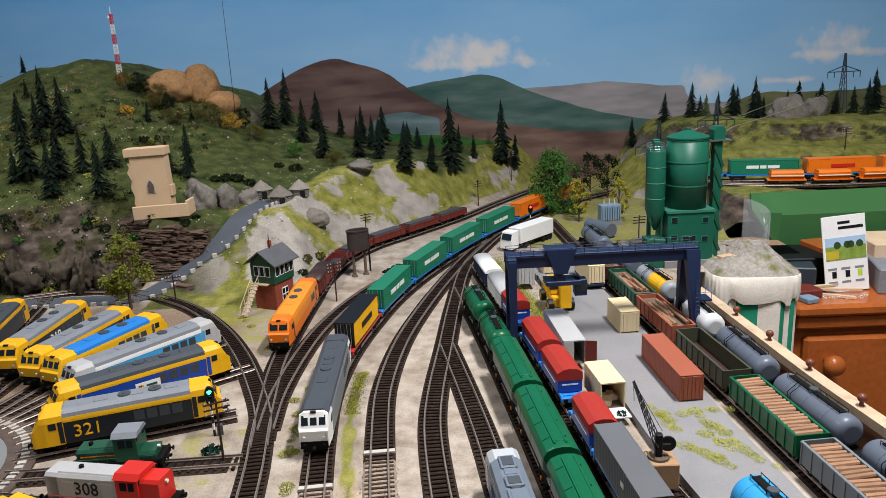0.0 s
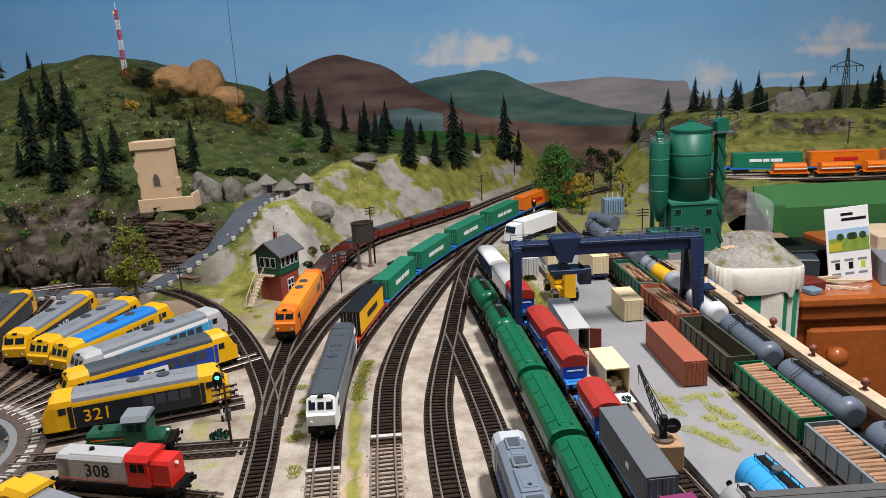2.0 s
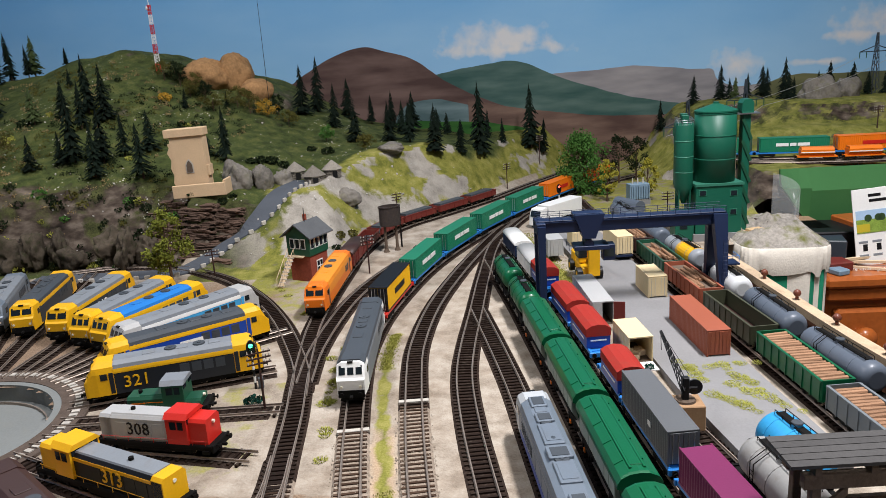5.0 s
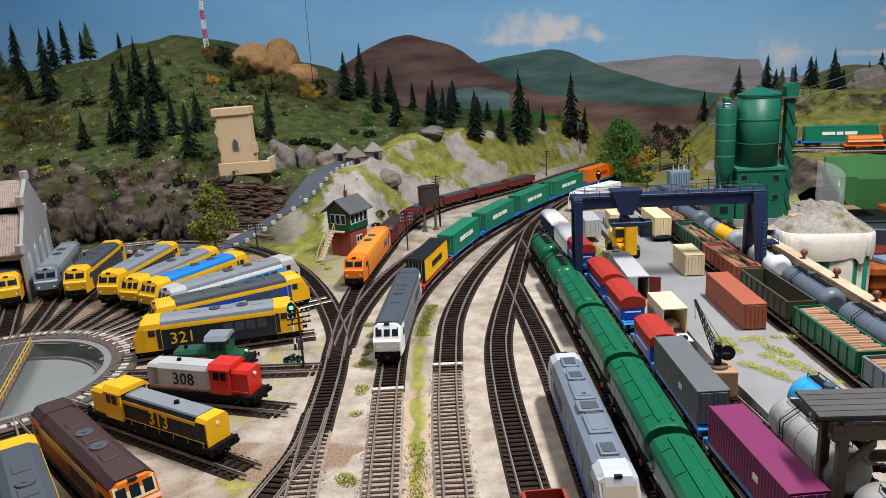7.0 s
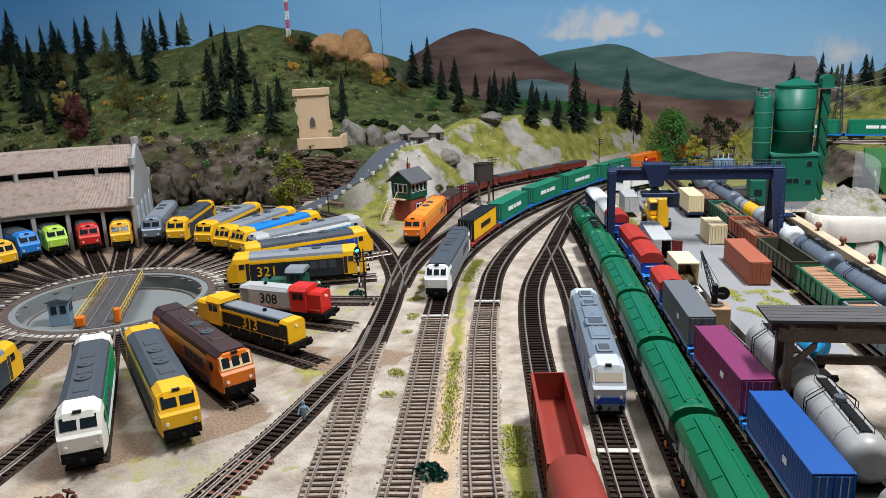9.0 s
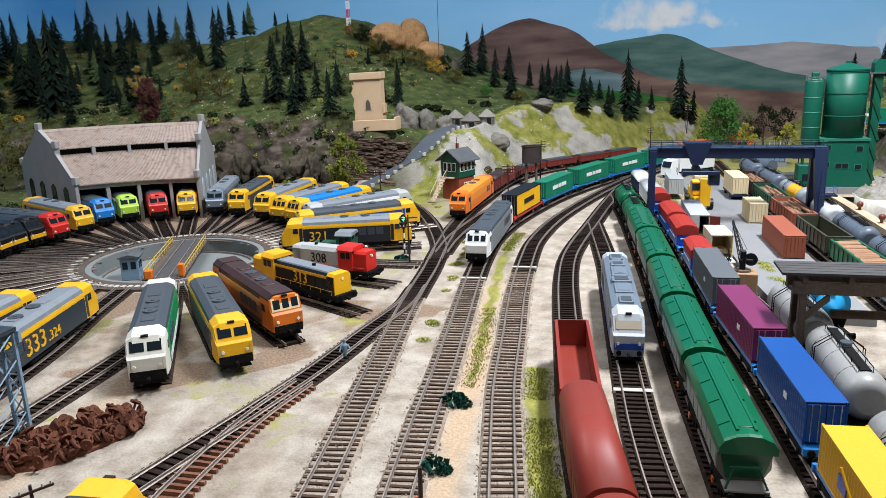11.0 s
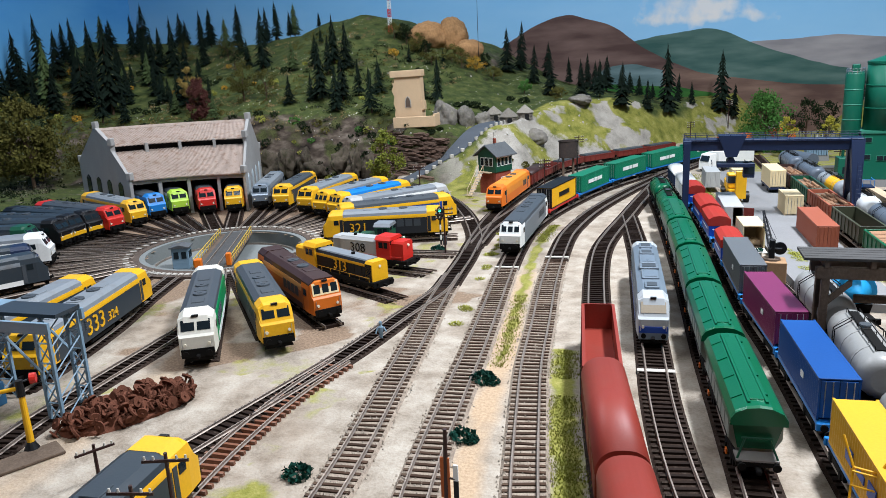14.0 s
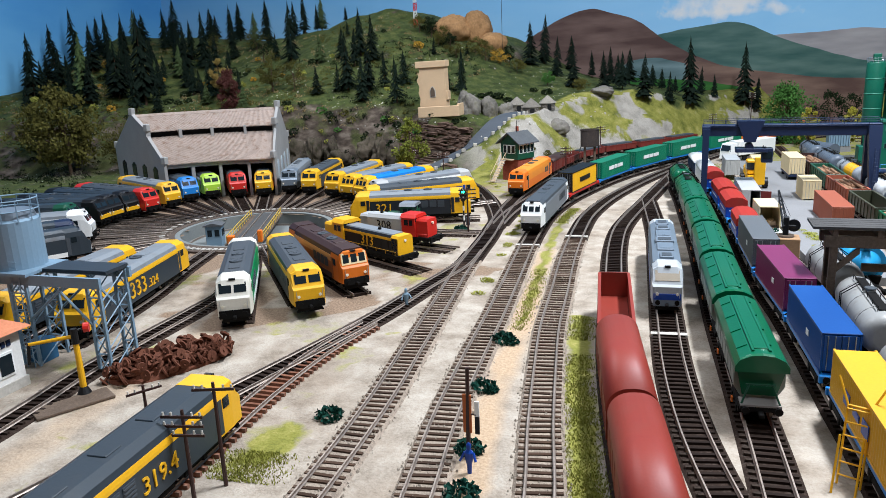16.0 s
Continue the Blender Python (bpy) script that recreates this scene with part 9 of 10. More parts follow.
def undergrowth(material, n, seed, label, xr=(-1.95, -0.50), yr=(1.16, 1.85), zmin=0.05):
    """Low tangled scrub between the trees of the wood, in many small clumps."""
    rg = random.Random(seed)
    xs, ys = [rg.uniform(*xr) for _ in range(n)], [rg.uniform(*yr) for _ in range(n)]
    zs = ground_height(np.array(xs), np.array(ys))
    verts, faces = [], []
    fs = fbm(np.array(xs), np.array(ys), 5, seed)
    for x, y, z, f in zip(xs, ys, zs, fs):
        if z < zmin or f < 0.50:
            continue
        r = rg.uniform(0.006, 0.016)
        for _ in range(26):
            d = Vector((rg.gauss(0, 1), rg.gauss(0, 1), abs(rg.gauss(0, 0.7)))).normalized() * r * rg.uniform(0.4, 1.0)
            s = rg.uniform(0.0010, 0.0022)
            q = Euler((rg.uniform(0, 6), rg.uniform(0, 6), rg.uniform(0, 6))).to_matrix()
            i = len(verts)
            verts.extend(Vector((x, y, float(z))) + d + q @ Vector(c) * s for c in ((-1, -0.7, 0), (1, -0.6, 0.2), (0.1, 1, 0)))
            faces.append((i, i + 1, i + 2))
    me = bpy.data.meshes.new("undergrowth")
    me.from_pydata(verts, [], faces)
    me.materials.append(material)
    tagged(new("undergrowth", me), label, "scrub", kind="stuff")


undergrowth(LEAF_D, 1500, 61, "dark low scrub covering the wooded hillside")
undergrowth(LEAF_O, 1300, 67, "olive-brown low scrub covering the wooded hillside")
undergrowth(mat("dry_scrub", (0.26, 0.19, 0.09), 0.9, var=0.4, big=60), 700, 71, "dry straw-coloured scrub on the hillside")

undergrowth(LEAF_D, 380, 83, "dark low scrub on the flat ground beside the roundhouse", (-1.95, -1.08), (0.74, 1.18), -0.05)
undergrowth(mat("grey_scrub", (0.20, 0.19, 0.12), 0.9, var=0.5, big=60), 420, 89, "grey-green dry scrub beside the roundhouse", (-1.95, -1.08), (0.74, 1.18), -0.05)


def scree():
    """Loose pale stones strewn below the slopes and along the road."""
    rg = random.Random(5)
    bm = bmesh.new()
    for _ in range(900):
        x, y = rg.uniform(-0.95, 0.12), rg.uniform(0.98, 1.75)
        g = gz(x, y)
        if not (0.004 < g < 0.34) or rg.random() > (0.9 if x > -0.45 and y < 1.45 else 0.35):
            continue
        s = rg.uniform(0.0012, 0.0038)
        m = pose(x, y, g + s * 0.3, rg.uniform(0, 360), rg.uniform(0, 360), 0)
        vs = [bm.verts.new(m @ Vector((a * s * rg.uniform(0.6, 1.2), b * s * rg.uniform(0.6, 1.2), c * s * rg.uniform(0.5, 1)))) for a, b, c in ((1, 0, 0), (-1, 0, 0), (0, 1, 0), (0, -1, 0), (0, 0, 1), (0, 0, -1))]
        for f in ((0, 2, 4), (2, 1, 4), (1, 3, 4), (3, 0, 4), (2, 0, 5), (1, 2, 5), (3, 1, 5), (0, 3, 5)):
            bm.faces.new([vs[i] for i in f])
    tagged(part("loose_stones", bm, STONEM), "pale loose stones strewn over the slopes", "stones", kind="stuff")


scree()


# ---- masts and pylons ----
mast = thing("radio_mast", "red and white lattice radio mast on the hilltop", "mast", pose(-0.772, 1.845, gz(-0.772, 1.845) - 0.004))
for k in range(7):
    bm = bmesh.new()
    z0, z1 = k * 0.024, (k + 1) * 0.024
    r = 0.0068 - k * 0.0004
    for a in range(3):
        q, q2 = a * 2.094, (a + 1) * 2.094
        rod((math.cos(q) * r, math.sin(q) * r, z0), (math.cos(q) * r, math.sin(q) * r, z1), 0.0009, None, 4, bm)
        for j in range(3):
            za, zb = z0 + j * 0.008, z0 + (j + 1) * 0.008
            rod((math.cos(q) * r, math.sin(q) * r, za), (math.cos(q2) * r, math.sin(q2) * r, zb), 0.0005, None, 4, bm)
            rod((math.cos(q) * r, math.sin(q) * r, zb), (math.cos(q2) * r, math.sin(q2) * r, za), 0.0005, None, 4, bm)
    part("mast_section", bm, RED if k % 2 == 0 else WHITE, mast)
part("mast_top", rod((0, 0, 0.168), (0, 0, 0.186), 0.0012, 0.0006, 6), WHITE, mast)
part("dish", rod((-0.004, -0.003, 0.160), (-0.006, -0.005, 0.160), 0.0042, None, 12), WHITE, mast)
ant = thing("antenna", "thin dark wire antenna on the hill", "antenna", pose(-0.487, 1.827, gz(-0.487, 1.827) - 0.004))
part("antenna_rod", rod((0, 0, 0), (0, 0, 0.34), 0.0008, 0.0004, 6), BLACK, ant)


def pylon(x, y, h, turn=0, z=None):
    z = gz(x, y) if z is None else z
    p = thing("power_pylon", "grey lattice electricity pylon with crossarms", "pylon", pose(x, y, z - 0.002, 0, 0, turn), "pylons")
    bm = bmesh.new()
    w = h * 0.055
    prof = lambda u: w * (1 - u) ** 1.1 + h * 0.010
    cor = [(-1, -1), (1, -1), (1, 1), (-1, 1)]
    for k in range(9):
        u0, u1 = k / 9, (k + 1) / 9
        for i in range(4):
            a, b = cor[i], cor[(i + 1) % 4]
            rod((a[0] * prof(u0), a[1] * prof(u0), h * u0), (a[0] * prof(u1), a[1] * prof(u1), h * u1), 0.0011, None, 4, bm)
            rod((a[0] * prof(u0), a[1] * prof(u0), h * u0), (b[0] * prof(u1), b[1] * prof(u1), h * u1), 0.0008, None, 4, bm)
    part("lattice_tower", bm, SLATE, p)
    bm = bmesh.new()
    for s in (-1, 1):
        rod((0, 0, h * 0.70), (s * h * 0.27, 0, h * 0.70), 0.0012, None, 4, bm)
        rod((0, 0, h * 0.80), (s * h * 0.27, 0, h * 0.70), 0.0012, None, 4, bm)
    part("crossarm", bm, SLATE, p)
    for q in (-0.27, -0.16, 0.16, 0.27):
        part("insulator_string", rod((q * h, 0, h * 0.70), (q * h, 0, h * 0.60), 0.0012, 0.0010, 6), DGREEN, p)
    return p


pylon(1.116, 2.0, 0.160, 0)
pylon(0.685, 1.73, 0.160, 0)
pylon(0.548, 1.72, 0.205, 0)


def wire(p, q, sag, label="thin slack power line wire between pylons"):
    bm = bmesh.new()
    pts = []
    for i in range(13):
        u = i / 12
        v = Vector(p).lerp(Vector(q), u)
        v.z -= sag * 4 * u * (1 - u)
        pts.append(v)
    for a, b in zip(pts, pts[1:]):
        rod(a, b, 0.0005, None, 4, bm)
    tagged(part("power_wire", bm, paint("wire_grey", (0.35, 0.35, 0.34), 0.5)), label, "wire", "power wires")


zt = gz(1.116, 2.0)
for s in (-1, 1):
    wire((1.116 + s * 0.048, 2.0, zt + 0.096), (0.685 + s * 0.042, 1.73, gz(0.685, 1.73) + 0.094), 0.012)
    wire((0.685 + s * 0.042, 1.73, gz(0.685, 1.73) + 0.094), (0.548 + s * 0.05, 1.72, gz(0.548, 1.72) + 0.121), 0.006)


# ---- west side of the yard ----
def water_gantry():
    g = thing("water_gantry", "steel-blue lattice gantry carrying a round water tank", "water tower", pose(-0.314, 0.077, 0, 0, 0, 4))
    x0, x1, H = -0.094, 0.0, 0.083
    for x in (x0, x0 + 0.018, x1 - 0.012, x1):
        for y in (-0.012, 0.020):
            part("leg_post", box(x - 0.0012, x + 0.0012, y - 0.0012, y + 0.0012, 0, H), STEELBLUE, g)
    for xa, xb in ((x0, x0 + 0.018), (x1 - 0.012, x1)):
        for y in (-0.012, 0.020):
            for k in range(5):
                z0, z1 = k * H / 5, (k + 1) * H / 5
                part("brace", rod((xa, y, z0), (xb, y, z1), 0.0007, None, 4), STEELBLUE, g)
                part("brace", rod((xb, y, z0), (xa, y, z1), 0.0007, None, 4), STEELBLUE, g)
                part("brace", rod((xa, y, z1), (xb, y, z1), 0.0007, None, 4), STEELBLUE, g)
        for x in (xa, xb):
            for k in range(4):
                z0, z1 = k * H / 4, (k + 1) * H / 4
                part("brace", rod((x, -0.012, z0), (x, 0.020, z1), 0.0007, None, 4), STEELBLUE, g)
    for y in (-0.014, 0.022):
        part("cross_girder", box(x0 - 0.04, x1 + 0.004, y - 0.0014, y + 0.0014, H - 0.008, H + 0.001), STEELBLUE, g)
        part("knee_brace", rod((x1 - 0.010, y, H - 0.040), (x1 - 0.045, y, H - 0.006), 0.0012, None, 5), STEELBLUE, g)
        part("knee_brace", rod((x0 + 0.018, y, H - 0.040), (x0 + 0.062, y, H - 0.006), 0.0012, None, 5), STEELBLUE, g)
    part("deck", box(x0 + 0.03, x1 + 0.002, -0.004, 0.022, H + 0.001, H + 0.004), SLATE, g)
    part("tank_deck", box(x0 - 0.034, x0 + 0.028, -0.020, 0.028, H + 0.0005, H + 0.003), STEELBLUE, g)
    tx, ty = x0 - 0.004, 0.006
    tk = part("tank", loft([[(tx + math.cos(q * math.pi / 14) * r, ty + math.sin(q * math.pi / 14) * r, z) for q in range(28)] for r, z in ((0.0225, H + 0.003), (0.0225, H + 0.044), (0.020, H + 0.046))]), STEELBLUE, g)
    bm = bmesh.new()
    for k in range(12):
        a, b2 = k * math.pi / 6, (k + 1) * math.pi / 6
        rod((tx + math.cos(a) * 0.023, ty + math.sin(a) * 0.023, H + 0.044), (tx + math.cos(a) * 0.023, ty + math.sin(a) * 0.023, H + 0.062), 0.0006, None, 4, bm)
        for z in (H + 0.053, H + 0.062):
            rod((tx + math.cos(a) * 0.023, ty + math.sin(a) * 0.023, z), (tx + math.cos(b2) * 0.023, ty + math.sin(b2) * 0.023, z), 0.0006, None, 4, bm)
    part("tank_railing", bm, STEELBLUE, tk)
    part("tank_cap", rod((tx, ty, H + 0.046), (tx, ty, H + 0.052), 0.020, 0.018, 20), SILVER, tk)
    bm = bmesh.new()
    for k in range(16):
        rod((x0 + 0.008, -0.016, 0.005 + k * 0.006), (x0 + 0.016, -0.016, 0.005 + k * 0.006), 0.0004, None, 4, bm)
    for x in (x0 + 0.008, x0 + 0.016):
        rod((x, -0.016, 0), (x, -0.016, H), 0.0006, None, 4, bm)
    part("ladder", bm, STEELBLUE, g)
    part("pump_house", box(x0 + 0.001, x0 + 0.017, -0.008, 0.010, 0, 0.020, 0.0006), paint("pump_blue", (0.03, 0.12, 0.24), 0.5), g)


water_gantry()


def station():
    b = thing("station_building", "white station building with a terracotta tiled roof", "building", pose(-0.395, -0.018, 0, 0, 0, 92))
    part("main_wall", box(-0.045, 0.045, -0.030, 0.030, 0, 0.050, 0.0005), mat("station_render", (0.68, 0.66, 0.62), 0.85, dirt=0.15), b)
    part("plinth", box(-0.0462, 0.0462, -0.0312, 0.0312, 0, 0.008), STONEM, b)
    part("hipped_roof", loft([[(a * 0.052, c * 0.037, 0.0495) for a, c in ((-1, -1), (1, -1), (1, 1), (-1, 1))], [(a * 0.050, c * 0.035, 0.0515) for a, c in ((-1, -1), (1, -1), (1, 1), (-1, 1))], [(a * 0.022, c * 0.003, 0.068) for a, c in ((-1, -1), (1, -1), (1, 1), (-1, 1))]]), TERRAC, b)
    for x in (-0.028, 0.0, 0.028):
        f = part("window_frame", box(x - 0.0075, x + 0.0075, -0.0310, -0.0296, 0.014, 0.034), WHITE, b)
        part("window_pane", box(x - 0.0058, x + 0.0058, -0.0316, -0.0292, 0.0160, 0.0320), GLASS, f)
    for y in (-0.014, 0.014):
        f = part("window_frame", box(0.0448, 0.0460, y - 0.0065, y + 0.0065, 0.012, 0.033), WHITE, b)
        part("window_pane", box(0.0444, 0.0464, y - 0.005, y + 0.005, 0.014, 0.031), GLASS, f)
    for k in range(5):
        part("name_sign_bar", box(0.012 + k * 0.005, 0.0155 + k * 0.005, -0.0308, -0.0296, 0.038, 0.043), NAVY, b)


station()


def water_crane():
    c = thing("water_crane", "yellow swivelling water crane with a dark iron base", "water crane", pose(-0.301, 0.024, 0, 0, 0, 38))
    part("base", rod((0, 0, 0), (0, 0, 0.008), 0.0065, 0.0028, 14), BLACK, c)
    part("column", rod((0, 0, 0.006), (0, 0, 0.044), 0.0026, 0.0022, 12), YELLOW, c)
    part("collar", rod((0, 0, 0.044), (0, 0, 0.056), 0.0030, 0.0026, 12), BLACK, c)
    part("swing_arm", rod((0, 0, 0.050), (-0.034, 0.006, 0.046), 0.0016, 0.0014, 10), YELLOW, c)
    part("hose", rod((-0.034, 0.006, 0.047), (-0.036, 0.006, 0.030), 0.0014, 0.0012, 8), BLACK, c)
    part("red_lamp", rod((0.006, 0.006, 0.054), (0.010, 0.006, 0.054), 0.0040, 0.0038, 12), RED, c)
    part("lamp_bracket", rod((0, 0, 0.054), (0.007, 0.006, 0.054), 0.0008, None, 6), BLACK, c)


water_crane()
tagged(part("inspection_plate", box(-0.028, 0.028, -0.011, 0.011, 0, 0.0022, 0.0004), WOODDARK, None, "", pose(-0.296, 0.008, 0.0004, 0, 0, 62)), "dark timber inspection plate beside the track", "plate")


def scrap_heap():
    h = thing("scrap_heap", "heap of rusty wheels and axles dumped on the ballast", "scrap", Matrix.LocRotScale((-0.272, 0.092, 0), Euler((0, 0, radians(62))), (0.74, 0.85, 0.85)))
    rg = random.Random(3)
    bm = bmesh.new()
    bmesh.ops.create_icosphere(bm, subdivisions=3, radius=1)
    for v in bm.verts:
        v.co *= 1 + 0.12 * noise.noise(v.co * 3)
        v.co = Vector((v.co.x * 0.070, v.co.y * 0.026, max(v.co.z, -0.1) * 0.012))
    part("rust_mound", bm, RUSTM, h)

    def wheel():
        bm = rod((0, 0, -0.0009), (0, 0, 0.0009), 0.0058, None, 14)
        rod((0, 0, -0.0014), (0, 0, -0.0009), 0.0064, None, 14, bm)
        rod((0, 0, 0.0009), (0, 0, 0.0022), 0.0018, None, 8, bm)
        return bm

    def axle():
        bm = rod((-0.010, 0, 0), (0.010, 0, 0), 0.0012, None, 8)
        rod((-0.0082, 0, 0), (-0.0064, 0, 0), 0.0055, None, 14, bm)
        rod((0.0064, 0, 0), (0.0082, 0, 0), 0.0055, None, 14, bm)
        return bm

    for k in range(130):
        a, r = rg.uniform(0, 6.28), math.sqrt(rg.random())
        x, y = math.cos(a) * r * 0.072, math.sin(a) * r * 0.028
        z = 0.0135 * math.sqrt(max(0.0, 1 - r * r)) + 0.0020
        kind = rg.random() < 0.65
        place("scrap_wheel" if kind else "scrap_axle", shared("scrap_wheel" if kind else "scrap_axle", wheel if kind else axle, RUSTM), h, "", pose(x, y, z + rg.uniform(0, 0.003), rg.uniform(-75, 75), rg.uniform(-60, 60), rg.uniform(0, 360)))


scrap_heap()


def figurine(x, y, turn, label, material):
    bm = loft([[(math.cos(q * math.pi / 5) * r, math.sin(q * math.pi / 5) * r * 0.7, z) for q in range(10)] for r, z in ((0.0014, 0.0), (0.0017, 0.006), (0.0026, 0.010), (0.0030, 0.014), (0.0014, 0.0160), (0.0016, 0.0175), (0.0016, 0.0192), (0.0007, 0.0204))])
    rod((-0.0028, 0, 0.0140), (-0.0052, -0.002, 0.0085), 0.0008, None, 6, bm)
    rod((0.0028, 0, 0.0140), (0.0052, -0.003, 0.0100), 0.0008, None, 6, bm)
    tagged(part("figurine", bm, material, None, "", pose(x, y, 0, 0, 0, turn)), label, "figurine", "figurines")


figurine(-0.137, 0.282, 30, "tiny painted plastic figurine in blue beside the rails", STEELBLUE)
figurine(0.026, 0.006, 0, "tiny painted plastic figurine in dark blue overalls", BLUE)
cp = thing("semaphore_post", "rust-brown signal post with black and white board", "signal", pose(0.020, 0.022, 0, 0, 0, 0))
part("post", rod((0, 0, 0), (0.001, 0, 0.062), 0.0016, 0.0012, 8), BROWN, cp)
part("orange_blade", box(-0.0028, 0.0028, -0.0008, 0.0008, 0.018, 0.044, 0.0004), paint("faded_orange", (0.42, 0.12, 0.04), 0.7), cp)
part("black_board", box(0.0050, 0.0078, -0.0006, 0.0006, 0.018, 0.030), BLACK, cp)
part("white_board", box(0.0050, 0.0078, -0.0006, 0.0006, 0.030, 0.040), WHITE, cp)
part("board_arm", rod((0, 0, 0.031), (0.006, 0, 0.031), 0.0007, None, 6), BROWN, cp)

# plates across the rails at insulated joints
for line, y in ((LINE_F, 0.262), (LINE_C, 0.545), (LINE_D, 0.602)):
    s = line.s_at_y(y)
    p, d = line.at(s), line.heading(s)
    tagged(part("joint_plate", box(-0.0155, 0.0155, -0.0028, 0.0028, 0.0, 0.0034, 0.0003), STONEM, None, "", pose(p.x, p.y, 0, 0, 0, math.degrees(math.atan2(-d.x, d.y)))), "pale plate laid across the sleepers at a joint", "plate", "joint plates")
for k, (x, y) in enumerate(((-0.048, 1.262), (-0.025, 1.302), (-0.062, 1.235))):
    st = thing("sleeper_stack", "low stack of dark sleepers beside the main line", "stack", pose(x, y, 0.0005, 0, 0, -30), "sleeper stacks")
    for j in range(5):
        part("stacked_sleeper", box(-0.014, 0.014, -0.012 + j * 0.005, -0.0085 + j * 0.005, 0, 0.003 + 0.001 * (j % 2), 0.0003), SLEEPER, st)
pf = tagged(part("loading_platform", box(-0.012, 0.012, -0.055, 0.055, 0, 0.010, 0.0006), CONCRETE, None, "", pose(0.028, 1.405, 0, 0, 0, -36)), "low grey concrete loading platform by the line", "platform")


# ---- the eastern edge and the room beyond ----
def edge_strip():
    secs = []
    for i in range(41):
        s = LINE_J.s_at_y(0.98) + (LINE_J.length - LINE_J.s_at_y(0.98) - 0.01) * i / 40
        p, d = LINE_J.at(s), LINE_J.heading(s)
        nr = Vector((-d.y, d.x))
        a, b = p + nr * 0.030, p + nr * 0.042
        secs.append([(a.x, a.y, -0.06), (b.x, b.y, -0.06), (b.x, b.y, 0.034), (a.x, a.y, 0.034)])
    e = tagged(part("edge_board", loft(secs), paint("edge_brown", (0.17, 0.075, 0.045), 0.7)), "brown board closing the edge of the layout", "board", kind="structure")
    top = []
    for sec in secs:
        top.append([(sec[0][0] - 0.002, sec[0][1], 0.0395), (sec[1][0] + 0.0005, sec[1][1], 0.0395), (sec[1][0] + 0.0005, sec[1][1], 0.0300), (sec[0][0] - 0.002, sec[0][1], 0.0300)])
    tagged(part("edge_capping", loft(top), mat("capping_timber", (0.48, 0.36, 0.24), 0.75, var=0.2, big=30, bump=0.2, dirt=0.3), e), "pale timber capping strip")
    for k in range(7):
        s = LINE_J.s_at_y(0.84) + k * 0.085
        p, d = LINE_J.at(s), LINE_J.heading(s)
        q = p + Vector((-d.y, d.x)) * 0.036
        bm = rod((0, 0, 0), (0, 0, 0.004), 0.0022, 0.0018, 10)
        bmesh.ops.create_uvsphere(bm, u_segments=12, v_segments=8, radius=0.0045, matrix=Matrix.Translation((0, 0, 0.0075)))
        tagged(part("edge_knob", bm, paint("knob_brown", (0.16, 0.05, 0.03), 0.35), None, "", pose(q.x, q.y, 0.0400), True), "small turned brown knob on the capping strip", "knob", "edge knobs")


edge_strip()


def rock_table():
    t = thing("scenery_module", "plaster rock scenery module draped with white cloth and striped curtain", "module", Matrix.LocRotScale((0.556, 1.195, 0.006), Euler((0, 0, radians(-4))), (0.82, 1.02, 1)))
    out = lambda k, a: (math.copysign(abs(math.cos(a)) ** 0.38, math.cos(a)) * 0.090 * k, math.copysign(abs(math.sin(a)) ** 0.38, math.sin(a)) * 0.090 * k)
    rg = np.random.RandomState(8)
    rings = []
    for j in range(18):
        k = 1 - j / 18
        ring = []
        for q in range(64):
            x, y = out(k, q * 2 * math.pi / 64)
            n = float(fbm(np.array([x + 3]), np.array([y + 7]), 28, 31)[0])
            ring.append((x, y, -0.004 + 0.014 * (1 - k ** 4) + (n - 0.45) * 0.045 * (1 - k ** 6) + 0.018 * max(0, y / 0.09) * (1 - k ** 4)))
        rings.append(ring)
    part("rock_surface", loft(rings), mat("module_rock", (0.30, 0.275, 0.24), 0.95, var=0.4, big=13, fine=200, bump=0.9, dirt=1.0, dirtcol=(0.13, 0.135, 0.035)), t)
    skirt = []
    for z, k, amp in ((-0.002, 1.0, 0.0), (-0.005, 1.02, 0.004), (-0.018, 1.03, 0.008), (-0.034, 1.03, 0.012), (-0.046, 1.01, 0.014)):
        ring = []
        for q in range(120):
            a = q * 2 * math.pi / 120
            x, y = out(k + amp * math.sin(q * 1.7) + amp * 0.6 * math.sin(q * 0.53 + z * 60), a)
            ring.append((x, y, z + amp * 0.35 * math.sin(q * 0.9) + amp * 0.25 * math.sin(q * 0.37 + 1)))
        skirt.append(ring)
    part("cloth_skirt", loft(skirt, caps=False), CLOTHW, t, smooth=True)
    n = 40
    for i in range(n):
        secs = []
        for z in (-0.034, -0.25, -0.45, -0.70):
            row = []
            for u in (0, 0.25, 0.5, 0.75, 1):
                a = (i + u) * 2 * math.pi / n
                f = 0.965 + 0.025 * math.sin((i + u) * 1.9) * (1 + abs(z))
                x, y = out(f, a)
                row.append((x, y, z))
            secs.append(row + [(x * 0.975, y * 0.975, z) for x, y, z in row[::-1]])
        part("curtain_stripe", loft(secs), CLOTHG if i % 2 else CLOTHW, t)
    part("table_leg", box(-0.03, 0.03, -0.03, 0.03, -0.95, -0.02), WOODDARK, t)


rock_table()


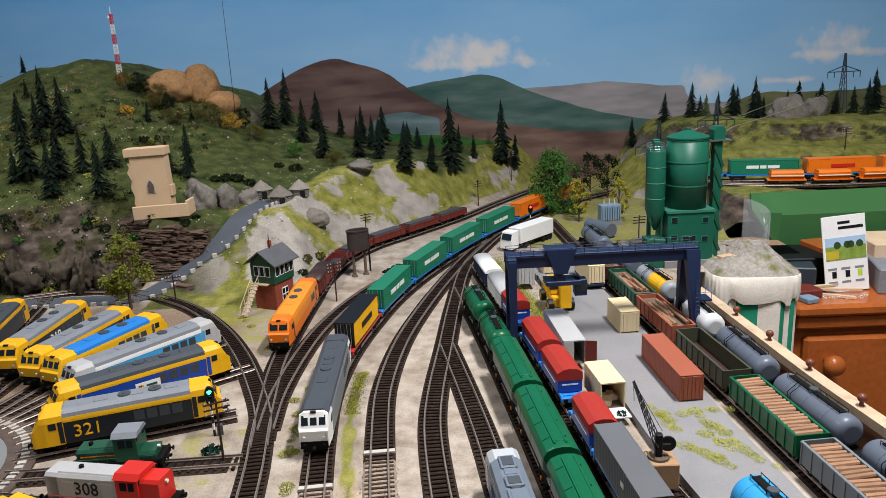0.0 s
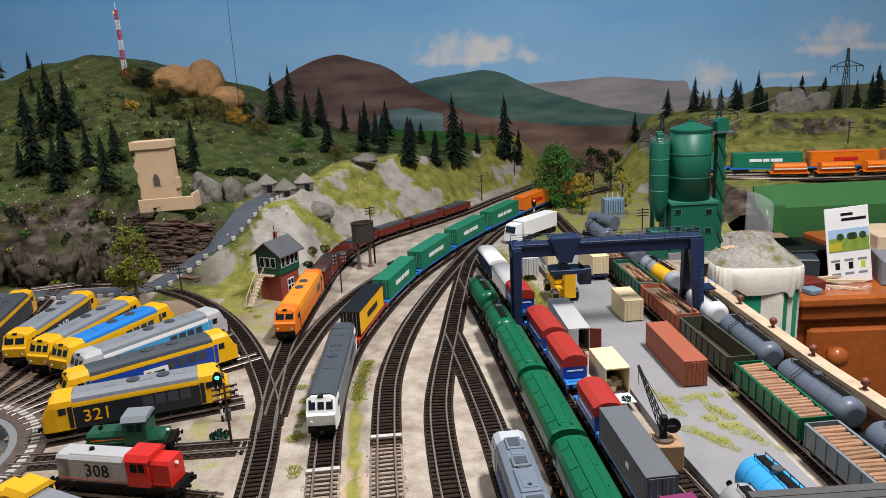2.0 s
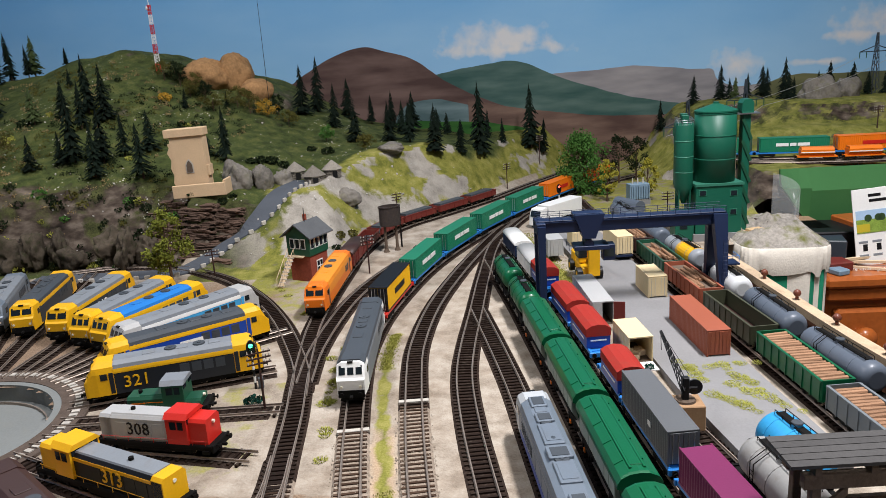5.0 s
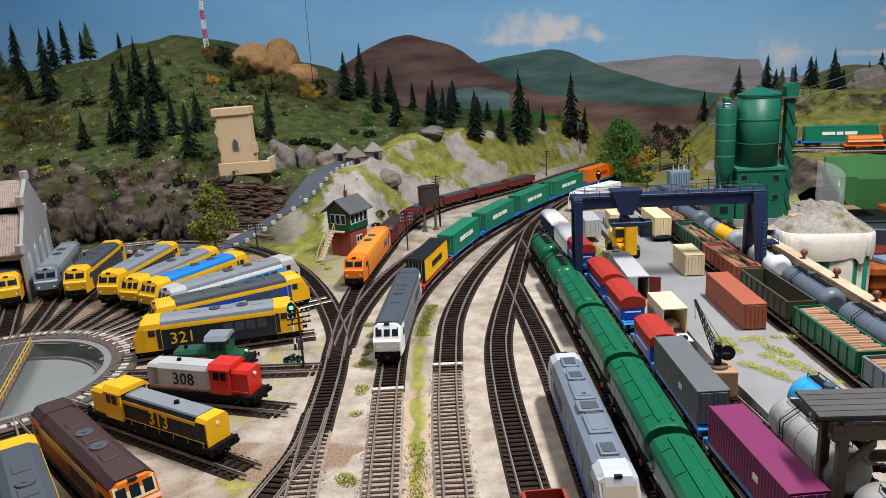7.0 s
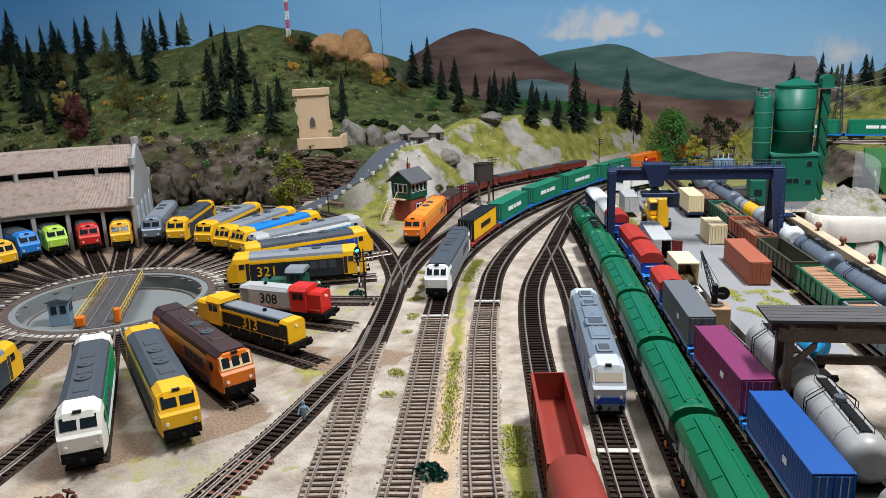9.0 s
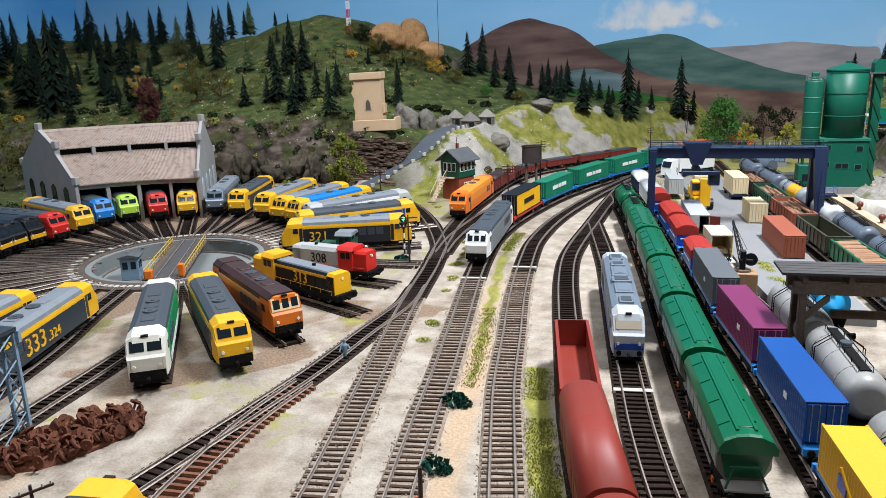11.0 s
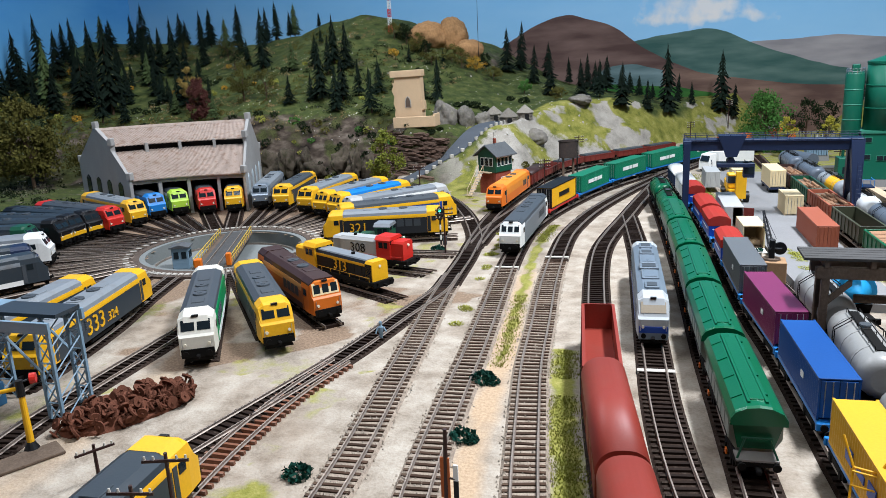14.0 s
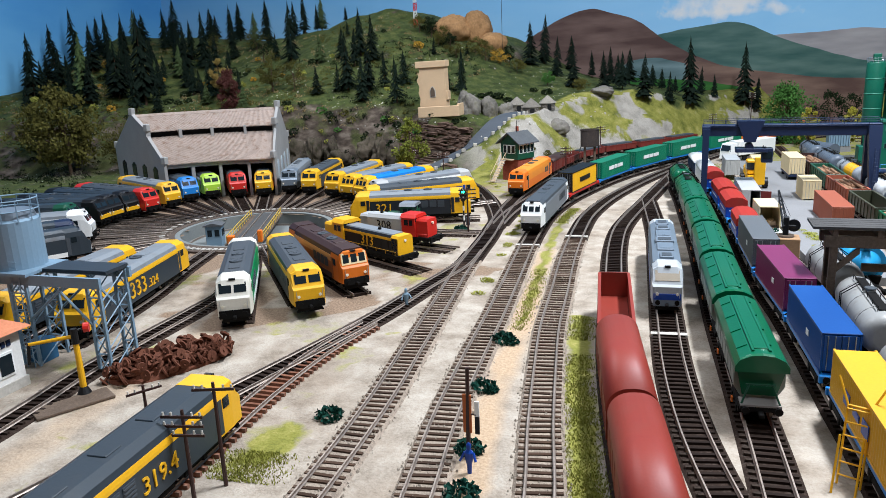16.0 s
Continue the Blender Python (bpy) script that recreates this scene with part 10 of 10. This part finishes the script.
def dresser():
    d = thing("chest_of_drawers", "varnished orange pine chest of drawers with round knobs", "chest", pose(0.640, 1.150, -0.95))
    Wd, D, H = 0.86, 0.46, 0.888
    part("carcass", box(0, Wd, 0.012, D, 0, H - 0.02), WOODVAR, d)
    part("top_panel", box(-0.012, Wd + 0.012, -0.014, D + 0.01, H - 0.022, H, 0.006), WOODVAR, d)
    part("top_moulding", box(-0.006, Wd + 0.006, -0.006, D, H - 0.046, H - 0.022, 0.004), WOODVAR, d)
    for row in range(4):
        z1 = H - 0.062 - row * 0.200
        for col in range(2):
            x0, x1 = 0.012 + col * 0.422, 0.012 + col * 0.422 + 0.412
            if row:
                if col:
                    continue
                x1 = 0.846
            dr = part("drawer", box(x0, x1, -0.004, 0.02, z1 - 0.185, z1, 0.006), WOODVAR, d)
            for kx in ((x0 + 0.040, x1 - 0.11) if not row else (x0 + 0.040, x1 - 0.2)):
                bm = rod((kx, -0.004, z1 - 0.042), (kx, -0.018, z1 - 0.042), 0.007, 0.008, 14)
                bmesh.ops.create_uvsphere(bm, u_segments=20, v_segments=12, radius=0.0185, matrix=Matrix.Translation((kx, -0.030, z1 - 0.042)) @ Matrix.Diagonal((1, 0.8, 1, 1)))
                part("knob", bm, WOODVAR, dr, smooth=True)


dresser()
ZD = -0.062
gb = thing("green_shelf", "green painted board facing the raised far line", "board", pose(0, 0, 0))
part("board_face", loft([[(x, y, z) for y, z in ((1.388, -0.030), (1.380, 0.040), (1.400, 0.082), (1.406, 0.082), (1.402, -0.030))] for x in (0.70, 1.0, 1.40)]), GBOARD, gb)
part("board_end", loft([[(x, y, z) for y, z in ((1.388, z0), (1.380 + 0.004 * q, 0.045), (1.400, 0.082), (1.406, 0.082), (1.402, z0))] for q, x, z0 in ((0, 0.7002, -0.030), (1, 0.68, 0.0), (2, 0.66, 0.030), (3, 0.645, 0.05))]), GBOARD, gb)
part("board_base", box(0.70, 1.42, 1.39, 1.62, -0.05, -0.030), WOODDARK, gb)
for x in (0.70, 1.36):
    part("support_leg", box(x - 0.02, x + 0.02, 1.56, 1.60, -0.95, -0.05), WOODDARK, gb)


def plastic_sheet():
    m = bpy.data.materials.new("clear_film")
    m.use_nodes = True
    b = m.node_tree.nodes["Principled BSDF"]
    b.inputs["Base Color"].default_value, b.inputs["Roughness"].default_value, b.inputs["Alpha"].default_value = (0.75, 0.78, 0.78, 1), 0.2, 0.13
    secs = []
    for i in range(13):
        u = i / 12
        x = 0.610 + 0.050 * u + 0.012 * math.sin(u * 5)
        y = 1.345 - 0.05 * math.sin(u * 3)
        top = 0.085 - 0.075 * u ** 1.6
        secs.append([(x, y, -0.045), (x + 0.002, y + 0.004, top), (x + 0.002, y + 0.0046, top), (x, y + 0.0006, -0.045)])
    tagged(part("plastic_sheet", loft(secs), m, None, "", None, True), "curled sheet of clear plastic film leaning on the module", "sheet")


plastic_sheet()
tagged(part("cardboard_carton", box(0.50, 0.70, 1.285, 1.42, -0.062, -0.012, 0.001), mat("brown_cardboard", (0.30, 0.20, 0.12), 0.9, var=0.15, big=20)), "flat brown cardboard carton under plastic film", "carton")


def display_card():
    c = thing("display_card", "white packaging card with a printed landscape picture, standing upright", "packaging", pose(0.748, 1.205, ZD, -9, -4, 3))
    w, h = 0.039, 0.136
    part("card", box(-w, w, -0.0012, 0.0012, 0, h, 0.0004), WHITE, c)
    part("hang_slot", box(-0.011, 0.011, -0.0016, -0.0010, h - 0.015, h - 0.010, 0.0002), BLACK, c)
    part("title_bar", box(-0.010, w - 0.005, -0.0016, -0.0010, h - 0.024, h - 0.019), BLACK, c)
    pic = part("printed_picture", box(-w + 0.004, w - 0.002, -0.0018, -0.0010, 0.058, 0.098), paint("print_sky", (0.35, 0.50, 0.66), 0.5), c)
    part("printed_field", box(-w + 0.004, w - 0.002, -0.0020, -0.0017, 0.058, 0.082), paint("print_green", (0.20, 0.30, 0.05), 0.5, var=0.5, big=60), pic)
    for k, x in enumerate((-0.014, 0.004, 0.010, 0.026)):
        part("printed_tree", rod((x, -0.0018, 0.084), (x, -0.0021, 0.084), 0.0065, None, 14), paint("print_tree", (0.03, 0.06, 0.02), 0.5), pic)
    part("printed_field", box(-w + 0.004, -0.012, -0.0022, -0.0019, 0.060, 0.074), paint("print_yellow", (0.48, 0.38, 0.03), 0.5), pic)
    for k in range(6):
        part("text_bar", box(-w + 0.006 + (k % 3) * 0.024, -w + 0.022 + (k % 3) * 0.024, -0.0016, -0.0010, 0.016 + (k // 3) * 0.024, 0.020 + (k // 3) * 0.024), GREY, c)
    for k, x in enumerate((-0.022, 0.002, 0.024)):
        part("product_print", box(x - 0.004, x + 0.004, -0.0016, -0.0010, 0.026, 0.038), (BLACK, BLACK, LIME)[k], c)


display_card()
for k, (x, y, sx, sy, sz, m, label) in enumerate(((0.672, 1.25, 0.03, 0.04, 0.045, SLATE, "dark grey box on the chest of drawers"), (0.70, 1.30, 0.05, 0.05, 0.05, BLACK, "black plastic box on the chest of drawers"), (0.665, 1.19, 0.022, 0.02, 0.016, OXIDE, "small reddish box on the chest of drawers"),
                                                  (0.655, 1.165, 0.012, 0.02, 0.010, STEELBLUE, "small blue-grey offcut on the chest of drawers"), (0.84, 1.22, 0.04, 0.05, 0.045, GREY, "grey carton on the chest of drawers"), (0.90, 1.30, 0.08, 0.05, 0.07, WOODPALE, "pale cardboard carton on the chest of drawers"),
                                                  (0.80, 1.32, 0.07, 0.04, 0.06, WOODVAR, "orange-brown wooden box on the chest of drawers"))):
    tagged(part("storage_box", box(-sx, sx, -sy, sy, 0, sz, 0.002), m, None, "", pose(x, y, ZD, 0, 0, 12 * (k % 4) - 15)), label, "box", "clutter boxes")
for k in range(7):
    rg = random.Random(200 + k)
    tagged(part("plaster_crumb", leaf_blob(0.005, 30, rg, 0.6), WHITE, None, "", pose(0.69 + k * 0.012, 1.168 + rg.uniform(-0.006, 0.008), ZD + 0.003)), "crumb of white plaster on the chest of drawers", "crumb", "plaster crumbs")
for k in range(3):
    tagged(part("timber_batten", box(-0.05, 0.05, -0.003, 0.003, 0, 0.004), WOODPALE, None, "", pose(0.695 + 0.02 * k, 1.185 + 0.012 * k, ZD + 0.001 + 0.005 * k, 0, 0, -28 + 20 * k)), "thin timber batten lying among clutter", "batten", "battens")
for k, (x, y, t, m) in enumerate(((0.545, 1.225, 30, BROWN), (0.568, 1.235, 55, BROWN), (0.535, 1.195, 20, WOODPALE))):
    hb = thing("model_roof_part", "loose brown roof piece of a model house" if k < 2 else "loose pale card model base", "model part", pose(x, y, gz(x, y) + 0.0015, 0, 0, t), "loose model parts")
    part("roof_slope", prism([(-0.018, 0), (-0.015, 0), (0.002, 0.022), (0.0, 0.024)], -0.018, 0.018) if k < 2 else box(-0.022, 0.022, -0.018, 0.018, 0, 0.010, 0.0006), m, hb)
    part("roof_slope", prism([(0.018, 0), (0.015, 0), (-0.002, 0.022), (0.0, 0.024)], -0.018, 0.018) if k < 2 else box(-0.019, 0.019, -0.015, 0.015, 0.0102, 0.014, 0.0004), m if k < 2 else mat("card_tan", (0.6, 0.42, 0.24), 0.8), hb)

# train on the raised far line
FAR = Line([(0.55, 1.60), (0.66, 1.515), (0.80, 1.478), (0.95, 1.468), (1.10, 1.468), (1.35, 1.475)])
FAR2 = Line([(0.46, 1.70), (0.60, 1.585), (0.80, 1.540), (0.95, 1.530), (1.10, 1.53), (1.38, 1.535)])
track(FAR, "track on the raised far line", near=(5, 6), z=0.077, s0=0.10)
track(FAR2, "second track on the raised far line", near=(5, 6), z=0.077, s0=0.12)
for k in range(7):
    m = FAR.seat(0.235 + k * 0.090, 0.05, 0.083) @ Matrix.Diagonal((0.85, 0.62, 0.85, 1))
    w = thing("orange_hopper_wagon", "orange ballast hopper wagon on the raised line", "wagon", m, "orange hoppers")
    part("hopper_body", loft([[(x * f, y, z) for x, z in ((-0.008, 0.0110), (0.008, 0.0110), (0.0150, 0.0190), (0.0150, 0.0270), (-0.0150, 0.0270), (-0.0150, 0.0190))] for y, f in ((-0.052, 1), (0.052, 1))]), ORANGE, w)
    part("hopper_roof", prism([(-0.0155, 0.0268), (0.0155, 0.0268), (0.010, 0.0330), (-0.010, 0.0330)], -0.050, 0.050), ORANGE, w)
    part("pale_band", box(-0.0153, 0.0153, -0.0515, 0.0515, 0.0200, 0.0222), WHITE, w)
    part("underframe", box(-0.012, 0.012, -0.062, 0.062, 0.0085, 0.0112), ORANGE, w)
    for sy in (-1, 1):
        bogie(w, sy * 0.042, 2, 0.021, 0.0115)
    buffers(w, 0.124)
for k in range(5):
    m = FAR2.seat(0.16 + k * 0.155, 0.10, 0.083)
    flat_wagon("blue flat wagon on the raised line", m, 0.150, MIDBLUE, "far container train")
    container("green corrugated container on the raised line" if k < 2 else "amber corrugated container on the raised line", m @ pose(0, 0, DECK), 0.140, TEAL if k < 2 else ORANGE, marks=PALEMARK if k < 2 else ((RED, -0.2, 0.15, 0.35, 0.6),), group="far container train load")
